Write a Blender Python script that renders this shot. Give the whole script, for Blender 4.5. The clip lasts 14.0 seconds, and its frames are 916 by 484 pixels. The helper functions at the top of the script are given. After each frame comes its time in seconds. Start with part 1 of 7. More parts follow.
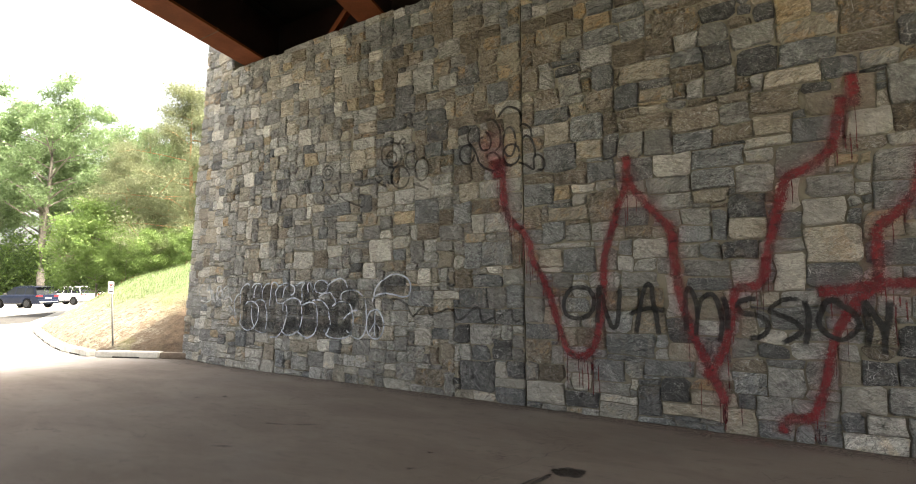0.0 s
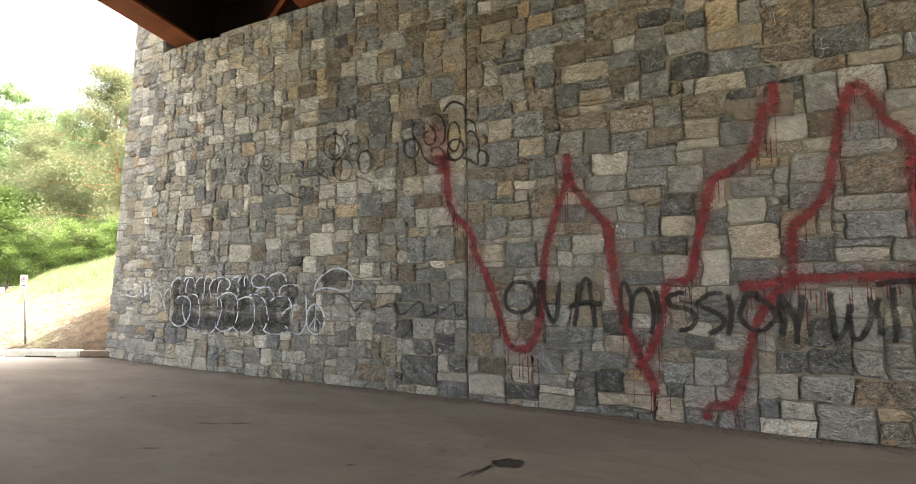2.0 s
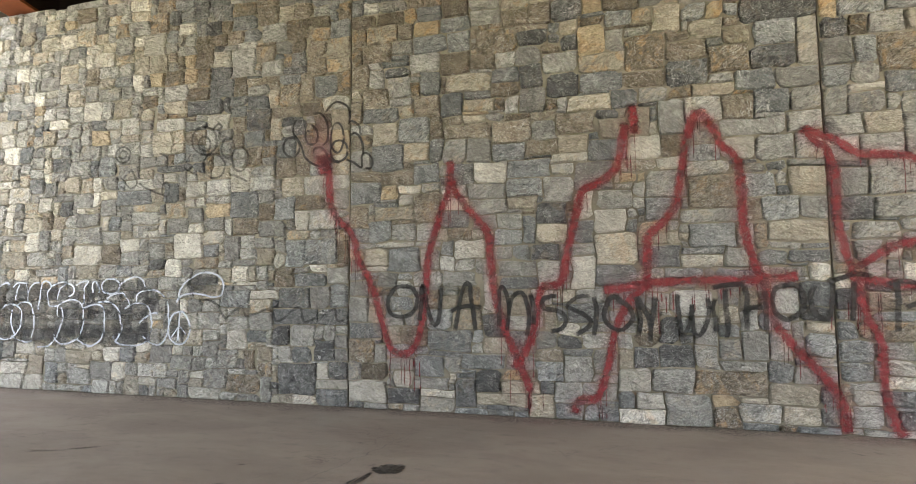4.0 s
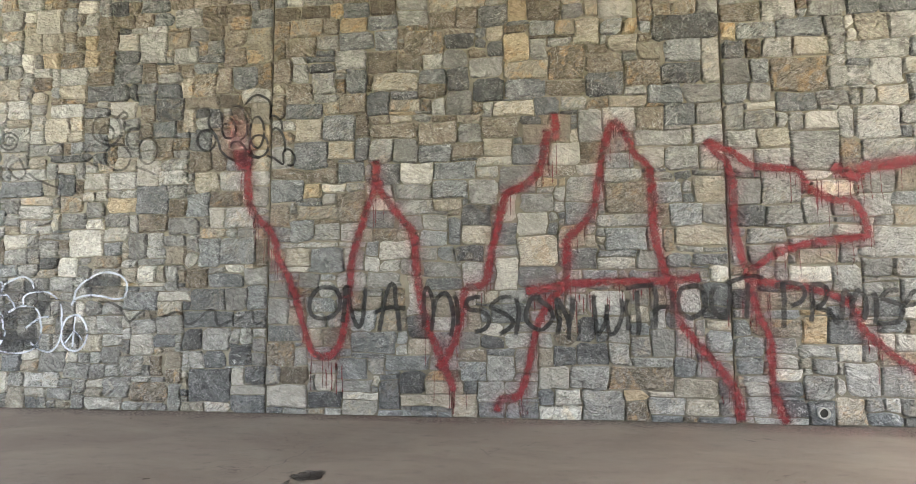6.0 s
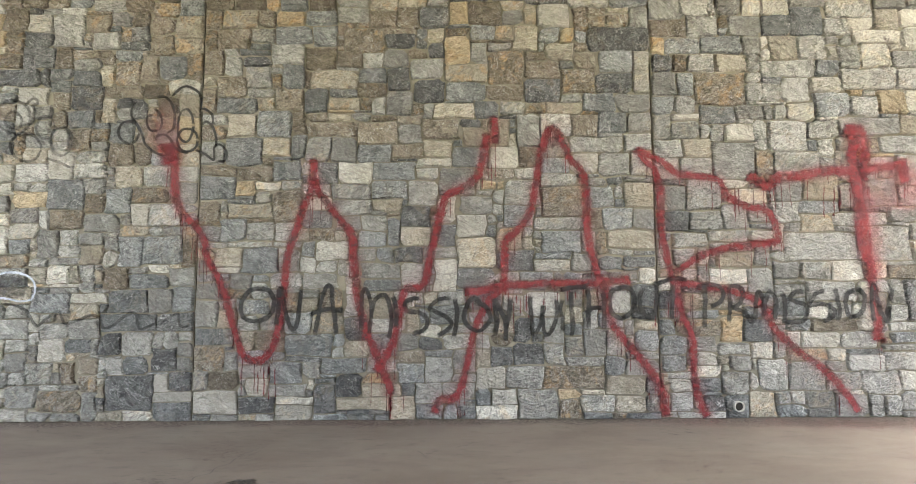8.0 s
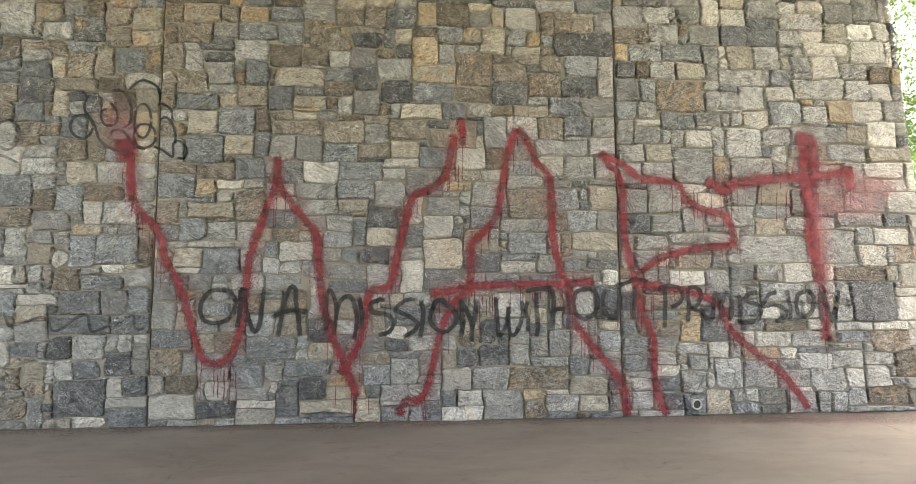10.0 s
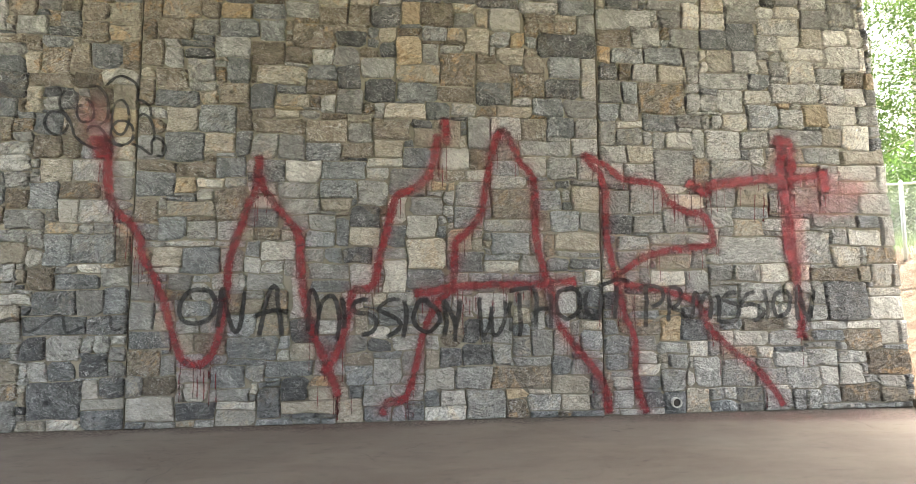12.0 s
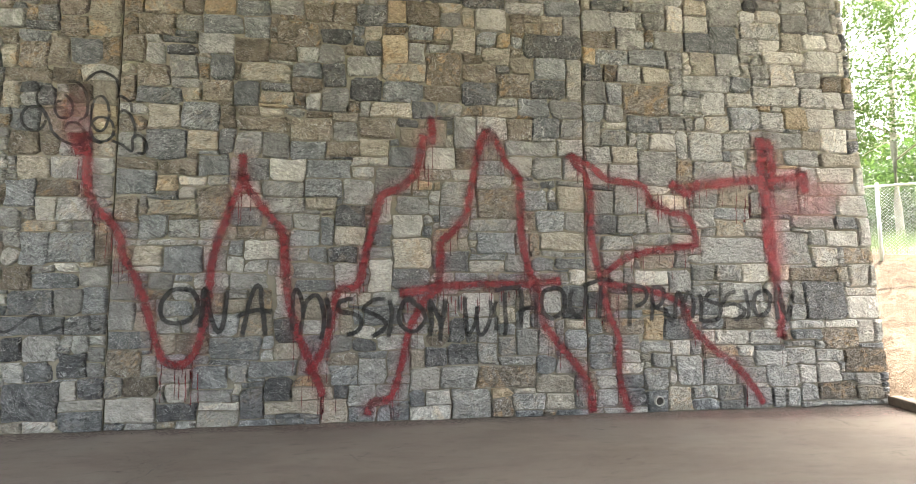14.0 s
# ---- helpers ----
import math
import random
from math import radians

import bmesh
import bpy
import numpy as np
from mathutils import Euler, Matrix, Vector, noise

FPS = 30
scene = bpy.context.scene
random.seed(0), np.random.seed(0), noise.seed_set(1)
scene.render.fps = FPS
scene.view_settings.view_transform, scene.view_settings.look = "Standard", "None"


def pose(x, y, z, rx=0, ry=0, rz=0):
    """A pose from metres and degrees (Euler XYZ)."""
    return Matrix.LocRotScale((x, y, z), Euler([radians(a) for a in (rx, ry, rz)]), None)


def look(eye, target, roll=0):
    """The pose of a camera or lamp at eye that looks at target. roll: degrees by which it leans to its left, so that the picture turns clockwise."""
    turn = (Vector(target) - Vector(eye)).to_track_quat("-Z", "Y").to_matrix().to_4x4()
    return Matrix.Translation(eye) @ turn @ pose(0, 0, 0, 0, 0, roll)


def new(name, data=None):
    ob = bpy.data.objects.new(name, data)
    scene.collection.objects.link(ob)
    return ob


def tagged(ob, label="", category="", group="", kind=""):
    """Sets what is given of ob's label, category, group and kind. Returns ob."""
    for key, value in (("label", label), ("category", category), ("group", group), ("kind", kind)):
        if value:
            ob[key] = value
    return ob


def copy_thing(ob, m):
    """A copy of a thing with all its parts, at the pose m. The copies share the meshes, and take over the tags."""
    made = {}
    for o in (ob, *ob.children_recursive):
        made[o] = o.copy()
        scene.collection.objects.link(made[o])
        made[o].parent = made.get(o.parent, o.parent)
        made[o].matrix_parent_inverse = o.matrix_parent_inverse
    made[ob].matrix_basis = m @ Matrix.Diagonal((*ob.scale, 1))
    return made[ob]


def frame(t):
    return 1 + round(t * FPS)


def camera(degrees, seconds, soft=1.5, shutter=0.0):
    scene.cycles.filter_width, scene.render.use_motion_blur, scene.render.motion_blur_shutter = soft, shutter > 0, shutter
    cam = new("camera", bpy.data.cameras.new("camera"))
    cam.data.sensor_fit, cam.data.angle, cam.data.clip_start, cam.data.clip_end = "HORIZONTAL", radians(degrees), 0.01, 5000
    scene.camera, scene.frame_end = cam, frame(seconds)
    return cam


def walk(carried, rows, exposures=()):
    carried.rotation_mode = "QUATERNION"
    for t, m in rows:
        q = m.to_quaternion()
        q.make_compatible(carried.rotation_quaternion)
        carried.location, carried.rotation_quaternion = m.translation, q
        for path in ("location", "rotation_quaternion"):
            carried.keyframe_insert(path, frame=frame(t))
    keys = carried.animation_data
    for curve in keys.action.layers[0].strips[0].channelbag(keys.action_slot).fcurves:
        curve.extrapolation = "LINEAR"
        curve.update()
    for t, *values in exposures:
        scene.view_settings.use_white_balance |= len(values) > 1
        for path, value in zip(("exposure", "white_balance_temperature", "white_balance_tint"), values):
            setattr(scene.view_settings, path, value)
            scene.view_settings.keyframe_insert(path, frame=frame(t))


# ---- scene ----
cam = camera(81.93, 14.0, soft=0.35)
PATH = [
    (0.0, pose(0, 0, 1.60, 94.70, 0.35, 33.30)),
    (0.5, pose(0, 0, 1.60, 94.74, 0.31, 32.67)),
    (1.0, pose(0, 0, 1.60, 94.55, 0.26, 31.35)),
    (1.5, pose(0, 0, 1.60, 94.25, 0.24, 29.31)),
    (2.0, pose(0, 0, 1.60, 94.07, 0.23, 27.15)),
    (2.5, pose(0, 0, 1.60, 94.07, 0.18, 24.70)),
    (3.0, pose(0, 0, 1.60, 94.22, 0.25, 21.07)),
    (3.5, pose(0, 0, 1.60, 94.38, 0.34, 17.49)),
    (6.0, pose(0, 0, 1.60, 94.53, 0.36, 6.41)),
    (6.5, pose(0, 0, 1.60, 94.56, 0.33, 4.62)),
    (7.0, pose(0, 0, 1.60, 94.59, 0.32, 2.92)),
    (7.5, pose(0, 0, 1.60, 94.62, 0.30, 1.24)),
    (8.0, pose(0, 0, 1.60, 94.65, 0.29, -0.20)),
    (10.5, pose(0, 0, 1.60, 94.77, 0.23, -4.35)),
    (11.0, pose(0, 0, 1.60, 94.74, 0.23, -4.78)),
    (11.5, pose(0, 0, 1.60, 94.73, 0.20, -5.22)),
    (12.0, pose(0, 0, 1.60, 94.74, 0.22, -5.63)),
    (12.5, pose(0, 0, 1.60, 94.72, 0.20, -6.01)),
    (13.0, pose(0, 0, 1.60, 94.71, 0.15, -6.37)),
    (13.5, pose(0, 0, 1.60, 94.70, 0.15, -6.79)),
    (14.0, pose(0, 0, 1.60, 94.69, 0.17, -7.20)),
]
EXPOSURES = [(0.0, 2.87, 7250, 8), (1.5, 3.13, 7250, 8), (3.0, 3.67, 7150, 7), (3.7, 3.88, 7050, 7), (6.5, 4.20, 6750, 6), (8.0, 4.21, 6750, 6), (11.0, 3.97, 6700, 5), (14.0, 3.91, 6700, 5)]
walk(cam, PATH, EXPOSURES)

# ---- light: sun high behind the wall, bright hazy sky ----
TO_SUN = Vector((0.52, 0.24, 1.0)).normalized()
world = bpy.data.worlds.new("sky")
scene.world = world
world.use_nodes = True
wn = world.node_tree
sky = wn.nodes.new("ShaderNodeTexSky")
sky.sky_type = "NISHITA"
sky.sun_disc = False
sky.sun_elevation = math.asin(TO_SUN.z)
sky.sun_rotation = math.atan2(TO_SUN.x, TO_SUN.y)
sky.air_density, sky.dust_density, sky.ozone_density = 1.0, 8.0, 0.5
haze = wn.nodes.new("ShaderNodeHueSaturation")
haze.inputs["Saturation"].default_value = 0.45
wn.links.new(sky.outputs[0], haze.inputs["Color"])
wn.links.new(haze.outputs[0], wn.nodes["Background"].inputs[0])
wn.nodes["Background"].inputs[1].default_value = 0.15
sun = new("sun", bpy.data.lights.new("sun", "SUN"))
sun.data.energy, sun.data.angle, sun.data.color = 3.4, radians(0.6), (1.0, 0.95, 0.87)
sun.matrix_world = look(TO_SUN * 60, (0, 0, 0))


# ---- materials ----
class Mat:
    """Small helper round one node material."""

    def __init__(self, name, rough=0.8, metal=0.0, spec=0.4):
        self.m = bpy.data.materials.new(name)
        self.m.use_nodes = True
        self.t = self.m.node_tree
        self.b = self.t.nodes["Principled BSDF"]
        self.b.inputs["Roughness"].default_value = rough
        self.b.inputs["Metallic"].default_value = metal
        self.b.inputs["Specular IOR Level"].default_value = spec
        self.pos = self.node("ShaderNodeNewGeometry").outputs["Position"]

    def node(self, kind):
        return self.t.nodes.new(kind)

    def link(self, a, b):
        self.t.links.new(a, b)

    def put(self, sock, v):
        if isinstance(v, (int, float)):
            sock.default_value = v
        elif isinstance(v, tuple):
            sock.default_value = (*v, 1.0) if len(v) == 3 and len(sock.default_value) == 4 else v
        else:
            self.link(v, sock)

    def scaled(self, vec, s):
        n = self.node("ShaderNodeVectorMath")
        n.operation = "MULTIPLY"
        self.put(n.inputs[0], vec)
        n.inputs[1].default_value = s
        return n.outputs[0]

    def moved(self, vec, by):
        n = self.node("ShaderNodeVectorMath")
        n.operation = "ADD"
        self.put(n.inputs[0], vec)
        self.put(n.inputs[1], by)
        return n.outputs[0]

    def noise(self, scale, detail=4.0, rough=0.55, vec=None, dist=0.0):
        n = self.node("ShaderNodeTexNoise")
        n.inputs["Scale"].default_value = scale
        n.inputs["Detail"].default_value = detail
        n.inputs["Roughness"].default_value = rough
        n.inputs["Distortion"].default_value = dist
        self.link(vec or self.pos, n.inputs["Vector"])
        return n.outputs[0]

    def voronoi(self, scale, feature="F1", vec=None):
        n = self.node("ShaderNodeTexVoronoi")
        n.feature = feature
        n.inputs["Scale"].default_value = scale
        self.link(vec or self.pos, n.inputs["Vector"])
        return n.outputs["Distance"]

    def ramp(self, v, a, b, lo=0.0, hi=1.0):
        n = self.node("ShaderNodeMapRange")
        n.interpolation_type = "SMOOTHSTEP"
        self.put(n.inputs[0], v)
        for i, x in zip((1, 2, 3, 4), (a, b, lo, hi)):
            n.inputs[i].default_value = x
        return n.outputs[0]

    def math(self, op, a, b=0.0):
        n = self.node("ShaderNodeMath")
        n.operation = op
        self.put(n.inputs[0], a)
        self.put(n.inputs[1], b)
        return n.outputs[0]

    def mix(self, f, a, b, kind="MIX"):
        n = self.node("ShaderNodeMix")
        n.data_type, n.blend_type = "RGBA", kind
        self.put(n.inputs["Factor"], f)
        self.put(n.inputs[6], a)
        self.put(n.inputs[7], b)
        return n.outputs[2]

    def bright(self, col, f):
        n = self.node("ShaderNodeHueSaturation")
        self.put(n.inputs["Value"], f)
        self.put(n.inputs["Color"], col)
        return n.outputs[0]

    def rand(self):
        """One number for each object and each loose piece."""
        a = self.node("ShaderNodeObjectInfo").outputs["Random"]
        b = self.node("ShaderNodeNewGeometry").outputs["Random Per Island"]
        return self.math("FRACT", self.math("ADD", a, b))

    def color(self, c):
        self.put(self.b.inputs["Base Color"], c)

    def bump(self, h, strength=0.5, dist=0.01):
        n = self.node("ShaderNodeBump")
        n.inputs["Strength"].default_value = strength
        n.inputs["Distance"].default_value = dist
        self.put(n.inputs["Height"], h)
        self.link(n.outputs[0], self.b.inputs["Normal"])


def stone_mat(name, light, dark, warm, vein=0.4, fleck=0.8):
    """Split rock: one tone a stone, soft banding, fine crystal grain, rusty blotches, pale scratches and hairline splits, chipped relief."""
    k = Mat(name, 0.85, 0.0, 0.3)
    r = k.rand()
    far = k.node("ShaderNodeCombineXYZ")
    for i, f in enumerate((37.0, 91.0, 53.0)):
        k.put(far.inputs[i], k.math("MULTIPLY", r, f))
    p = k.moved(k.pos, far.outputs[0])
    r2 = k.math("FRACT", k.math("MULTIPLY", r, 7.31))
    r3 = k.math("FRACT", k.math("MULTIPLY", r, 17.77))
    r4 = k.math("FRACT", k.math("MULTIPLY", r, 29.3))
    turn = k.node("ShaderNodeVectorRotate")
    turn.rotation_type = "Y_AXIS"
    k.link(p, turn.inputs["Vector"])
    k.link(k.math("MULTIPLY", k.math("SUBTRACT", r3, 0.5), 1.6), turn.inputs["Angle"])
    grained = k.scaled(turn.outputs[0], (1.0, 1.0, 2.2))
    banded = k.scaled(turn.outputs[0], (1.0, 1.0, 4.5))
    n1 = k.noise(4.5, 6.0, 0.62, p, 0.8)
    n2 = k.noise(70.0, 3.0, 0.65, grained, 0.6)
    v = k.math("ADD", n1, k.math("MULTIPLY", k.math("SUBTRACT", r2, 0.5), 0.30))
    c = k.mix(k.ramp(v, 0.36, 0.64), dark, light)
    band = k.math("MULTIPLY", k.ramp(k.noise(7.0, 6.0, 0.68, banded, 0.9), 0.42, 0.60), k.ramp(r4, 0.2, 0.9, 0.10, 0.55))
    c = k.mix(band, c, tuple(x * 0.75 for x in dark))
    blotch = k.math("MULTIPLY", k.ramp(k.noise(4.2, 6.0, 0.7, p, 1.2), 0.50, 0.62), k.ramp(r3, 0.45, 0.85, 0.05, 0.85))
    c = k.mix(blotch, c, warm)
    drift = k.ramp(k.noise(8.0, 5.0, 0.65, p, 0.5), 0.42, 0.62, 0.10, 0.9)
    patch = k.ramp(k.noise(5.5, 5.0, 0.65, p, 0.6), 0.42, 0.58, 0.10, 1.0)
    net = k.math("ABSOLUTE", k.math("SUBTRACT", k.noise(15.0, 2.5, 0.5, grained, 1.6), 0.5))
    net = k.math("MULTIPLY", k.ramp(net, 0.005, 0.026, 1.0, 0.0), patch)
    line = k.math("ABSOLUTE", k.math("SUBTRACT", k.noise(5.0, 4.0, 0.5, p, 1.2), 0.5))
    line = k.math("MULTIPLY", k.ramp(line, 0.002, 0.009, 1.0, 0.0), k.ramp(k.noise(3.2, 2.0, 0.5, p), 0.45, 0.55))
    scratch = k.math("MULTIPLY", k.math("MAXIMUM", net, line), k.ramp(r2, 0.1, 0.9, min(0.9, vein * 0.7), min(0.95, vein * 1.6)))
    n3 = k.noise(44.0, 6.0, 0.74, grained, 1.4)
    specks = k.math("MULTIPLY", k.ramp(n3, 0.545, 0.60, 0.0, 0.85), drift)
    specks = k.math("MULTIPLY", specks, k.ramp(r4, 0.0, 1.0, fleck * 0.35, fleck))
    pale = tuple(min(0.80, x * 1.5 + 0.16) for x in light)
    c = k.mix(specks, c, pale)
    c = k.mix(k.ramp(n3, 0.34, 0.45, 0.75, 0.0), c, tuple(x * 0.36 for x in dark))
    mottle = k.noise(19.0, 6.0, 0.72, grained, 1.2)
    c = k.mix(k.math("MULTIPLY", k.ramp(mottle, 0.38, 0.47, 1.0, 0.0), k.ramp(r3, 0.0, 1.0, 0.35, 0.9)), c, tuple(x * 0.55 for x in dark))
    c = k.mix(k.math("MULTIPLY", k.ramp(mottle, 0.54, 0.62), k.ramp(r2, 0.0, 1.0, 0.25, 0.75)), c, tuple(x * 1.35 + 0.04 for x in light))
    c = k.mix(scratch, c, tuple(0.4 * x + 0.42 for x in light))
    split = k.math("ABSOLUTE", k.math("SUBTRACT", k.noise(3.0, 5.0, 0.62, grained, 1.2), 0.5))
    split = k.math("MULTIPLY", k.ramp(split, 0.003, 0.012, 1.0, 0.0), k.ramp(r2, 0.3, 0.6))
    c = k.mix(k.math("MULTIPLY", split, 0.6), c, tuple(x * 0.35 for x in dark))
    tone = k.math("MULTIPLY_ADD", k.math("FRACT", k.math("MULTIPLY", r, 43.7)), 0.44)
    tone.node.inputs[2].default_value = 0.84
    k.color(k.bright(c, tone))
    chips = k.voronoi(9.0, "F1", k.moved(grained, k.scaled(n1.node.outputs[1], (0.6, 0.6, 0.6))))
    h = k.math("ADD", k.math("MULTIPLY", n1, 1.6), k.math("MULTIPLY", n2, 0.28))
    h = k.math("ADD", h, k.math("MULTIPLY", chips, 1.1))
    h = k.math("ADD", h, k.math("MULTIPLY", mottle, 0.6))
    h = k.math("ADD", k.math("SUBTRACT", h, k.math("MULTIPLY", split, 0.4)), k.math("MULTIPLY", scratch, 0.10))
    k.bump(h, 1.0, 0.046)
    return k.m


STONES = {
    "grey": stone_mat("grey_gneiss", (0.410, 0.404, 0.384), (0.215, 0.212, 0.202), (0.355, 0.315, 0.26), 0.42),
    "blue": stone_mat("blue_grey_slate", (0.270, 0.280, 0.285), (0.130, 0.137, 0.141), (0.25, 0.235, 0.21), 1.0),
    "dark": stone_mat("dark_slate", (0.165, 0.168, 0.170), (0.065, 0.067, 0.070), (0.17, 0.145, 0.12), 1.1),
    "tan": stone_mat("tan_sandstone", (0.45, 0.415, 0.350), (0.295, 0.262, 0.212), (0.43, 0.30, 0.18), 0.3, 0.6),
    "pale": stone_mat("pale_limestone", (0.58, 0.56, 0.515), (0.43, 0.41, 0.37), (0.58, 0.50, 0.39), 0.0, 0.35),
    "brown": stone_mat("brown_schist", (0.270, 0.234, 0.188), (0.125, 0.104, 0.080), (0.36, 0.24, 0.13), 0.7, 1.0),
    "ochre": stone_mat("ochre_sandstone", (0.48, 0.40, 0.285), (0.355, 0.28, 0.19), (0.45, 0.29, 0.145), 0.0, 0.3),
}


def mortar_mat():
    k = Mat("mortar", 0.95, 0.0, 0.2)
    c = k.mix(k.ramp(k.noise(1.4, 4.0), 0.35, 0.65), (0.208, 0.191, 0.152), (0.300, 0.278, 0.226))
    c = k.mix(k.ramp(k.noise(9.0, 5.0, 0.7), 0.45, 0.65, 0.0, 0.45), c, (0.230, 0.210, 0.170))
    c = k.mix(k.ramp(k.noise(120.0, 3.0), 0.4, 0.7, 0.0, 0.4), c, (0.20, 0.182, 0.15))
    k.color(c)
    k.bump(k.math("ADD", k.noise(70.0, 4.0), k.noise(14.0, 4.0)), 0.7, 0.015)
    return k.m


def asphalt_mat():
    k = Mat("dusty_asphalt", 0.9, 0.0, 0.06)
    stretched = k.scaled(k.pos, (0.6, 1.2, 1.0))
    c = k.mix(k.ramp(k.noise(1.1, 5.0, 0.6, stretched, 0.5), 0.35, 0.68), (0.135, 0.109, 0.090), (0.173, 0.143, 0.120))
    c = k.mix(k.ramp(k.noise(0.55, 4.0, 0.6, None, 0.6), 0.50, 0.75, 0.0, 0.5), c, (0.158, 0.140, 0.124))
    drag = k.noise(7.0, 8.0, 0.78, k.scaled(k.pos, (0.55, 1.4, 1.0)))
    c = k.mix(k.ramp(drag, 0.52, 0.66, 0.0, 0.45), c, (0.168, 0.151, 0.133))
    c = k.mix(k.ramp(drag, 0.34, 0.47, 0.45, 0.0), c, (0.080, 0.068, 0.059))
    c = k.mix(k.ramp(k.noise(5.0, 6.0, 0.7, stretched), 0.56, 0.70, 0.0, 0.35), c, (0.116, 0.093, 0.081))
    c = k.mix(k.ramp(k.noise(120.0, 3.0, 0.7), 0.48, 0.66, 0.0, 0.55), c, (0.199, 0.184, 0.169))
    # paler away from the roof: sunlit brightness put into the colour, for more bounce
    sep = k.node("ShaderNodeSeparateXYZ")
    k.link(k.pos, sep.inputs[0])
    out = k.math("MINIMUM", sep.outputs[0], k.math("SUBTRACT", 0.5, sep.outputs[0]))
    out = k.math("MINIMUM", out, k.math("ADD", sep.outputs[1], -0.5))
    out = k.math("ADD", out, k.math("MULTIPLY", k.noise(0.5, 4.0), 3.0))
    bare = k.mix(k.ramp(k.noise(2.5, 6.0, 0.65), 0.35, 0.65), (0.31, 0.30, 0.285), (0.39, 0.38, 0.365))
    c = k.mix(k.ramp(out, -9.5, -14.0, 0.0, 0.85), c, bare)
    # thin cracks, broken up
    ridge = k.math("ABSOLUTE", k.math("SUBTRACT", k.noise(0.9, 5.0, 0.6, None, 1.0), 0.5))
    crack = k.math("MULTIPLY", k.ramp(ridge, 0.0, 0.004, 1.0, 0.0), k.ramp(k.noise(0.7, 2.0), 0.52, 0.62))
    c = k.mix(k.math("MULTIPLY", crack, 0.55), c, (0.04, 0.034, 0.03))
    # reddish dust and grit swept against the foot of the wall
    edge = k.math("ADD", sep.outputs[1], k.math("MULTIPLY", k.noise(1.6, 5.0), 0.8))
    edge = k.math("ADD", edge, k.ramp(sep.outputs[0], 3.5, 6.2, 0.0, 0.38))
    c = k.mix(k.math("MULTIPLY", k.ramp(edge, 6.50, 6.72), k.ramp(sep.outputs[0], -13.0, -11.0)), c, k.mix(k.ramp(k.noise(28.0, 6.0, 0.75), 0.40, 0.60), (0.072, 0.058, 0.050), (0.165, 0.137, 0.118)))
    k.color(c)
    k.put(k.b.inputs["Roughness"], k.ramp(k.noise(1.4, 5.0, 0.6, stretched), 0.3, 0.7, 0.78, 0.95))
    k.bump(k.math("ADD", k.noise(120.0, 3.0), k.math("MULTIPLY", crack, -1.5)), 0.35, 0.006)
    return k.m


def plain_mat(name, a, b, scale=4.0, rough=0.7, metal=0.0, grain=60.0, bump=0.2, spec=0.4):
    k = Mat(name, rough, metal, spec)
    c = k.mix(k.ramp(k.noise(scale, 5.0, 0.6), 0.33, 0.67), a, b)
    c = k.mix(k.ramp(k.noise(grain, 3.0), 0.45, 0.75, 0.0, 0.3), c, tuple(x * 0.55 for x in a))
    k.color(c)
    k.bump(k.noise(grain, 4.0), bump, 0.005)
    return k.m


def leaf_mat(name, a, b, through_tint):
    k = Mat(name, 0.55, 0.0, 0.35)
    c = k.mix(k.rand(), a, b)
    c = k.mix(k.ramp(k.noise(0.6, 3.0), 0.4, 0.65, 0.0, 0.6), c, tuple(x * 0.65 for x in a))
    k.color(c)
    tr = k.node("ShaderNodeBsdfTranslucent")
    k.put(tr.inputs[0], k.mix(k.rand(), through_tint, tuple(x * 0.7 for x in through_tint)))
    mx = k.node("ShaderNodeMixShader")
    mx.inputs[0].default_value = 0.36
    k.link(k.b.outputs[0], mx.inputs[1])
    k.link(tr.outputs[0], mx.inputs[2])
    k.link(mx.outputs[0], k.t.nodes["Material Output"].inputs[0])
    return k.m


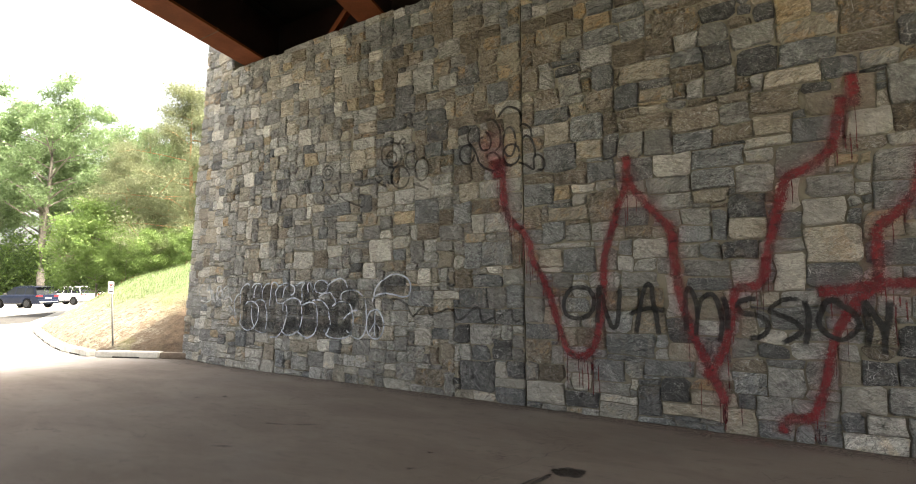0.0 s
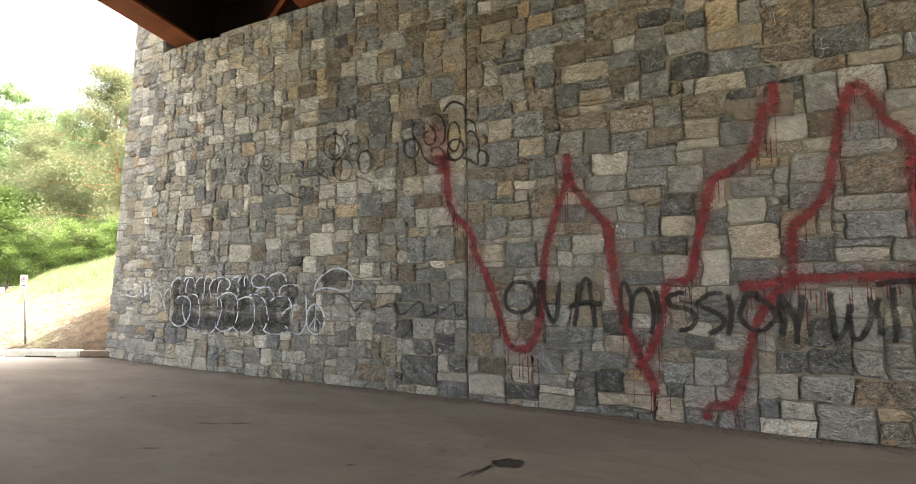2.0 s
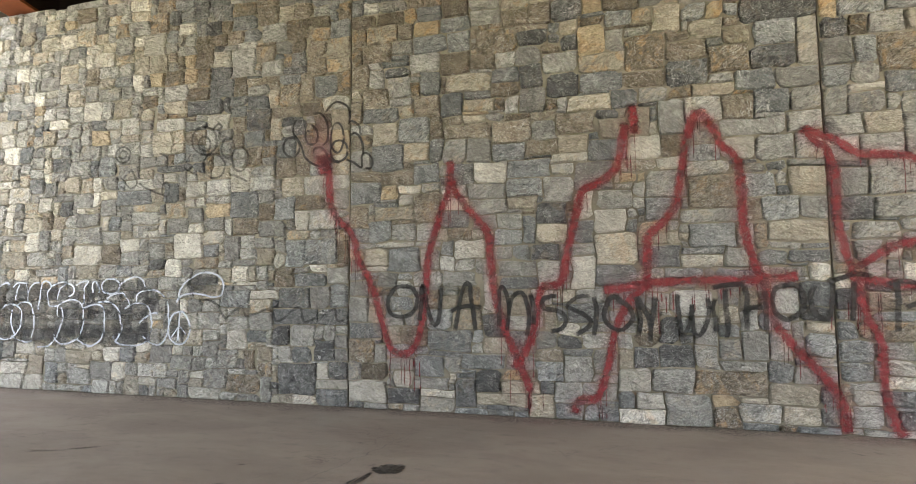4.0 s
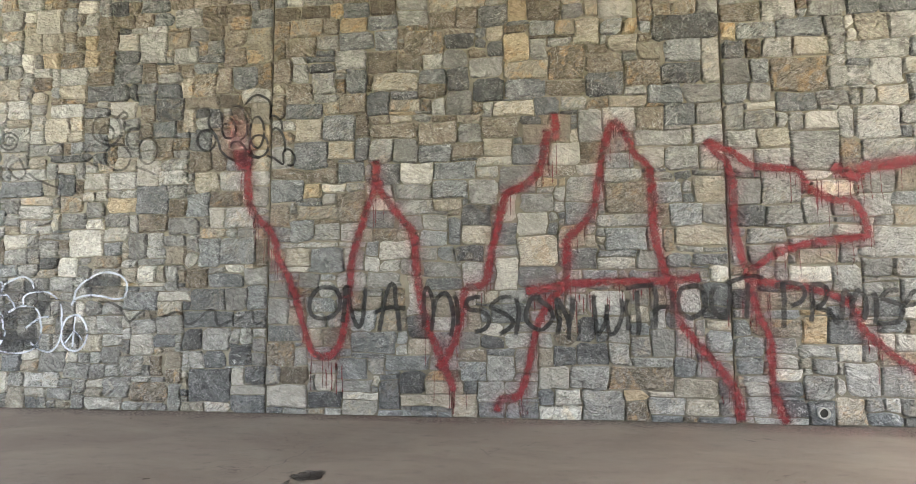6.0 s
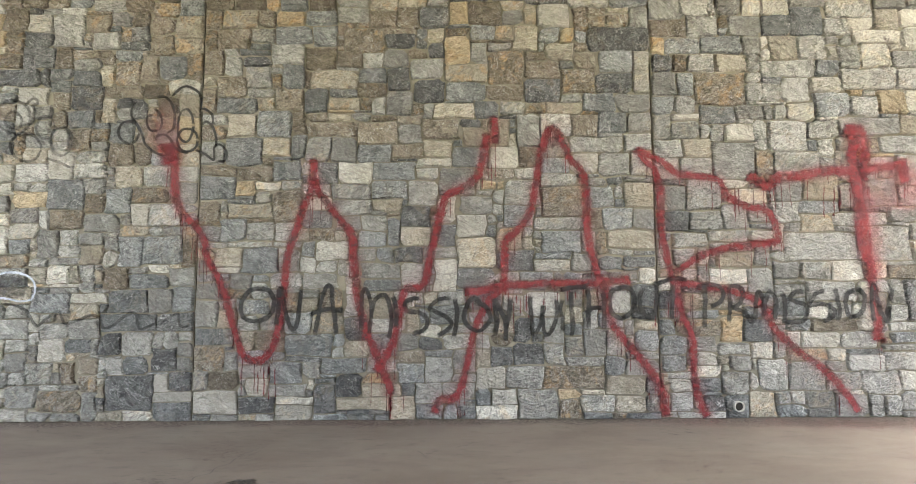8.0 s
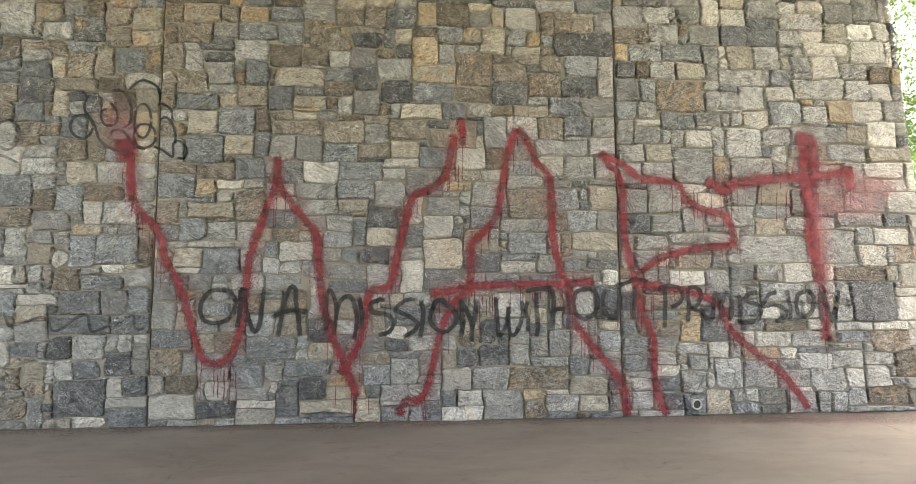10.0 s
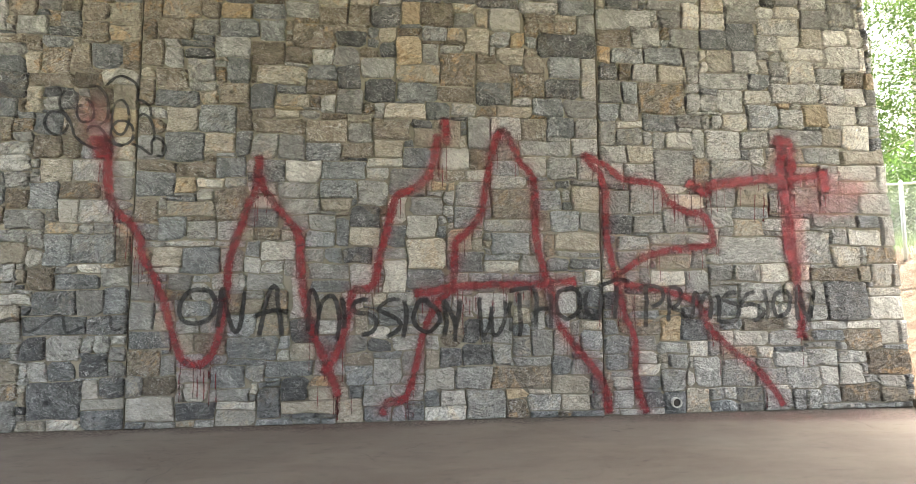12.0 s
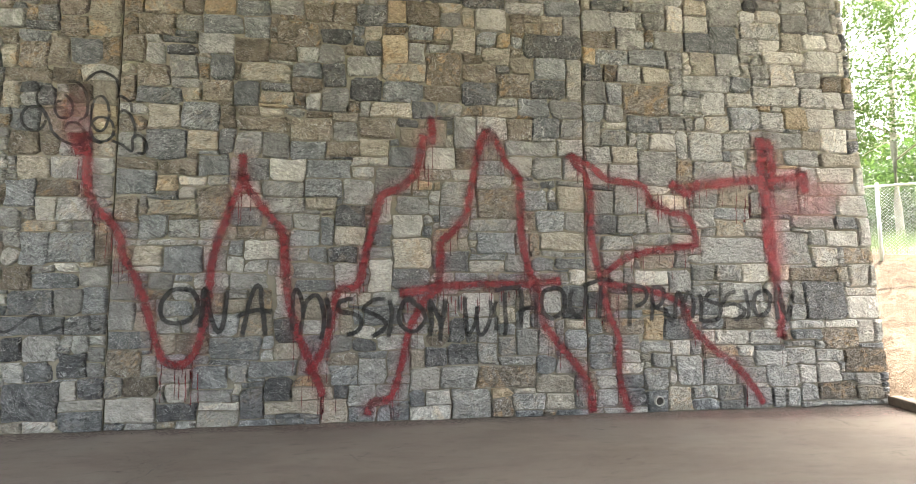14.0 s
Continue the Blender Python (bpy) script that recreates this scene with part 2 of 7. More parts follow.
def slope_mat():
    """Bare soil low down and beside the wall, straw above it, grass along the top."""
    k = Mat("mown_bank", 0.95, 0.0, 0.15)
    sep = k.node("ShaderNodeSeparateXYZ")
    k.link(k.pos, sep.inputs[0])
    straw = k.mix(k.ramp(k.noise(3.5, 5.0, 0.65), 0.35, 0.65), (0.165, 0.142, 0.105), (0.250, 0.225, 0.175))
    straw = k.mix(k.ramp(k.noise(6.0, 4.0, 0.62, k.scaled(k.pos, (1.0, 1.0, 2.6)), 0.8), 0.48, 0.60, 0.0, 0.85), straw, (0.085, 0.062, 0.042))
    patch = k.math("MULTIPLY", k.ramp(k.noise(2.0, 5.0, 0.65), 0.46, 0.60), k.ramp(sep.outputs[0], -17.0, -13.0, 0.1, 0.75))
    straw = k.mix(patch, straw, (0.10, 0.073, 0.05))
    straw = k.mix(k.ramp(k.noise(1.3, 5.0, 0.6), 0.54, 0.70, 0.0, 0.4), straw, (0.20, 0.205, 0.09))
    soil = k.mix(k.ramp(k.noise(6.0, 5.0, 0.65), 0.35, 0.65), (0.062, 0.043, 0.029), (0.120, 0.086, 0.058))
    grass = k.mix(k.ramp(k.noise(4.0, 5.0, 0.65), 0.35, 0.65), (0.082, 0.117, 0.048), (0.146, 0.180, 0.085))
    sand = k.mix(k.ramp(k.noise(2.0, 6.0, 0.65), 0.35, 0.65), (0.090, 0.064, 0.045), (0.150, 0.116, 0.086))
    sand = k.mix(k.ramp(k.noise(11.0, 8.0, 0.78), 0.50, 0.62, 0.0, 0.85), sand, (0.075, 0.046, 0.028))
    sand = k.mix(k.ramp(k.noise(3.2, 5.0, 0.7, None, 0.8), 0.52, 0.62, 0.0, 0.8), sand, (0.062, 0.038, 0.023))
    straw = k.mix(k.ramp(sep.outputs[0], 0.0, 2.0), straw, sand)
    wob = k.math("MULTIPLY", k.noise(0.8, 5.0), 1.6)
    up = k.math("ADD", sep.outputs[2], wob)
    up = k.math("SUBTRACT", up, k.ramp(sep.outputs[0], 0.0, 2.0, 0.0, 1.15))
    c = k.mix(k.ramp(up, 1.55, 2.45), straw, grass)
    near = k.math("ADD", sep.outputs[0], k.math("MULTIPLY", sep.outputs[2], 0.9))
    near = k.math("ADD", near, wob)
    side = k.math("MULTIPLY", k.ramp(near, -12.7, -11.4), k.ramp(sep.outputs[0], 0.0, 2.0, 1.0, 0.0))
    c = k.mix(side, c, soil)
    k.color(c)
    k.bump(k.math("ADD", k.noise(9.0, 6.0, 0.7), k.noise(50.0, 3.0, 0.7)), 0.9, 0.06)
    return k.m


def field_mat():
    k = Mat("rough_grass", 0.95, 0.0, 0.15)
    c = k.mix(k.ramp(k.noise(0.7, 6.0, 0.65), 0.35, 0.65), (0.075, 0.11, 0.03), (0.16, 0.175, 0.06))
    k.color(k.mix(k.ramp(k.noise(12.0, 4.0, 0.7), 0.5, 0.7, 0.0, 0.6), c, (0.05, 0.065, 0.02)))
    k.bump(k.noise(10.0, 5.0), 0.8, 0.08)
    return k.m


def paint_mat(name, a, b, cover, soft, speck, rough=0.55, ragged=1.0, fade=0.05):
    """Sprayed paint: dense along the middle of the line, breaking up into specks at its edges, thin on rough spots."""
    k = Mat(name, rough, 0.0, 0.3)
    uv = k.node("ShaderNodeUVMap").outputs[0]
    sep = k.node("ShaderNodeSeparateXYZ")
    k.link(uv, sep.inputs[0])
    off = k.math("MULTIPLY", k.math("ABSOLUTE", k.math("SUBTRACT", sep.outputs[0], 0.5)), 2.0)
    off = k.math("ADD", off, k.math("MULTIPLY", k.math("SUBTRACT", k.noise(24.0, 7.0, 0.80), 0.5), ragged))
    core = k.ramp(off, soft, 0.95, 1.0, 0.0)
    grain = k.ramp(k.noise(95.0, 4.0, 0.75), 0.36, 0.64)
    dens = k.math("ADD", core, k.math("MULTIPLY", k.math("SUBTRACT", grain, 0.55), speck))
    dens = k.math("MULTIPLY", k.ramp(dens, 0.15, 0.85), k.ramp(k.noise(4.0, 5.0, 0.65), 0.30, 0.55, 0.62, 1.0))
    dens = k.math("MULTIPLY", dens, k.ramp(k.noise(30.0, 5.0, 0.75), 0.34, 0.46, 0.74, 1.0))
    ends = k.math("MULTIPLY", k.ramp(sep.outputs[1], 0.0, fade), k.ramp(off, 0.8, 1.0, 1.0, 0.0))
    k.put(k.b.inputs["Alpha"], k.math("MULTIPLY", k.math("MULTIPLY", dens, ends), cover))
    k.color(k.mix(k.ramp(k.noise(22.0, 4.0), 0.35, 0.65), a, b))
    k.bump(k.noise(45.0, 6.0, 0.75), 0.8, 0.02)
    return k.m


MORTAR = mortar_mat()
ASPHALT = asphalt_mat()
BANK = slope_mat()
FIELD = field_mat()
CONCRETE = plain_mat("weathered_concrete", (0.36, 0.34, 0.30), (0.50, 0.48, 0.43), 3.0, 0.9, 0.0, 45.0, 0.4)
# for the added unseen wall; kept dark so it bounces little light
BLOCKER = plain_mat("stained_dark_concrete", (0.15, 0.14, 0.125), (0.22, 0.205, 0.185), 2.0, 0.9, 0.0, 45.0, 0.4)
# almost black: the gloom under the deck is put into the boards' colour
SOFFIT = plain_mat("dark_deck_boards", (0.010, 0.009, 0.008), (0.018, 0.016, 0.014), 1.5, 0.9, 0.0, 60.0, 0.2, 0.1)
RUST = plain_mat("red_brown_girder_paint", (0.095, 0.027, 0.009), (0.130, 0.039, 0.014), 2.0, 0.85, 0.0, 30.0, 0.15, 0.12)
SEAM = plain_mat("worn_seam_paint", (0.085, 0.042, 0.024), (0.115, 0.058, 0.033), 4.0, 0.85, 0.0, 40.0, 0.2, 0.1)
# near-black copy of the girder paint: the shade between girders is in its colour
SHADED_STEEL = plain_mat("dark_brown_girder_paint", (0.009, 0.005, 0.004), (0.015, 0.008, 0.006), 2.0, 0.8, 0.0, 60.0, 0.2, 0.1)
TIMBER = plain_mat("dark_timber", (0.085, 0.062, 0.045), (0.14, 0.105, 0.077), 6.0, 0.85, 0.0, 50.0, 0.5)
GALV = plain_mat("galvanised_steel", (0.42, 0.42, 0.41), (0.55, 0.55, 0.54), 8.0, 0.45, 0.6, 90.0, 0.05)
PVC = plain_mat("grey_pipe_plastic", (0.40, 0.39, 0.36), (0.50, 0.48, 0.44), 8.0, 0.6)
HOLE_SHADE = plain_mat("pipe_inside", (0.02, 0.018, 0.015), (0.03, 0.026, 0.022))
TAR = paint_mat("spilled_tar", (0.022, 0.018, 0.016), (0.045, 0.036, 0.03), 0.97, 0.78, 0.6, 0.5, 0.9)
BARK = plain_mat("grey_bark", (0.12, 0.105, 0.09), (0.22, 0.195, 0.17), 5.0, 0.95, 0.0, 25.0, 0.9)
PALE_BARK = plain_mat("pale_aspen_bark", (0.25, 0.225, 0.18), (0.37, 0.335, 0.28), 5.0, 0.9, 0.0, 20.0, 0.5)
PINE_BARK = plain_mat("red_pine_bark", (0.22, 0.115, 0.06), (0.31, 0.18, 0.10), 5.0, 0.95, 0.0, 20.0, 0.9)
LEAF = leaf_mat("green_leaves", (0.085, 0.128, 0.060), (0.155, 0.218, 0.110), (0.220, 0.320, 0.130))
LIME = leaf_mat("lime_leaves", (0.069, 0.115, 0.030), (0.132, 0.190, 0.055), (0.190, 0.299, 0.069))
NEEDLE = leaf_mat("olive_needles", (0.105, 0.122, 0.062), (0.180, 0.194, 0.108), (0.225, 0.250, 0.125))
# the next two leaf colours are darkened: foliage shade is put into them
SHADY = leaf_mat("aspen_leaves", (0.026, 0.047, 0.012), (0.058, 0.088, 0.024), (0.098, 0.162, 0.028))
SHADED_UNDERGROWTH = leaf_mat("undergrowth_leaves", (0.026, 0.046, 0.016), (0.066, 0.098, 0.033), (0.095, 0.165, 0.042))
BLADE = leaf_mat("grass_blades", (0.090, 0.130, 0.050), (0.165, 0.200, 0.095), (0.190, 0.270, 0.100))
SHADOW_ASPHALT = plain_mat("dark_new_asphalt", (0.050, 0.048, 0.047), (0.066, 0.063, 0.061), 1.5, 0.9, 0.0, 90.0, 0.2, 0.05)
RUBBER = plain_mat("tyre_rubber", (0.010, 0.010, 0.010), (0.018, 0.018, 0.017), 8.0, 0.9, 0.0, 60.0, 0.2, 0.08)
ALLOY = plain_mat("dark_alloy", (0.018, 0.018, 0.020), (0.035, 0.035, 0.037), 8.0, 0.5, 0.0, 90.0, 0.05, 0.2)
POST = plain_mat("grey_sign_post", (0.13, 0.13, 0.128), (0.19, 0.19, 0.187), 8.0, 0.6, 0.2, 90.0, 0.05, 0.2)
CAR_BLUE = plain_mat("dark_blue_car_paint", (0.008, 0.012, 0.026), (0.012, 0.017, 0.034), 2.0, 0.35, 0.0, 200.0, 0.0, 0.12)
CAR_WHITE = plain_mat("white_car_paint", (0.62, 0.62, 0.62), (0.68, 0.68, 0.68), 2.0, 0.3, 0.0, 200.0, 0.0, 0.5)
CAR_RED = plain_mat("red_car_paint", (0.35, 0.03, 0.025), (0.42, 0.04, 0.03), 2.0, 0.3, 0.0, 200.0, 0.0, 0.5)
CAR_GLASS = plain_mat("dark_car_glass", (0.010, 0.012, 0.014), (0.016, 0.018, 0.02), 2.0, 0.35, 0.0, 200.0, 0.0, 0.1)
TAIL = plain_mat("red_tail_light", (0.45, 0.02, 0.02), (0.55, 0.03, 0.03), 2.0, 0.2, 0.0, 200.0, 0.0, 0.5)
TRIM = plain_mat("black_car_plastic", (0.03, 0.03, 0.03), (0.05, 0.05, 0.05), 6.0, 0.6)
SIGN_WHITE = plain_mat("white_sign_sheet", (0.74, 0.74, 0.72), (0.80, 0.80, 0.78), 5.0, 0.5)
SIGN_RED = plain_mat("red_sign_ink", (0.42, 0.03, 0.03), (0.48, 0.04, 0.035), 5.0, 0.5)
SIGN_BLACK = plain_mat("black_sign_ink", (0.02, 0.02, 0.02), (0.03, 0.03, 0.03), 5.0, 0.5)
OIL = paint_mat("old_oil_spot", (0.10, 0.082, 0.068), (0.14, 0.115, 0.095), 0.6, 0.1, 0.9, 0.7, 1.0)
CRACK = plain_mat("crack_dirt", (0.075, 0.062, 0.052), (0.11, 0.092, 0.078), 9.0, 0.9)
LITTER = plain_mat("dry_leaf_litter", (0.11, 0.062, 0.035), (0.24, 0.155, 0.095), 12.0, 0.9)
GRIT = plain_mat("grit", (0.10, 0.082, 0.068), (0.21, 0.185, 0.16), 20.0, 0.95)
RED = paint_mat("red_spray_paint", (0.110, 0.008, 0.012), (0.205, 0.019, 0.026), 0.94, 0.36, 1.25, 0.55, 1.6)
MIST = paint_mat("red_overspray", (0.30, 0.06, 0.07), (0.40, 0.10, 0.11), 0.22, 0.0, 2.4, 0.6, 1.2)
HAZE = paint_mat("thin_red_overspray", (0.36, 0.075, 0.085), (0.46, 0.12, 0.13), 0.40, 0.0, 1.6, 0.6, 1.4, 0.35)
BLACK = paint_mat("black_spray_paint", (0.010, 0.010, 0.011), (0.024, 0.023, 0.023), 0.93, 0.42, 0.7)
PALE = paint_mat("pale_blue_spray_paint", (0.50, 0.545, 0.64), (0.58, 0.62, 0.70), 0.80, 0.38, 0.8)
CHALK = paint_mat("thin_white_spray_paint", (0.60, 0.62, 0.64), (0.68, 0.69, 0.70), 0.62, 0.25, 0.7)
FILL = paint_mat("thin_black_spray_fill", (0.022, 0.022, 0.024), (0.05, 0.05, 0.052), 0.56, 0.45, 0.7)
GREY = paint_mat("worn_black_marker", (0.014, 0.014, 0.015), (0.034, 0.033, 0.032), 0.58, 0.4, 0.6, 0.55, 0.8)
TAG = paint_mat("black_tag_paint", (0.012, 0.012, 0.012), (0.026, 0.026, 0.026), 0.9, 0.42, 0.5, 0.55, 0.8)
FAINT = paint_mat("faded_black_tag_paint", (0.014, 0.014, 0.016), (0.034, 0.034, 0.034), 0.55, 0.4, 0.5, 0.55, 0.8)


# ---- mesh helpers ----
def mesh_of(name, verts, faces, material, smooth=False):
    me = bpy.data.meshes.new(name)
    me.from_pydata([tuple(v) for v in verts], [], faces)
    me.materials.append(material)
    if smooth:
        me.polygons.foreach_set("use_smooth", [True] * len(me.polygons))
    me.update()
    return me


def part(name, bm, material, parent=None, label="", smooth=False):
    """One bmesh as one mesh object under a thing or a part."""
    me = bpy.data.meshes.new(name)
    bm.to_mesh(me)
    bm.free()
    me.materials.append(material)
    if smooth:
        me.polygons.foreach_set("use_smooth", [True] * len(me.polygons))
    ob = new(name, me)
    ob.parent = parent
    if label:
        tagged(ob, label)
    return ob


def thing(name, at, label, category, group="", kind="", rz=0.0):
    ob = new(name)
    ob.matrix_world = pose(*at, 0, 0, rz)
    return tagged(ob, label, category, group, kind)


def box(bm, a, b, bevel=0.0):
    lo, hi = Vector(a), Vector(b)
    made = bmesh.ops.create_cube(bm, size=1.0, matrix=Matrix.Translation((lo + hi) / 2) @ Matrix.Diagonal((*(hi - lo), 1)))
    if bevel:
        edges = list({e for v in made["verts"] for e in v.link_edges})
        bmesh.ops.bevel(bm, geom=edges, offset=bevel, segments=2, affect="EDGES", profile=0.6)
    return bm


def tube(bm, pts, radii, sides=8):
    rings = []
    for i, p in enumerate(pts):
        p = Vector(p)
        d = (Vector(pts[min(i + 1, len(pts) - 1)]) - Vector(pts[max(i - 1, 0)])).normalized()
        q = d.to_track_quat("Z", "Y")
        r = radii[i] if isinstance(radii, (list, tuple)) else radii
        rings.append([bm.verts.new(p + q @ Vector((math.cos(a) * r, math.sin(a) * r, 0))) for a in (math.tau * k / sides for k in range(sides))])
    for a, b in zip(rings, rings[1:]):
        for k in range(sides):
            bm.faces.new((a[k], a[(k + 1) % sides], b[(k + 1) % sides], b[k]))
    bm.faces.new(rings[0][::-1])
    bm.faces.new(rings[-1])
    return bm


def prism(bm, outline, y0, y1):
    """An outline in x and z, drawn out from y0 to y1."""
    a = [bm.verts.new((x, y0, z)) for x, z in outline]
    b = [bm.verts.new((x, y1, z)) for x, z in outline]
    bm.faces.new(a)
    bm.faces.new(b[::-1])
    n = len(a)
    for i in range(n):
        bm.faces.new((a[i], b[i], b[(i + 1) % n], a[(i + 1) % n]))
    return bm


def smoothstep(a, b, x):
    t = min(1.0, max(0.0, (x - a) / (b - a)))
    return t * t * (3 - 2 * t)


# ---- ground, road and banks ----
WALL_Y = 6.43
TOP = 6.15
JOINT_A, JOINT_B = -3.16, 2.45


def sheet(name, material, x0, x1, y0, y1, nx, ny, height, label, category):
    verts, faces = [], []
    for j in range(ny + 1):
        for i in range(nx + 1):
            x, y = x0 + (x1 - x0) * i / nx, y0 + (y1 - y0) * j / ny
            verts.append((x, y, height(x, y)))
    for j in range(ny):
        for i in range(nx):
            a = j * (nx + 1) + i
            faces.append((a, a + 1, a + nx + 2, a + nx + 1))
    ob = new(name, mesh_of(name, verts, faces, material, True))
    return tagged(ob, label, category, kind="structure")


sheet("ground", FIELD, -900, 900, -900, 900, 30, 30, lambda x, y: -0.06, "rough green grassland reaching to the horizon", "ground")
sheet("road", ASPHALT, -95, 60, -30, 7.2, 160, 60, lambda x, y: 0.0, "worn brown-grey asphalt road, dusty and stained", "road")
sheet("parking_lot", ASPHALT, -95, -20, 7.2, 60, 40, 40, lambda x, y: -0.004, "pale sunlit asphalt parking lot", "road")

TOE = [Vector(p) for p in ((-11.0, 6.75), (-12.2, 6.50), (-13.75, 5.95), (-16.1, 6.05), (-19.1, 6.75), (-24.4, 8.2), (-29.2, 10.2), (-36.0, 15.0), (-46.0, 24.0))]


def toe_distance(x, y):
    """How far a place lies up the bank from its toe line; less than nought on the road's side."""
    best, side = 1e9, 1.0
    p = Vector((x, y))
    for a, b in zip(TOE, TOE[1:]):
        d = b - a
        t = min(1.0, max(0.0, (p - a).dot(d) / d.length_squared))
        q = a + d * t
        r = (p - q).length
        if r < best - 1e-6:
            best, side = r, 1.0 if d.x * (p - a).y - d.y * (p - a).x < 0 else -1.0
    return best * side


def bank_left(x, y):
    d = toe_distance(x, y)
    if d < 0:
        return -0.15
    cap = 2.35 + 0.125 * max(0.0, x + 22) + 3.2 * smoothstep(-13.5, -9.0, x)
    h = 0.10 + 0.63 * d
    h = cap - math.log(1 + math.exp(3 * (cap - h))) / 3 if h < cap + 3 else cap
    return max(0.08, h) + 0.06 * noise.noise((x * 0.9, y * 0.9, 1)) + 0.03 * noise.noise((x * 3, y * 3, 4))


def bank_right(x, y):
    d = 0.75 * (x - 6.75) + 0.66 * (y - 6.35)
    if x < 6.7:
        d = (x - 6.7) * 3 + 0.66 * (y - 6.35) if y > 6.6 else -1
    h = 0.06 + 0.62 * d
    if d < -0.3:
        return -0.15
    cap = 2.35 + 0.05 * max(0, y - 9)
    h = cap - math.log(1 + math.exp(4 * (cap - h))) / 4 if h < cap + 3 else cap
    return max(-0.02, h) + 0.05 * noise.noise((x * 1.1, y * 1.1, 7)) + 0.03 * noise.noise((x * 3.5, y * 3.5, 9))


sheet("bank", BANK, -60, -10.2, 5.7, 46, 170, 130, bank_left, "sunny roadside bank of straw, bare soil and grass", "bank")
sheet("bank", BANK, 6.0, 32, 0.0, 40, 90, 120, bank_right, "bare sandy bank with grass above it, beside the wall", "bank")

# ---- the stone wall in three panels ----
CELL_X, CELL_Z = 0.045, 0.039
KINDS = ["grey", "blue", "dark", "tan", "pale", "brown", "ochre"]
KIND_ODDS = [46, 24, 6, 12, 2, 9, 1]
HIGH_ODDS = [25, 16, 9, 13, 1, 35, 1]
surface_v, surface_f = [], []


def pack(rng, nx, nz, fixed, size):
    """Fills a grid with stones from the bottom up, round the stones that are fixed, keeping to level beds where it can."""
    used = [[0] * nz for _ in range(nx)]
    out = []

    def take(i, j, w, h, kind):
        for a in range(i, i + w):
            for b in range(j, j + h):
                used[a][b] = j + h
        out.append((i, j, w, h, kind))

    def clear(i, j, w, h):
        return 0 <= i and 0 <= j and i + w <= nx and j + h <= nz and not any(used[a][b] for a in range(i, i + w) for b in range(j, j + h))

    placed = []
    for i, j, w, h, kind in fixed:
        i, j = max(0, min(nx - w, i)), max(0, min(nz - h, j))
        fits = [q for q in ((i, j, w, h), (i + 1, j, w - 1, h), (i, j, w - 1, h), (i, j + 1, w, h - 1), (i, j, w, h - 1), (i + 1, j + 1, w - 1, h - 1), (i, j, w - 1, h - 1), (i + 1, j, w - 1, h - 1), (i, j + 1, w - 1, h - 1), (i + 1, j + 1, w - 2, h - 2)) if q[2] > 1 and q[3] > 1 and clear(*q)]
        if fits:
            take(*fits[0], kind)
            placed.append(out.pop())
    # close gaps of one cell between neighbours
    for n, (i, j, w, h, kind) in enumerate(placed):
        for di, dj, dw, dh in ((-1, 0, 1, 0), (0, 0, 1, 0), (0, -1, 0, 1), (0, 0, 0, 1)):
            a, b, c, d = i + di, j + dj, w + dw, h + dh
            strip = (a if di else i + w, j, 1, h) if dw else (i, b if dj else j + h, w, 1)
            if not clear(*strip):
                continue
            x, z = strip[0] + (di or dw and 1), strip[1] + (dj or dh and 1)
            edge = x < 0 or z < 0 or x >= nx or z >= nz
            if edge or any(used[p][q] for p in range(x, x + strip[2]) for q in range(z, z + strip[3])):
                i, j, w, h = a, b, c, d
                for p in range(i, i + w):
                    for q in range(j, j + h):
                        used[p][q] = j + h
        placed[n] = (i, j, w, h, kind)
    out.extend(placed)
    for j in range(nz):
        for i in range(nx):
            if used[i][j]:
                continue
            run = 0
            while i + run < nx and not used[i + run][j] and run < 22:
                run += 1
            high = rng.triangular(0.10, 0.34, 0.20) * size
            wide = min(0.62, max(0.14, high * rng.lognormvariate(0.38, 0.36))) * (1 if high > 0.13 else 1.3)
            w, h = max(3, round(wide / CELL_X)), max(2, round(high / CELL_Z))
            w = min(w, run)
            if 0 < run - w < 4:
                w = run if run <= 12 else run // 2
            room = 1
            while room < h + 3 and j + room < nz and not any(used[a][j + room] for a in range(i, i + w)):
                room += 1
            if room - h < 3:
                h = room if room <= 9 else room // 2
            top = used[i - 1][j] if i else 0
            if top and abs(j + h - top) < 2 and 2 <= top - j <= room:
                h = top - j
            if h > 2 * w:
                h = max(2, w)
            take(i, j, w, h, None)
    return out


def node_shift(x, z, i, j, seed):
    """How far a joint's crossing lies off the grid: a slow wander and a small jog."""
    q = (i * 12.9898 + seed * 3.1, j * 78.233, seed * 1.7)
    jog = noise.cell_vector(q) * 0.034 - Vector((0.017, 0.017, 0.017))
    return jog + noise.noise_vector((x * 3.1, z * 3.6, seed)) * 0.018


def curve_back(x):
    """The wall's far end bends gently away from the road."""
    return 0.18 * smoothstep(-9.6, -11.6, x) if x < -9.6 else 0.0


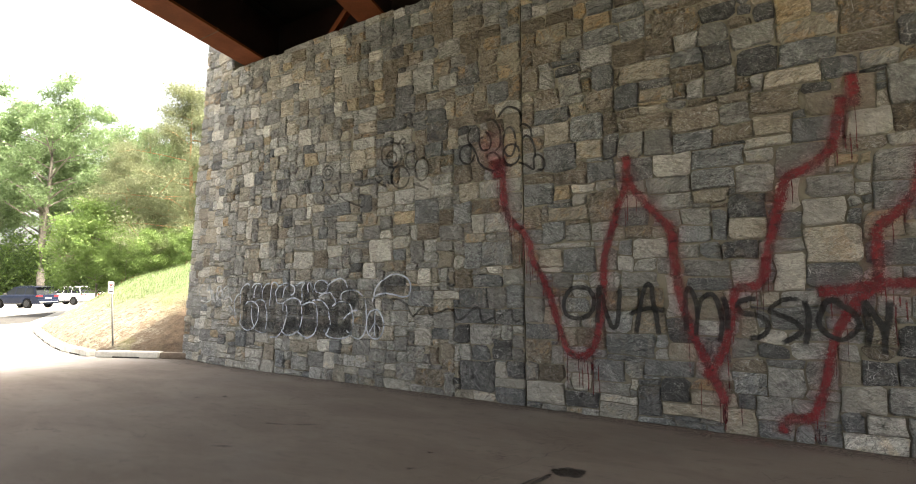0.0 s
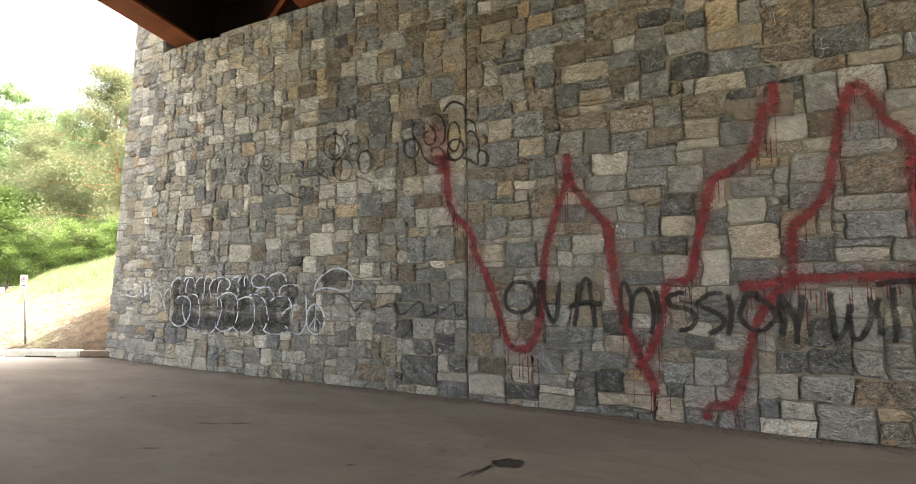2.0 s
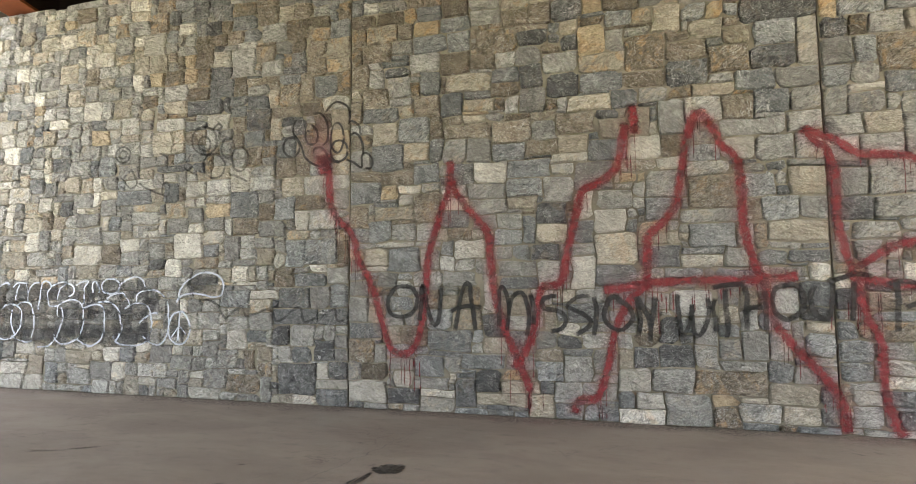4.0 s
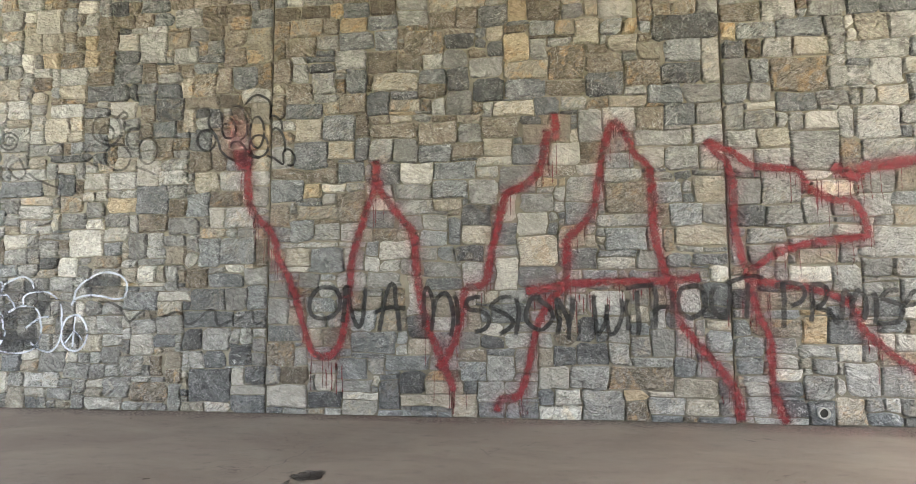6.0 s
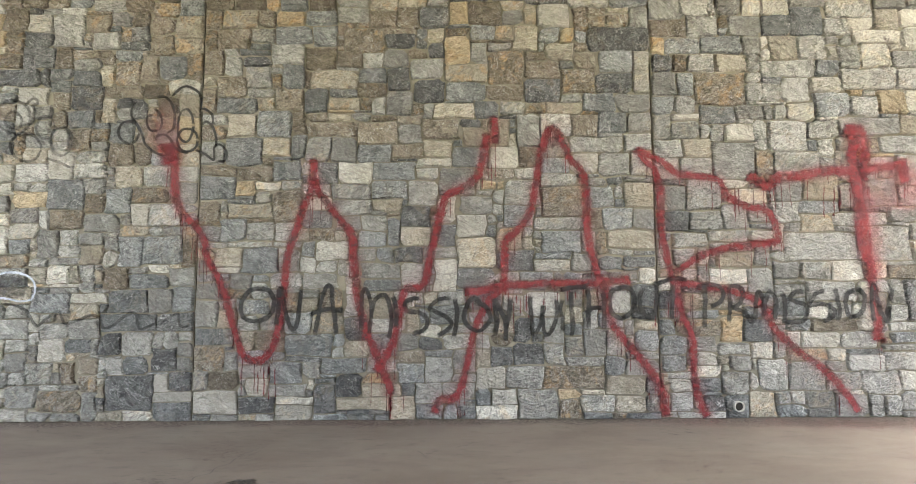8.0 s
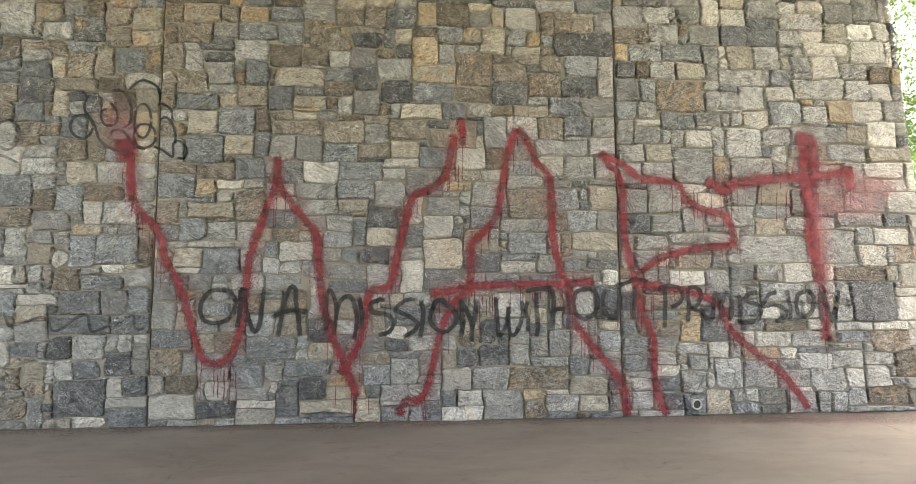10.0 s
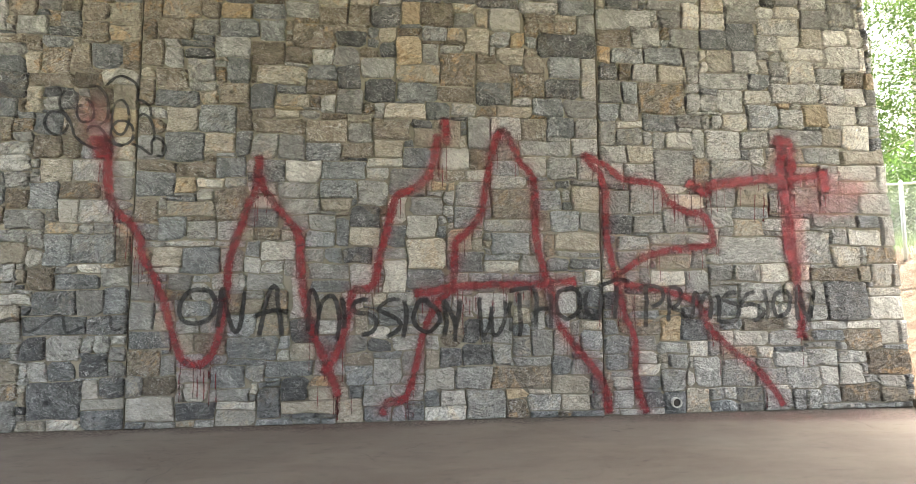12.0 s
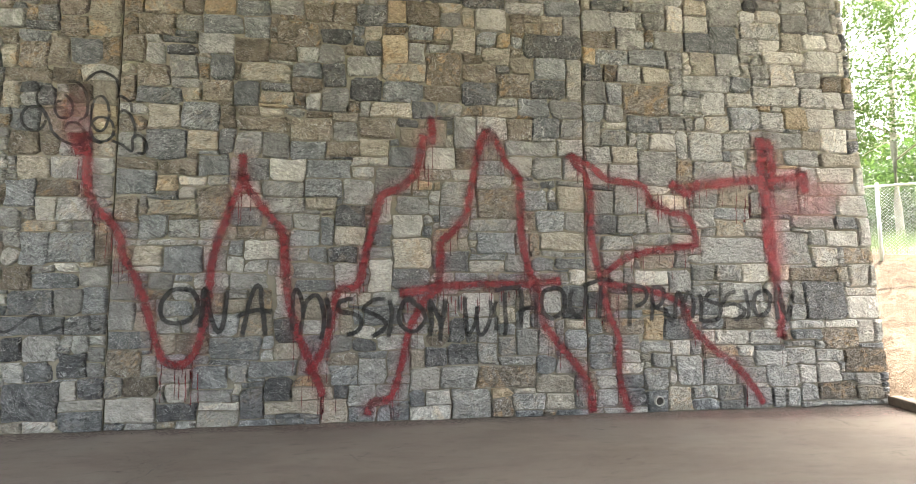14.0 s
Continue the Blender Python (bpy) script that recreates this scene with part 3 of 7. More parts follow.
def stone_panel(name, label, x0, x1, top_of, seed, fixed, shape, odds=KIND_ODDS, size=1.0, bed=0.012, joint=(0.006, 0.012), relief=(0.014, 0.040)):
    rng = random.Random(seed)
    root = thing(name, (0, 0, 0), label, "wall", kind="structure")
    cz = CELL_Z
    nx = round((x1 - x0) / CELL_X)
    nz = round(7.3 / cz) if top_of(x0) > TOP + 0.3 else round(TOP / cz)
    cx = (x1 - x0) / nx
    blocks = pack(rng, nx, nz, [(round((x - x0) / cx), round(z / cz), max(2, round((x + w - x0) / cx) - round((x - x0) / cx)), max(2, round((z + h) / cz) - round(z / cz)), k) for x, z, w, h, k in fixed], size)
    loose = []
    corners = {(a, b) for i, j, w, h, _ in blocks for a in (i, i + w) for b in (j, j + h)}
    for i, j, w, h, kind in blocks:
        mid = x0 + (i + w / 2) * cx
        roof = top_of(mid)
        if j * cz > roof - 0.06 or w * h < 3:
            continue
        ring = [(a, j) for a in range(i, i + w)] + [(i + w, b) for b in range(j, j + h)] + [(a, j + h) for a in range(i + w, i, -1)] + [(i, b) for b in range(j + h, j, -1)]
        ring = [q for q in ring if q in corners]
        corner = {(i, j), (i + w, j), (i + w, j + h), (i, j + h)}
        gap = rng.uniform(*joint) if min(w, h) > 1 else 0.003
        pts = []
        for a, b in ring:
            s = node_shift(x0 + a * cx, b * cz, a, b, seed)
            x, z = x0 + a * cx + s.x, b * cz + s.y * 0.8 * min(1.0, b / 3)
            gx = gap if a == i else -gap if a == i + w else 0.0
            gz = gap if b == j else -gap if b == j + h else 0.0
            if a == 0 or a == nx:
                x = x0 + a * cx
            z = min(roof, max(0.0, z + gz)) if b < nz else roof
            if (a, b) in corner and w > 2 and h > 2:
                # a rounded or knocked-off corner, as two points
                cut = rng.uniform(0.002, 0.013) if rng.random() < 0.68 else rng.uniform(0.02, 0.055)
                one, two = (-math.copysign(cut * rng.uniform(0.7, 1.4), -gx), 0.0), (0.0, -math.copysign(cut * rng.uniform(0.6, 1.1), -gz))
                first, last = (two, one) if (gx > 0) == (gz > 0) else (one, two)
                for dx, dz in (first, last):
                    pts.append((shape(x + gx + dx, z), min(roof, max(0.0, z + dz))))
            else:
                pts.append((shape(x + gx, z), z))
        extra = []
        for p, q in zip(pts, pts[1:] + pts[:1]):
            extra.append(p)
            ln = math.hypot(q[0] - p[0], q[1] - p[1])
            if ln > 0.09:
                f, push = rng.uniform(0.3, 0.7), rng.uniform(-0.011, 0.008)
                extra.append((p[0] + (q[0] - p[0]) * f - (q[1] - p[1]) / ln * push, max(0.0, p[1] + (q[1] - p[1]) * f + (q[0] - p[0]) / ln * push)))
        pts = extra
        n = len(pts)
        mx, mz = sum(p[0] for p in pts) / n, sum(p[1] for p in pts) / n
        proud = rng.uniform(*relief)
        tilt_x, tilt_z = rng.uniform(-0.03, 0.03), rng.uniform(-0.05, 0.05)
        back = WALL_Y + curve_back(mx)
        verts, faces = [], []
        for k, (inset, depth) in enumerate(((0.0, 0.03), (0.0, 0.12), (0.013, 0.95), (-1.0, 1.0))):
            for x, z in pts:
                dx, dz = mx - x, mz - z
                ln = max(0.03, math.hypot(dx, dz))
                f = inset / ln * rng.uniform(0.4, 1.9) if k < 3 else rng.uniform(0.36, 0.64)
                rough = 0.004 if k < 3 else 0.010
                y = 0.03 if k == 0 else -proud * depth + tilt_x * (x - mx) + tilt_z * (z - mz) + rng.uniform(-rough, rough * 0.6)
                verts.append((x + dx * f, back + y, z + dz * f))
        dome = rng.uniform(-0.004, 0.016)
        ox, oz = rng.uniform(-0.25, 0.25) * (pts[0][0] - mx), rng.uniform(-0.25, 0.25) * (pts[0][1] - mz)
        verts.append((mx + ox, back - proud - dome, mz + oz))
        for r in (0, n, 2 * n):
            for k in range(n):
                faces.append((r + k, r + (k + 1) % n, r + n + (k + 1) % n, r + n + k))
        for k in range(n):
            faces.append((3 * n + k, 3 * n + (k + 1) % n, 4 * n))
        base = len(surface_v)
        surface_v.extend(verts)
        surface_f.extend([tuple(q + base for q in f) for f in faces])
        # upper courses between the girders run browner and darker, partly shade put into the stone colours
        high = -6.4 < mx < 2.2 and mz > rng.uniform(2.6, 4.2)
        if high and kind in ("grey", "tan", "pale") and rng.random() < 0.58:
            kind = None
        kind = kind or rng.choices(KINDS, HIGH_ODDS if high else odds)[0]
        # wall ends swap to paler stone: brightness near the openings put into colour
        if (mx < -7.0 or mx > 3.0) and kind in ("blue", "dark") and rng.random() < 0.4:
            kind = "grey"
        if mx > 3.0 and kind == "tan" and rng.random() < 0.35:
            kind = "pale"
        loose.append((mz, verts, faces, kind))
    loose.sort(key=lambda s: s[0])
    for mz, verts, faces, kind in loose[:300]:
        c = Vector(verts[-1])
        ob = new("stone", mesh_of("stone", [Vector(v) - c for v in verts], faces, STONES[kind]))
        ob.location = c
        ob.parent = root
    for kind in KINDS:
        vs, fs = [], []
        for mz, verts, faces, k2 in loose[300:]:
            if k2 == kind:
                fs.extend([tuple(q + len(vs) for q in f) for f in faces])
                vs.extend(verts)
        if vs:
            ob = new("upper_stones", mesh_of("upper_stones", vs, fs, STONES[kind]))
            ob.parent = root
            tagged(ob, kind="stuff")
    # the mortar face and the wall's core behind it
    cols = 180
    rows = 140
    vs, fs = [], []
    for j in range(rows + 1):
        for i in range(cols + 1):
            x = x0 + (x1 - x0) * i / cols
            z = (min(top_of(x), top_of(x + 0.12)) - 0.03) * j / rows
            xs = shape(x, z)
            vs.append((xs, WALL_Y + curve_back(xs) + bed + 0.008 * noise.noise((xs * 3, z * 3, 3)) + 0.007 * noise.noise((xs * 11, z * 11, 8)), z))
    for j in range(rows):
        for i in range(cols):
            a = j * (cols + 1) + i
            fs.append((a, a + 1, a + cols + 2, a + cols + 1))
    front = len(vs)
    vs += [(x, WALL_Y + 1.0, z) for x, y, z in vs]
    for k in range(front // (cols + 1) - 1):
        a, b = k * (cols + 1), (k + 1) * (cols + 1)
        fs.append((a, b, b + front, a + front))
        fs.append((a + cols, a + cols + front, b + cols + front, b + cols))
    for i in range(cols):
        a = rows * (cols + 1) + i
        fs.append((a, a + 1, a + 1 + front, a + front))
    fs.extend([tuple(q + front for q in f[::-1]) for f in fs[: rows * cols]])
    base = len(surface_v)
    surface_v.extend(vs[:front])
    surface_f.extend([tuple(q + base for q in f) for f in fs[: rows * cols]])
    core = new("mortar_bed", mesh_of("mortar_bed", vs, fs, MORTAR))
    core.parent = root
    return root


def left_top(x):
    """The end rises beside the first girder, past a small pocket under its bearing."""
    return 7.25 if x < -10.36 else TOP


def left_shape(x, z):
    return x + 0.110 * z * smoothstep(-7.5, -11.5, x) if x < -7.5 else x


def right_shape(x, z):
    return x - 0.068 * z * smoothstep(3.5, 6.4, x)


def straight(x, z):
    return x


# stones that stand out by their colour, as (x, z, width, height)
LEFT_STONES = []
LEFT_STONES += [(*b, 'pale') for b in [(-10.14, 0.26, 0.22, 0.15), (-9.53, 0.05, 0.33, 0.11), (-9.18, 0.05, 0.48, 0.18), (-3.58, 0.27, 0.39, 0.08), (-11.08, 0.72, 0.24, 0.27), (-8.89, 0.54, 0.36, 0.20), (-5.03, 0.73, 0.33, 0.21), (-10.40, 1.67, 0.25, 0.15), (-7.85, 1.91, 0.54, 0.32), (-4.97, 1.62, 0.26, 0.24), (-3.76, 1.77, 0.27, 0.09), (-8.86, 2.19, 0.26, 0.25), (-8.63, 2.79, 0.31, 0.22), (-5.94, 2.02, 0.46, 0.30), (-5.47, 2.20, 0.32, 0.16), (-3.97, 2.35, 0.22, 0.23)]]
LEFT_STONES += [(*b, 'pale') for b in [(-10.73, 2.85, 0.35, 0.25), (-9.72, 3.20, 0.38, 0.13), (-9.59, 3.59, 0.40, 0.29), (-9.34, 2.93, 0.44, 0.27), (-6.16, 2.86, 0.25, 0.26), (-5.00, 2.98, 0.29, 0.28), (-9.90, 4.08, 0.48, 0.25), (-9.70, 3.86, 0.33, 0.26), (-9.31, 3.89, 0.26, 0.23), (-7.76, 4.19, 0.37, 0.28), (-5.46, 3.87, 0.39, 0.18), (-5.41, 4.32, 0.38, 0.23), (-3.55, 3.97, 0.36, 0.17), (-10.64, 4.43, 0.29, 0.28), (-10.34, 4.50, 0.33, 0.17), (-9.46, 5.00, 0.35, 0.17)]]
LEFT_STONES += [(*b, 'pale') for b in [(-7.55, 5.03, 0.33, 0.22), (-5.69, 4.86, 0.28, 0.23), (-5.38, 4.83, 0.31, 0.20), (-9.95, 5.28, 0.28, 0.24), (-9.58, 5.29, 0.21, 0.22), (-7.64, 5.23, 0.22, 0.21), (-11.33, 6.11, 0.34, 0.27)]]
LEFT_STONES += [(*b, 'ochre') for b in [(-10.55, 0.53, 0.33, 0.17), (-5.42, 2.58, 0.42, 0.18), (-10.35, 2.83, 0.26, 0.23), (-3.43, 3.35, 0.22, 0.36), (-11.31, 3.93, 0.23, 0.23), (-8.90, 4.35, 0.25, 0.17), (-7.56, 3.78, 0.35, 0.25), (-6.51, 4.60, 0.27, 0.23), (-5.88, 4.60, 0.23, 0.24), (-8.31, 5.72, 0.29, 0.15)]]
LEFT_STONES += [(*b, 'dark') for b in [(-4.19, 0.13, 0.57, 0.36), (-3.44, 0.37, 0.26, 0.18), (-4.23, 0.80, 0.20, 0.23), (-3.63, 0.60, 0.30, 0.25), (-3.59, 1.06, 0.41, 0.19), (-8.17, 2.71, 0.26, 0.20), (-10.04, 3.13, 0.31, 0.19), (-7.51, 3.29, 0.12, 0.25), (-6.32, 3.28, 0.60, 0.12), (-5.68, 3.24, 0.22, 0.15), (-4.78, 3.83, 0.36, 0.28), (-4.04, 3.66, 0.18, 0.26), (-5.41, 4.63, 0.33, 0.18), (-6.15, 5.53, 0.19, 0.21), (-5.52, 5.31, 0.28, 0.17)]]
LEFT_STONES += [(*b, 'tan') for b in [(-10.82, 0.71, 0.35, 0.18), (-10.34, 0.92, 0.23, 0.26), (-9.88, 0.52, 0.31, 0.20), (-7.89, 0.41, 0.46, 0.22), (-6.57, 0.48, 0.24, 0.14), (-10.51, 1.83, 0.37, 0.21), (-9.39, 1.89, 0.52, 0.20), (-7.76, 1.70, 0.37, 0.18), (-5.58, 1.82, 0.40, 0.17), (-9.73, 2.52, 0.33, 0.14), (-8.96, 2.46, 0.36, 0.24), (-8.27, 2.29, 0.20, 0.18), (-6.15, 2.59, 0.37, 0.21), (-4.10, 2.23, 0.33, 0.10), (-9.71, 2.94, 0.34, 0.24), (-8.08, 3.07, 0.34, 0.23)]]
LEFT_STONES += [(*b, 'tan') for b in [(-4.20, 2.83, 0.35, 0.23), (-8.67, 3.83, 0.35, 0.28), (-6.23, 4.19, 0.38, 0.19), (-5.79, 3.85, 0.32, 0.18), (-4.40, 3.64, 0.20, 0.25), (-3.86, 3.94, 0.27, 0.19), (-3.46, 3.72, 0.28, 0.24), (-9.73, 4.81, 0.40, 0.16), (-8.29, 4.86, 0.35, 0.29), (-8.08, 4.45, 0.26, 0.26), (-7.17, 5.02, 0.26, 0.16), (-6.81, 4.85, 0.29, 0.25), (-4.64, 4.82, 0.28, 0.23), (-3.51, 4.73, 0.32, 0.21), (-10.39, 5.77, 0.32, 0.24), (-9.47, 5.59, 0.37, 0.22)]]
LEFT_STONES += [(*b, 'tan') for b in [(-9.06, 5.22, 0.42, 0.19), (-8.79, 5.69, 0.36, 0.25), (-7.97, 5.44, 0.40, 0.27), (-6.56, 5.46, 0.40, 0.31), (-5.02, 5.35, 0.32, 0.17), (-4.26, 5.37, 0.20, 0.20), (-10.94, 6.00, 0.46, 0.20)]]
LEFT_STONES += [(*b, 'blue') for b in [(-8.29, 0.13, 0.27, 0.29), (-3.59, 0.02, 0.40, 0.23), (-9.53, 0.44, 0.32, 0.29), (-4.24, 1.07, 0.64, 0.20), (-8.85, 1.93, 0.47, 0.23), (-4.20, 1.30, 0.47, 0.24), (-4.12, 1.87, 0.29, 0.33), (-3.94, 1.57, 0.42, 0.17), (-3.81, 1.88, 0.44, 0.34), (-3.41, 1.29, 0.23, 0.27), (-4.99, 2.56, 0.39, 0.35), (-4.27, 2.50, 0.31, 0.29), (-8.88, 3.07, 0.33, 0.25), (-7.38, 3.27, 0.32, 0.32), (-4.85, 3.55, 0.36, 0.25), (-9.63, 4.33, 0.39, 0.15)]]
LEFT_STONES += [(*b, 'blue') for b in [(-3.65, 4.18, 0.28, 0.27), (-10.92, 5.58, 0.29, 0.20), (-9.04, 5.66, 0.25, 0.22)]]
LEFT_STONES += [(*b, 'brown') for b in [(-4.97, 0.13, 0.46, 0.21), (-4.76, 0.41, 0.22, 0.29), (-7.28, 1.96, 0.34, 0.28), (-4.28, 1.60, 0.31, 0.25), (-3.35, 1.88, 0.17, 0.31), (-11.16, 2.02, 0.31, 0.24), (-8.56, 2.51, 0.26, 0.25), (-4.96, 2.34, 0.39, 0.18), (-4.57, 2.51, 0.34, 0.21), (-3.95, 2.60, 0.44, 0.21), (-10.23, 3.37, 0.33, 0.16), (-4.30, 3.09, 0.31, 0.27), (-3.99, 3.08, 0.22, 0.27), (-4.39, 3.94, 0.50, 0.16), (-4.21, 4.12, 0.26, 0.28), (-3.95, 4.15, 0.26, 0.31)]]
LEFT_STONES += [(*b, 'brown') for b in [(-5.64, 4.52, 0.21, 0.21), (-5.45, 5.10, 0.30, 0.19), (-4.14, 5.07, 0.31, 0.16), (-6.41, 5.78, 0.30, 0.20), (-5.05, 5.55, 0.34, 0.18), (-4.67, 5.38, 0.38, 0.25), (-4.04, 5.35, 0.29, 0.24)]]
LEFT_STONES += [(*b, 'grey') for b in [(-10.84, 0.15, 0.67, 0.31), (-7.85, 0.11, 0.43, 0.26), (-7.40, 0.18, 0.41, 0.29), (-6.54, 0.28, 0.52, 0.19), (-6.10, 0.09, 0.55, 0.25), (-5.91, 0.39, 0.31, 0.19), (-5.38, 0.17, 0.39, 0.24), (-4.48, 0.04, 0.21, 0.31), (-10.60, 0.95, 0.22, 0.27), (-9.19, 0.48, 0.28, 0.27), (-6.32, 0.48, 0.38, 0.25), (-5.15, 0.43, 0.33, 0.23), (-5.01, 0.98, 0.36, 0.19), (-4.64, 0.99, 0.36, 0.21), (-4.21, 0.53, 0.23, 0.24), (-4.00, 0.83, 0.34, 0.20)]]
LEFT_STONES += [(*b, 'grey') for b in [(-9.74, 1.82, 0.33, 0.39), (-7.36, 1.70, 0.37, 0.23), (-5.11, 1.94, 0.30, 0.35), (-3.71, 1.32, 0.29, 0.23), (-3.50, 1.59, 0.32, 0.24), (-10.35, 2.09, 0.42, 0.26), (-8.57, 2.18, 0.25, 0.29), (-7.89, 2.79, 0.41, 0.25), (-7.81, 2.50, 0.46, 0.24), (-7.33, 2.67, 0.29, 0.24), (-6.09, 2.34, 0.35, 0.22), (-4.53, 2.26, 0.40, 0.22), (-3.74, 2.34, 0.41, 0.24), (-3.44, 2.61, 0.26, 0.22), (-7.99, 3.31, 0.42, 0.25), (-3.84, 2.86, 0.38, 0.20)]]
LEFT_STONES += [(*b, 'grey') for b in [(-3.45, 2.88, 0.27, 0.22), (-6.34, 3.90, 0.53, 0.21), (-5.80, 4.09, 0.59, 0.22), (-4.43, 4.09, 0.20, 0.29), (-3.35, 4.17, 0.17, 0.31), (-10.91, 4.97, 0.42, 0.28), (-8.77, 4.77, 0.43, 0.23), (-8.30, 4.47, 0.20, 0.38), (-6.50, 4.85, 0.33, 0.24), (-5.04, 4.62, 0.37, 0.43), (-4.89, 5.11, 0.32, 0.20), (-4.58, 4.57, 0.36, 0.22), (-4.54, 5.11, 0.41, 0.22), (-4.33, 4.86, 0.28, 0.20), (-4.28, 4.42, 0.27, 0.25), (-3.84, 4.49, 0.30, 0.25)]]
LEFT_STONES += [(*b, 'grey') for b in [(-3.80, 5.00, 0.32, 0.19), (-3.50, 4.51, 0.30, 0.19), (-10.60, 5.49, 0.30, 0.26), (-5.73, 5.59, 0.26, 0.26), (-5.39, 5.49, 0.33, 0.24)]]
MIDDLE_STONES = []
MIDDLE_STONES += [(*b, 'pale') for b in [(-3.14, 0.08, 0.53, 0.26), (-2.54, 0.32, 0.27, 0.18), (-2.12, 0.00, 0.40, 0.20), (0.22, 0.39, 0.33, 0.21), (0.24, 0.01, 0.46, 0.11), (0.41, 0.15, 0.29, 0.21), (-2.92, 1.75, 0.29, 0.09), (-1.69, 1.93, 0.39, 0.17), (-0.25, 1.55, 0.24, 0.31), (1.00, 1.78, 0.42, 0.14), (2.26, 1.60, 0.15, 0.17), (-2.47, 2.61, 0.21, 0.13), (-2.47, 2.75, 0.30, 0.12), (0.02, 2.19, 0.33, 0.21), (-1.41, 2.86, 0.34, 0.22), (-0.46, 3.03, 0.39, 0.10)]]
MIDDLE_STONES += [(*b, 'pale') for b in [(0.40, 3.06, 0.37, 0.22), (1.43, 2.98, 0.33, 0.21), (-2.98, 3.96, 0.35, 0.23), (-0.11, 4.14, 0.51, 0.23), (1.12, 4.39, 0.36, 0.22), (1.80, 4.29, 0.41, 0.21), (2.22, 3.99, 0.20, 0.50), (0.49, 4.68, 0.19, 0.17), (1.05, 4.87, 0.42, 0.27)]]
MIDDLE_STONES += [(*b, 'ochre') for b in [(1.25, 0.22, 0.23, 0.11), (-2.67, 2.69, 0.19, 0.17), (0.30, 2.75, 0.21, 0.15), (-0.09, 4.38, 0.23, 0.34), (-0.04, 4.86, 0.23, 0.31), (1.33, 4.63, 0.15, 0.21)]]
MIDDLE_STONES += [(*b, 'dark') for b in [(-2.59, 0.08, 0.45, 0.21), (-1.71, 0.09, 0.22, 0.32), (-1.43, 0.31, 0.32, 0.21), (-0.44, 0.81, 0.22, 0.18), (-0.32, 1.15, 0.46, 0.17), (0.41, 0.63, 0.25, 0.24), (0.67, 0.93, 0.25, 0.27), (0.69, 0.66, 0.32, 0.24), (2.15, 1.18, 0.26, 0.14), (-0.76, 1.89, 0.35, 0.19), (-0.01, 1.55, 0.46, 0.21), (0.55, 1.79, 0.42, 0.23), (2.05, 1.79, 0.37, 0.17), (-0.65, 2.32, 0.33, 0.22), (1.86, 2.80, 0.21, 0.11), (-2.03, 3.17, 0.16, 0.27)]]
MIDDLE_STONES += [(*b, 'dark') for b in [(-1.74, 2.85, 0.30, 0.22), (0.06, 3.55, 0.25, 0.09), (-2.61, 4.35, 0.31, 0.14), (-1.55, 3.94, 0.33, 0.10), (-0.55, 3.88, 0.41, 0.26), (0.90, 3.88, 0.40, 0.27), (1.77, 4.00, 0.47, 0.26), (-0.86, 4.60, 0.35, 0.17), (-0.42, 4.84, 0.34, 0.26), (1.74, 4.51, 0.68, 0.31)]]
MIDDLE_STONES += [(*b, 'tan') for b in [(-1.45, 0.10, 0.61, 0.18), (-0.80, 0.01, 0.29, 0.25), (1.79, 0.26, 0.45, 0.20), (1.93, 0.08, 0.31, 0.15), (-2.64, 0.80, 0.21, 0.26), (-1.33, 0.77, 0.28, 0.17), (-1.87, 1.27, 0.19, 0.19), (-1.15, 1.22, 0.40, 0.24), (-0.42, 1.35, 0.22, 0.17), (0.06, 1.79, 0.45, 0.38), (1.74, 2.00, 0.12, 0.26), (-2.80, 2.42, 0.56, 0.18), (-1.03, 2.49, 0.38, 0.15), (-0.65, 2.10, 0.33, 0.20), (0.53, 2.04, 0.30, 0.21), (1.87, 2.01, 0.55, 0.27)]]
MIDDLE_STONES += [(*b, 'tan') for b in [(2.09, 2.56, 0.33, 0.29), (-2.37, 3.18, 0.33, 0.21), (-0.40, 3.17, 0.33, 0.23), (1.45, 3.48, 0.30, 0.22), (-1.78, 4.07, 0.55, 0.21), (-1.51, 3.78, 0.36, 0.15), (-0.89, 4.35, 0.28, 0.23), (-0.28, 3.67, 0.49, 0.21), (0.17, 4.39, 0.23, 0.26), (1.12, 3.72, 0.41, 0.14), (-2.54, 4.65, 0.28, 0.18)]]
MIDDLE_STONES += [(*b, 'blue') for b in [(-2.25, 0.46, 0.42, 0.26), (-2.08, 0.77, 0.59, 0.23), (-1.62, 0.55, 0.53, 0.18), (-0.72, 0.42, 0.28, 0.24), (1.75, 0.51, 0.24, 0.21), (2.15, 0.77, 0.24, 0.27), (-2.63, 1.80, 0.48, 0.23), (-1.14, 1.54, 0.44, 0.14), (0.78, 1.62, 0.38, 0.14), (1.04, 1.97, 0.48, 0.25), (1.70, 1.79, 0.32, 0.16), (-3.15, 2.69, 0.45, 0.27), (-2.85, 2.16, 0.28, 0.24), (-1.84, 2.35, 0.28, 0.17), (-1.20, 2.07, 0.34, 0.15), (-1.02, 2.67, 0.44, 0.20)]]
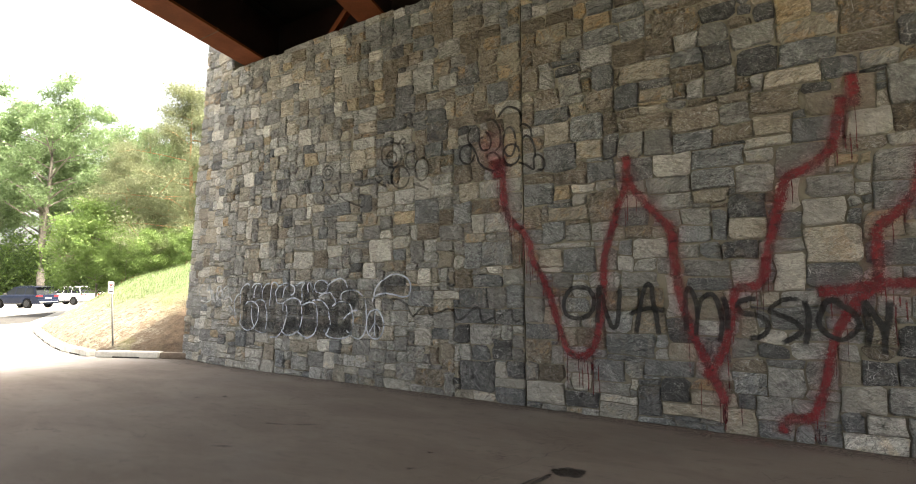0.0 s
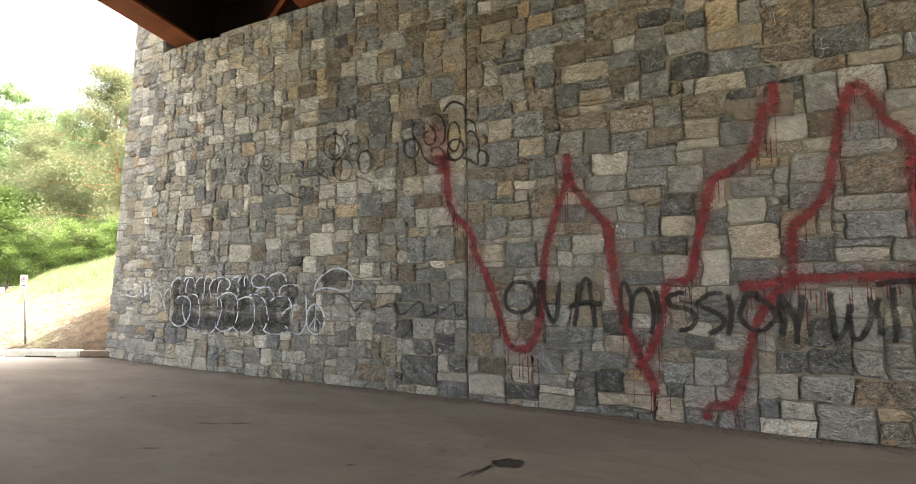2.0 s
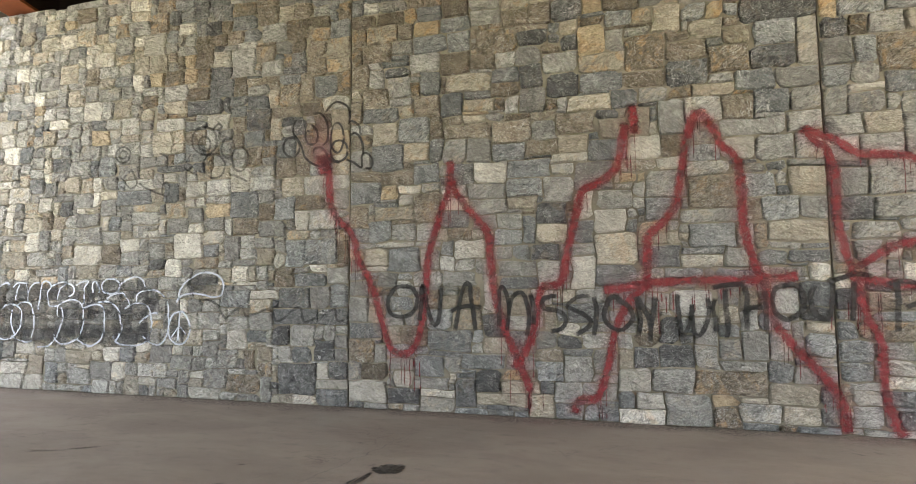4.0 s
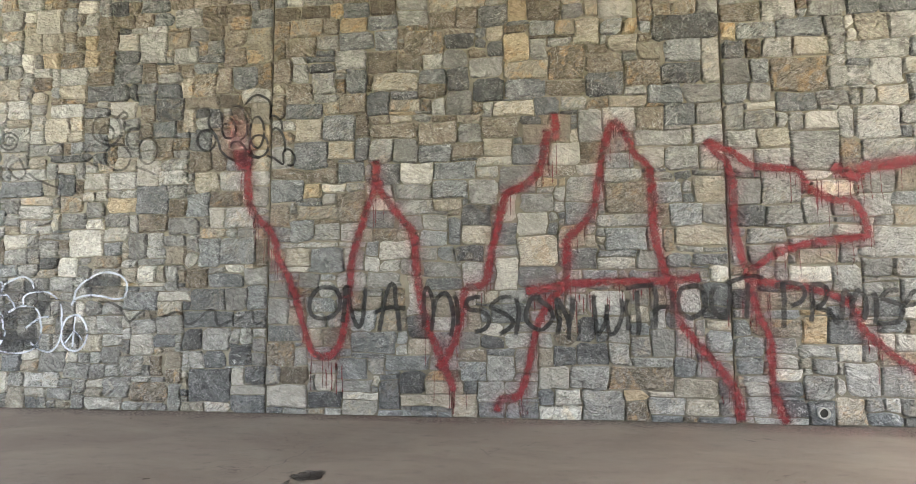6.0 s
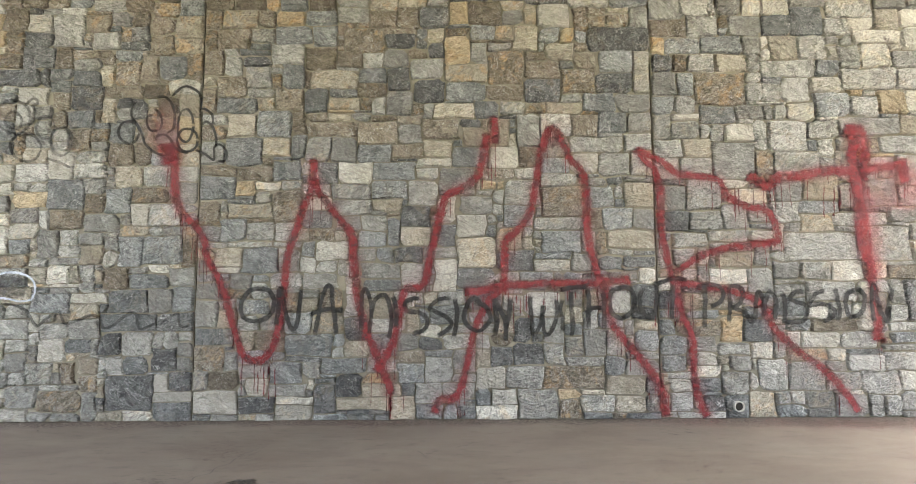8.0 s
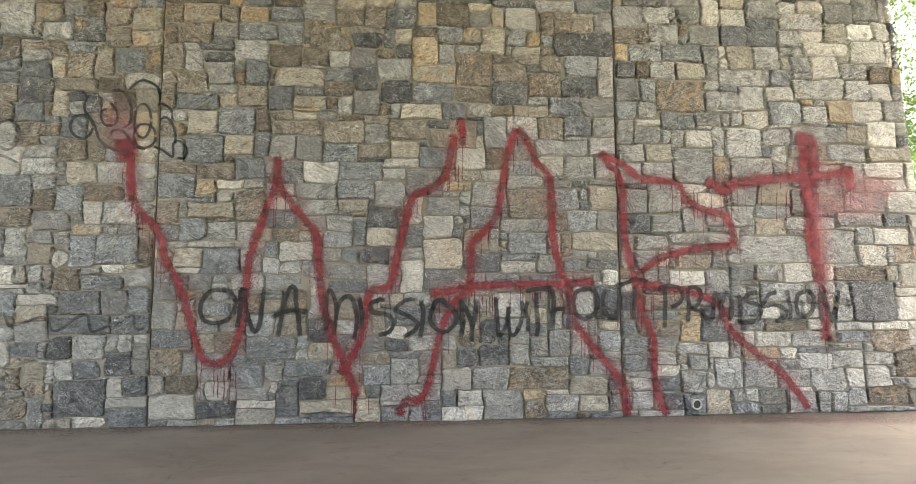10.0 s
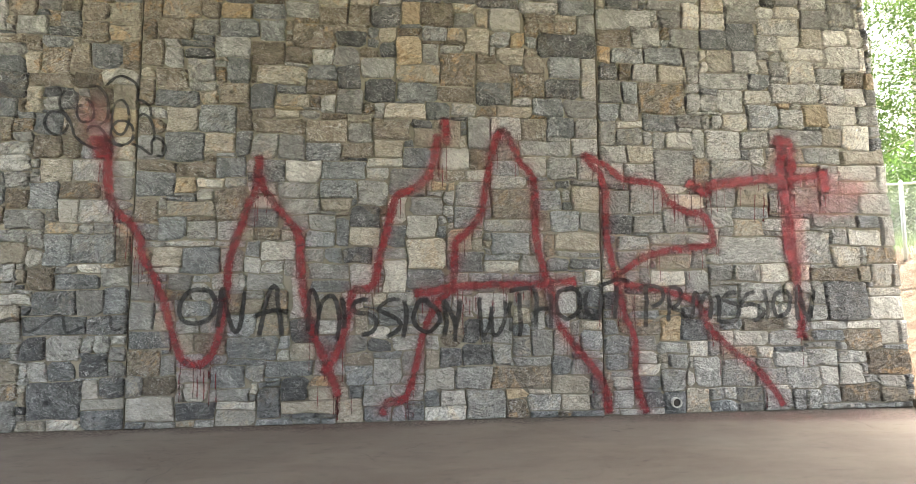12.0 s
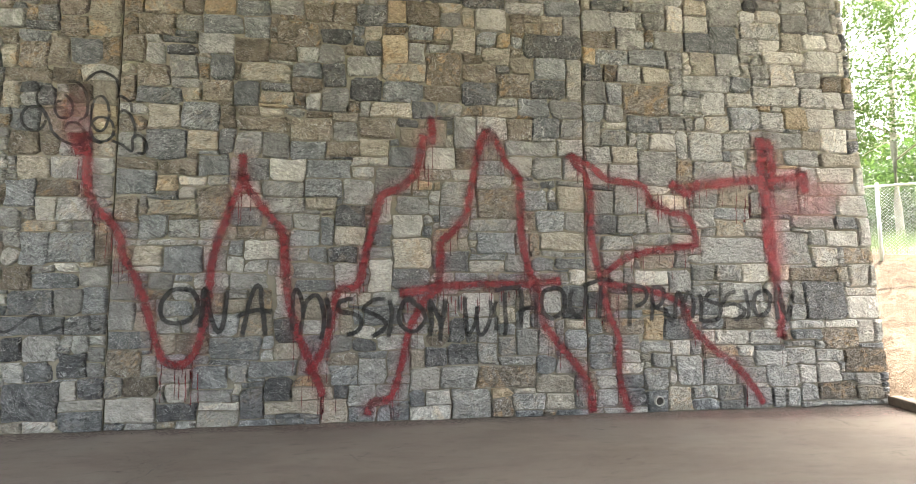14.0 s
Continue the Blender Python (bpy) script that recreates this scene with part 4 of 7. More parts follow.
MIDDLE_STONES += [(*b, 'blue') for b in [(-0.85, 2.08, 0.19, 0.34), (-0.21, 2.08, 0.22, 0.25), (0.57, 2.32, 0.35, 0.25), (1.59, 2.57, 0.36, 0.23), (1.80, 2.32, 0.36, 0.22), (-2.82, 3.09, 0.42, 0.33), (-2.47, 3.40, 0.42, 0.34), (-1.19, 3.12, 0.38, 0.24), (-1.05, 2.89, 0.56, 0.22), (-0.05, 3.04, 0.44, 0.27), (1.77, 3.50, 0.34, 0.20), (-2.97, 3.76, 0.44, 0.18), (-2.16, 4.08, 0.28, 0.27), (-1.85, 3.75, 0.29, 0.25), (-1.23, 4.14, 0.38, 0.18), (-0.14, 3.92, 0.49, 0.20)]]
MIDDLE_STONES += [(*b, 'blue') for b in [(0.20, 3.69, 0.34, 0.22), (1.57, 3.74, 0.40, 0.25), (-2.24, 4.69, 0.40, 0.15), (-1.89, 4.88, 0.39, 0.18), (-1.80, 4.64, 0.30, 0.23), (1.07, 4.63, 0.24, 0.19), (2.00, 5.12, 0.44, 0.20)]]
MIDDLE_STONES += [(*b, 'brown') for b in [(-2.98, 0.36, 0.39, 0.20), (1.08, 0.36, 0.67, 0.22), (-3.15, 0.59, 0.37, 0.30), (-1.65, 1.29, 0.27, 0.24), (-3.15, 2.35, 0.29, 0.32), (-2.25, 2.36, 0.38, 0.39), (-1.82, 2.13, 0.31, 0.19), (1.05, 2.46, 0.52, 0.35), (1.56, 2.28, 0.23, 0.26), (-2.71, 2.88, 0.48, 0.19), (-2.04, 3.46, 0.18, 0.28), (-1.84, 3.46, 0.58, 0.16), (-1.23, 3.37, 0.50, 0.27), (-0.80, 3.14, 0.38, 0.23), (-0.39, 3.40, 0.43, 0.24), (0.28, 2.90, 0.43, 0.14)]]
MIDDLE_STONES += [(*b, 'brown') for b in [(-3.15, 4.21, 0.27, 0.35), (-3.15, 3.76, 0.16, 0.34), (-2.24, 3.77, 0.36, 0.28), (-1.90, 4.28, 0.38, 0.34), (-1.49, 4.31, 0.31, 0.20), (-1.23, 3.98, 0.37, 0.15), (0.35, 3.88, 0.48, 0.20), (0.42, 4.09, 0.44, 0.42), (1.31, 4.00, 0.50, 0.28), (-3.15, 4.57, 0.18, 0.26), (-1.39, 4.49, 0.48, 0.33), (-1.09, 4.83, 0.36, 0.25), (0.20, 4.88, 0.33, 0.31), (1.50, 4.81, 0.19, 0.30)]]
MIDDLE_STONES += [(*b, 'grey') for b in [(-2.24, 0.22, 0.42, 0.21), (-0.18, 0.23, 0.36, 0.16), (0.58, 0.39, 0.46, 0.23), (0.71, 0.01, 0.51, 0.32), (1.49, 0.08, 0.42, 0.24), (-3.14, 1.10, 0.28, 0.33), (-0.41, 0.42, 0.37, 0.33), (-0.18, 0.81, 0.40, 0.19), (0.85, 1.19, 0.43, 0.34), (1.05, 0.61, 0.28, 0.27), (1.56, 0.75, 0.24, 0.30), (2.05, 0.50, 0.34, 0.21), (-3.15, 1.44, 0.32, 0.18), (-2.76, 1.55, 0.26, 0.19), (-2.48, 1.44, 0.24, 0.21), (-1.84, 1.56, 0.37, 0.18)]]
MIDDLE_STONES += [(*b, 'grey') for b in [(-1.45, 1.71, 0.24, 0.19), (-0.69, 1.56, 0.32, 0.31), (-0.40, 1.92, 0.40, 0.16), (0.53, 1.27, 0.29, 0.21), (1.84, 1.26, 0.30, 0.25), (1.85, 1.63, 0.38, 0.13), (-2.78, 2.06, 0.53, 0.09), (-2.56, 2.17, 0.37, 0.22), (-2.23, 2.77, 0.35, 0.39), (-1.53, 2.66, 0.50, 0.18), (-1.52, 2.50, 0.48, 0.14), (-1.47, 2.27, 0.30, 0.19), (-0.56, 2.59, 0.36, 0.27), (-0.20, 2.71, 0.45, 0.32), (0.05, 2.44, 0.41, 0.26), (0.57, 2.59, 0.47, 0.31)]]
MIDDLE_STONES += [(*b, 'grey') for b in [(0.94, 2.25, 0.59, 0.18), (2.18, 2.28, 0.24, 0.25), (-3.15, 3.09, 0.33, 0.30), (-1.85, 3.11, 0.29, 0.32), (-1.55, 3.12, 0.34, 0.26), (-0.71, 3.39, 0.31, 0.20), (0.41, 3.31, 0.29, 0.36), (0.76, 3.31, 0.29, 0.34), (1.06, 3.14, 0.34, 0.28), (1.06, 3.45, 0.37, 0.25), (1.41, 3.22, 0.64, 0.23), (1.78, 2.93, 0.38, 0.27), (2.10, 3.27, 0.31, 0.22), (2.12, 3.51, 0.30, 0.21), (2.17, 2.92, 0.26, 0.33), (-2.89, 4.22, 0.25, 0.26)]]
MIDDLE_STONES += [(*b, 'grey') for b in [(-2.61, 4.06, 0.33, 0.28), (-2.28, 4.36, 0.36, 0.27), (-0.86, 3.72, 0.32, 0.26), (-0.84, 4.01, 0.27, 0.33), (-0.59, 4.16, 0.46, 0.30), (0.55, 3.70, 0.31, 0.16), (0.88, 4.19, 0.41, 0.21), (1.98, 3.74, 0.43, 0.23), (-2.96, 4.51, 0.40, 0.34), (-1.47, 4.92, 0.38, 0.17), (-0.70, 4.83, 0.26, 0.28), (0.58, 4.87, 0.28, 0.19), (0.71, 4.48, 0.34, 0.35), (1.40, 5.11, 0.56, 0.17), (1.88, 4.84, 0.31, 0.21), (2.21, 4.81, 0.22, 0.29)]]
RIGHT_STONES = []
RIGHT_STONES += [(*b, 'pale') for b in [(2.57, 0.33, 0.21, 0.14), (5.62, 0.37, 0.33, 0.20), (2.86, 0.50, 0.32, 0.12), (3.60, 0.72, 0.19, 0.15), (4.19, 0.86, 0.47, 0.10), (4.29, 1.20, 0.23, 0.14), (4.51, 0.67, 0.17, 0.16), (5.79, 1.05, 0.49, 0.05), (6.20, 1.14, 0.40, 0.26), (6.56, 0.80, 0.04, 0.30), (4.61, 1.67, 0.37, 0.18), (5.77, 1.89, 0.33, 0.19), (6.21, 1.44, 0.39, 0.09), (6.23, 1.56, 0.30, 0.27), (6.54, 1.57, 0.06, 0.26), (3.33, 2.78, 0.30, 0.08)]]
RIGHT_STONES += [(*b, 'pale') for b in [(3.34, 2.59, 0.53, 0.18), (3.61, 2.12, 0.29, 0.14), (6.20, 2.55, 0.39, 0.22), (6.50, 2.16, 0.10, 0.36), (3.34, 3.39, 0.34, 0.20), (5.98, 3.00, 0.52, 0.19), (6.07, 3.44, 0.40, 0.30), (6.50, 2.81, 0.09, 0.37), (4.58, 3.97, 0.36, 0.19), (5.94, 3.76, 0.39, 0.23), (6.18, 4.00, 0.27, 0.23), (3.61, 5.02, 0.25, 0.34), (3.90, 4.98, 0.40, 0.24), (5.21, 4.84, 0.35, 0.10), (5.93, 4.86, 0.35, 0.22), (5.94, 4.52, 0.51, 0.32)]]
RIGHT_STONES += [(*b, 'pale') for b in [(6.32, 4.82, 0.24, 0.27), (6.48, 4.52, 0.10, 0.29), (6.48, 5.08, 0.07, 0.31)]]
RIGHT_STONES += [(*b, 'ochre') for b in [(3.20, 0.91, 0.22, 0.29), (5.52, 3.72, 0.38, 0.26), (2.46, 4.50, 0.16, 0.21)]]
RIGHT_STONES += [(*b, 'dark') for b in [(3.64, 0.35, 0.34, 0.34), (5.56, 1.13, 0.60, 0.46), (2.46, 2.26, 0.34, 0.23), (2.46, 4.25, 0.27, 0.24), (5.74, 4.31, 0.43, 0.20)]]
RIGHT_STONES += [(*b, 'tan') for b in [(3.49, 0.05, 0.26, 0.25), (6.20, 0.08, 0.36, 0.21), (2.85, 0.63, 0.29, 0.14), (3.93, 0.68, 0.55, 0.15), (6.30, 0.80, 0.23, 0.29), (3.11, 1.59, 0.42, 0.16), (3.20, 1.79, 0.45, 0.18), (5.03, 1.65, 0.31, 0.20), (4.25, 2.25, 0.43, 0.19), (4.33, 2.67, 0.45, 0.22), (5.95, 2.79, 0.55, 0.17), (6.00, 2.11, 0.49, 0.24), (2.87, 3.17, 0.31, 0.22), (5.78, 3.46, 0.27, 0.26), (6.00, 3.20, 0.59, 0.21), (3.28, 4.29, 0.39, 0.21)]]
RIGHT_STONES += [(*b, 'tan') for b in [(4.15, 3.61, 0.40, 0.22), (5.30, 4.31, 0.43, 0.28), (4.01, 4.43, 0.35, 0.27), (5.17, 5.18, 0.43, 0.19), (5.19, 4.59, 0.75, 0.22), (5.58, 4.83, 0.33, 0.24)]]
RIGHT_STONES += [(*b, 'blue') for b in [(2.84, 0.30, 0.31, 0.17), (3.82, 0.00, 0.36, 0.17), (2.46, 0.54, 0.32, 0.22), (3.47, 0.89, 0.32, 0.28), (5.32, 0.84, 0.41, 0.19), (3.86, 1.20, 0.41, 0.25), (4.22, 1.67, 0.38, 0.19), (2.86, 2.25, 0.38, 0.20), (3.13, 2.09, 0.45, 0.17), (3.25, 2.31, 0.35, 0.25), (3.94, 2.62, 0.38, 0.27), (4.27, 2.45, 0.51, 0.17), (3.06, 3.60, 0.42, 0.21), (2.46, 3.71, 0.26, 0.22), (4.58, 3.65, 0.49, 0.31), (4.67, 4.19, 0.30, 0.19)]]
RIGHT_STONES += [(*b, 'blue') for b in [(5.02, 4.35, 0.27, 0.30), (5.81, 4.01, 0.38, 0.29), (2.66, 4.49, 0.41, 0.22), (3.09, 4.50, 0.54, 0.20), (3.30, 5.02, 0.31, 0.21), (3.46, 4.73, 0.43, 0.28), (3.91, 4.73, 0.33, 0.25), (4.26, 4.73, 0.55, 0.33), (4.84, 4.96, 0.75, 0.22), (5.62, 5.08, 0.43, 0.28), (2.58, 5.22, 0.47, 0.15), (3.15, 5.24, 0.46, 0.16)]]
RIGHT_STONES += [(*b, 'brown') for b in [(5.66, 0.07, 0.51, 0.24), (4.30, 1.00, 0.61, 0.18), (5.73, 0.79, 0.54, 0.23), (6.01, 0.43, 0.59, 0.33), (2.71, 1.28, 0.62, 0.22), (5.35, 1.63, 0.70, 0.22), (6.19, 1.87, 0.41, 0.22), (3.72, 2.84, 0.22, 0.39), (3.01, 3.84, 0.60, 0.40), (6.19, 4.25, 0.31, 0.25), (2.46, 4.73, 0.39, 0.20)]]
RIGHT_STONES += [(*b, 'grey') for b in [(2.55, 0.08, 0.28, 0.22), (3.20, 0.29, 0.34, 0.21), (4.02, 0.34, 0.37, 0.32), (4.19, 0.10, 0.32, 0.20), (4.42, 0.30, 0.43, 0.19), (4.53, 0.05, 0.39, 0.21), (4.87, 0.28, 0.47, 0.22), (5.32, 0.06, 0.31, 0.27), (3.27, 0.55, 0.29, 0.18), (4.66, 0.81, 0.44, 0.17), (4.69, 0.55, 0.45, 0.20), (5.16, 0.53, 0.49, 0.26), (2.46, 1.80, 0.15, 0.30), (2.63, 1.78, 0.26, 0.23), (3.55, 1.50, 0.30, 0.26), (4.02, 1.88, 0.91, 0.35)]]
RIGHT_STONES += [(*b, 'grey') for b in [(4.28, 1.38, 0.65, 0.24), (4.97, 1.89, 0.75, 0.40), (5.33, 1.34, 0.21, 0.26), (2.46, 2.53, 0.34, 0.28), (2.66, 2.04, 0.45, 0.19), (2.84, 2.49, 0.48, 0.37), (3.87, 2.34, 0.39, 0.27), (4.73, 2.31, 0.68, 0.20), (4.80, 2.52, 0.32, 0.31), (5.13, 2.56, 0.44, 0.33), (5.44, 2.35, 0.69, 0.18), (5.63, 2.59, 0.56, 0.20), (5.75, 2.12, 0.24, 0.21), (2.46, 3.16, 0.38, 0.22), (2.46, 2.89, 0.31, 0.23), (2.67, 3.41, 0.38, 0.23)]]
RIGHT_STONES += [(*b, 'grey') for b in [(2.78, 2.92, 0.40, 0.22), (3.20, 2.88, 0.51, 0.49), (3.70, 3.28, 0.16, 0.30), (3.88, 3.23, 0.54, 0.37), (3.97, 2.95, 0.58, 0.28), (4.44, 3.42, 0.43, 0.21), (4.57, 2.93, 0.23, 0.24), (4.81, 2.86, 0.35, 0.38), (4.83, 3.25, 0.39, 0.16), (4.88, 3.44, 0.87, 0.23), (5.19, 3.03, 0.41, 0.13), (5.44, 3.22, 0.56, 0.20), (5.61, 2.81, 0.35, 0.39), (2.46, 3.94, 0.30, 0.30), (2.75, 3.70, 0.29, 0.23), (2.93, 4.26, 0.32, 0.22)]]
RIGHT_STONES += [(*b, 'grey') for b in [(3.50, 3.61, 0.36, 0.22), (3.85, 3.86, 0.27, 0.22), (3.86, 4.17, 0.76, 0.23), (4.14, 3.85, 0.41, 0.31), (4.96, 4.00, 0.83, 0.28), (5.09, 3.67, 0.40, 0.28), (6.35, 3.77, 0.25, 0.22), (2.46, 4.94, 0.38, 0.26), (2.88, 4.98, 0.34, 0.24), (2.91, 4.72, 0.42, 0.26), (4.31, 5.10, 0.56, 0.26), (4.38, 4.41, 0.44, 0.29), (4.82, 4.72, 0.37, 0.24), (6.07, 5.13, 0.40, 0.32)]]
stone_panel("wall_left", "rough squared grey stone wall panel with raked mortar joints", -11.75, JOINT_A - 0.008, left_top, 11, LEFT_STONES, left_shape, [56, 6, 1, 20, 14, 3, 0], 0.88, 0.017, (0.004, 0.011), (0.012, 0.032))
stone_panel("wall_middle", "rough squared grey stone wall panel between control joints", JOINT_A + 0.008, JOINT_B - 0.008, lambda x: TOP, 23, MIDDLE_STONES, straight, KIND_ODDS, 1.0, 0.018, (0.005, 0.013), (0.013, 0.042))
stone_panel("wall_right", "rough squared grey and tan stone wall panel ending in quoins", JOINT_B + 0.008, 6.65, lambda x: TOP, 37, RIGHT_STONES, right_shape, [45, 20, 4, 8, 18, 4, 1], 1.0, 0.018, (0.005, 0.014), (0.012, 0.042))

# ---- roof over the road: girders, bracing and deck, running askew to the wall ----
SKEW = -0.28
ROOF_BACK = -9.0


def girder(x_at_wall, z0, z1, width, lit_label):
    root = thing("girder", (0, 0, 0), lit_label, "beam", "girders under the deck", "structure")
    y0, y1 = WALL_Y + 0.75, ROOF_BACK + 0.3
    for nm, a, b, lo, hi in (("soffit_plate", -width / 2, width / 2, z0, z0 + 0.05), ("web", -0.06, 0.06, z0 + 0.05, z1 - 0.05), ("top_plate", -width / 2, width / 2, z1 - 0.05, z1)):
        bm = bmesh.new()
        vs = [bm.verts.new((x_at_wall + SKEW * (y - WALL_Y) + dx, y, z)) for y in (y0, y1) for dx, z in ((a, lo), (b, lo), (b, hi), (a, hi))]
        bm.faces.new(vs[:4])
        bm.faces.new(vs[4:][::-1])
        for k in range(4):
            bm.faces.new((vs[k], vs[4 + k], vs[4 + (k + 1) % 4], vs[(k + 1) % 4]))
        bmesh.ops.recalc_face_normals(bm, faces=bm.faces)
        part(nm, bm, RUST if nm == "soffit_plate" else SHADED_STEEL, root)
    # bolted seam across the soffit
    bm = bmesh.new()
    ys = WALL_Y - 1.15
    xs = x_at_wall + SKEW * (ys - WALL_Y)
    box(bm, (xs - width / 2 - 0.004, ys - 0.012, z0 - 0.006), (xs + width / 2 + 0.004, ys + 0.02, z0 + 0.06), 0.003)
    part("seam", bm, SEAM, root, "grey seam across the soffit")
    return root


GIRDERS = (-9.22, -6.0, -2.45, 1.1)
for gx in GIRDERS:
    girder(gx, 6.18, 7.30, 0.60 if gx < -9 else 0.55, "red-brown painted steel girder resting on the stone wall")


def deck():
    # right and near edges are unseen, placed to shape light on wall and floor
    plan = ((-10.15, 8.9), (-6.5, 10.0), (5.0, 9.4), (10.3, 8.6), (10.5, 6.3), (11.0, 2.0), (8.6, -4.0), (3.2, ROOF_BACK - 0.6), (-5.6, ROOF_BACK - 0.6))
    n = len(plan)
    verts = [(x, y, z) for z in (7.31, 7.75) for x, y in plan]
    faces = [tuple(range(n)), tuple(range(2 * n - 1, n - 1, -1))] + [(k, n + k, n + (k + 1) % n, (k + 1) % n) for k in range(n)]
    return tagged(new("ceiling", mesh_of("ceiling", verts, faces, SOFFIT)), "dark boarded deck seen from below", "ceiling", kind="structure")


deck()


def brace(p, q, w, material, label):
    root = thing("brace", p, label, "beam", "bracing under the deck", "structure")
    bm = bmesh.new()
    d = Vector(q) - Vector(p)
    m = d.to_track_quat("Z", "Y").to_matrix().to_4x4()
    box(bm, (-w / 2, -w / 2, 0), (w / 2, w / 2, d.length), 0.008)
    bmesh.ops.transform(bm, matrix=m, verts=bm.verts)
    part("bar", bm, material, root)


brace((-8.55, WALL_Y + 0.42, 6.26), (-5.85, WALL_Y + 0.42, 6.30), 0.12, RUST, "red-brown steel brace along the wall top")
brace((-7.25, WALL_Y + 0.30, 6.30), (-6.25, WALL_Y + 0.30, 7.20), 0.11, RUST, "red-brown diagonal steel brace between girders")
for ga, gb in zip(GIRDERS, GIRDERS[1:]):
    for k in range(0 if ga == GIRDERS[0] else 3):
        ya, yb = WALL_Y - 0.4 - 3.2 * k, WALL_Y - 3.4 - 3.2 * k
        brace((ga + 0.08 + SKEW * (ya - WALL_Y), ya, 6.75), (gb - 0.08 + SKEW * (yb - WALL_Y), yb, 6.75), 0.11, RUST, "red-brown diagonal steel brace between girders")

# closing wall behind the girder ends, near-black with shade put into its colour, and an unseen plain wall across the
# road at their far ends, added to block light
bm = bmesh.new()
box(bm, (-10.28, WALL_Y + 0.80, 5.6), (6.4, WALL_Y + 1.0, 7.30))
part("wall_backing", bm, SHADED_STEEL)
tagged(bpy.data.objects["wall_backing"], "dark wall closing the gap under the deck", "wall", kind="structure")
bm = bmesh.new()
box(bm, (-4.0, ROOF_BACK - 0.6, -0.1), (2.3, ROOF_BACK + 0.2, 6.175), 0.03)
part("wall_far", bm, BLOCKER)
tagged(bpy.data.objects["wall_far"], "plain grey abutment wall across the road", "wall", kind="structure")


# ---- kerbs ----
def kerb_block(a, b, height, width, material, label, chamfer=0.03):
    d = Vector((b[0] - a[0], b[1] - a[1]))
    root = thing("kerb_stone", (a[0], a[1], 0), label, "kerb", "kerb stones along the bank", "", math.degrees(math.atan2(d.y, d.x)))
    bm = bmesh.new()
    box(bm, (0.015, 0, 0), (d.length - 0.015, width, height), chamfer)
    notch = d.length * 0.5
    part("block", bm, material, root)
    if material is CONCRETE:
        bm = bmesh.new()
        # a near-black bar: the slot's inner darkness is put into its colour
        box(bm, (notch - 0.35, -0.004, 0.0), (notch + 0.35, 0.03, 0.035), 0.004)
        part("drain_slot", bm, HOLE_SHADE, root, "dark drain slot under the kerb")


def kerb_run(pts, length):
    """Points at even steps along a smooth line."""
    out = [Vector(pts[0])]
    left = length
    for a, b in zip(pts, pts[1:]):
        a, b = Vector(a), Vector(b)
        seg = (b - a).length
        at = left
        while at <= seg:
            out.append(a.lerp(b, at / seg))
            at += length
        left = at - seg
    return out


kerb_block((-13.75, 5.68), (-12.22, 6.33), 0.15, 0.2, CONCRETE, "pale concrete kerb block beside the road")
kerb_block((-12.20, 6.34), (-11.50, 6.62), 0.14, 0.2, TIMBER, "dark wooden kerb block against the wall")
line = kerb_run([(-14.0, 5.62), (-16.05, 5.78), (-19.0, 6.5), (-24.3, 7.9), (-29.0, 9.9), (-36.0, 14.7)], 1.6)
for p, q in zip(line, line[1:]):
    kerb_block(q, p, 0.15, 0.2, CONCRETE, "pale concrete kerb block curving along the bank")
kerb_block((6.54, 6.39), (6.12, 4.2), 0.13, 0.16, TIMBER, "brown wooden kerb beam at the foot of the bank")


# ---- a dark slab across the lot: a strip of shadow put into its colour ----
bm = bmesh.new()
prism_plan = [(-26.5, 3.0), (-29.6, 8.5), (-30.2, 9.7), (-41.0, 14.6), (-38.6, 11.6), (-36.4, 10.0), (-33.4, 3.0)]
lo = [bm.verts.new((x, y, 0.0)) for x, y in prism_plan]
up = [bm.verts.new((x, y, 0.006)) for x, y in prism_plan]
bm.faces.new(up)
bm.faces.new(lo[::-1])
for k in range(len(up)):
    q = (k + 1) % len(up)
    bm.faces.new((lo[k], lo[q], up[q], up[k]))
bmesh.ops.recalc_face_normals(bm, faces=bm.faces)
part("asphalt_strip", bm, SHADOW_ASPHALT)
tagged(bpy.data.objects["asphalt_strip"], "strip of darker newer asphalt across the sunlit lot", "road", kind="structure")


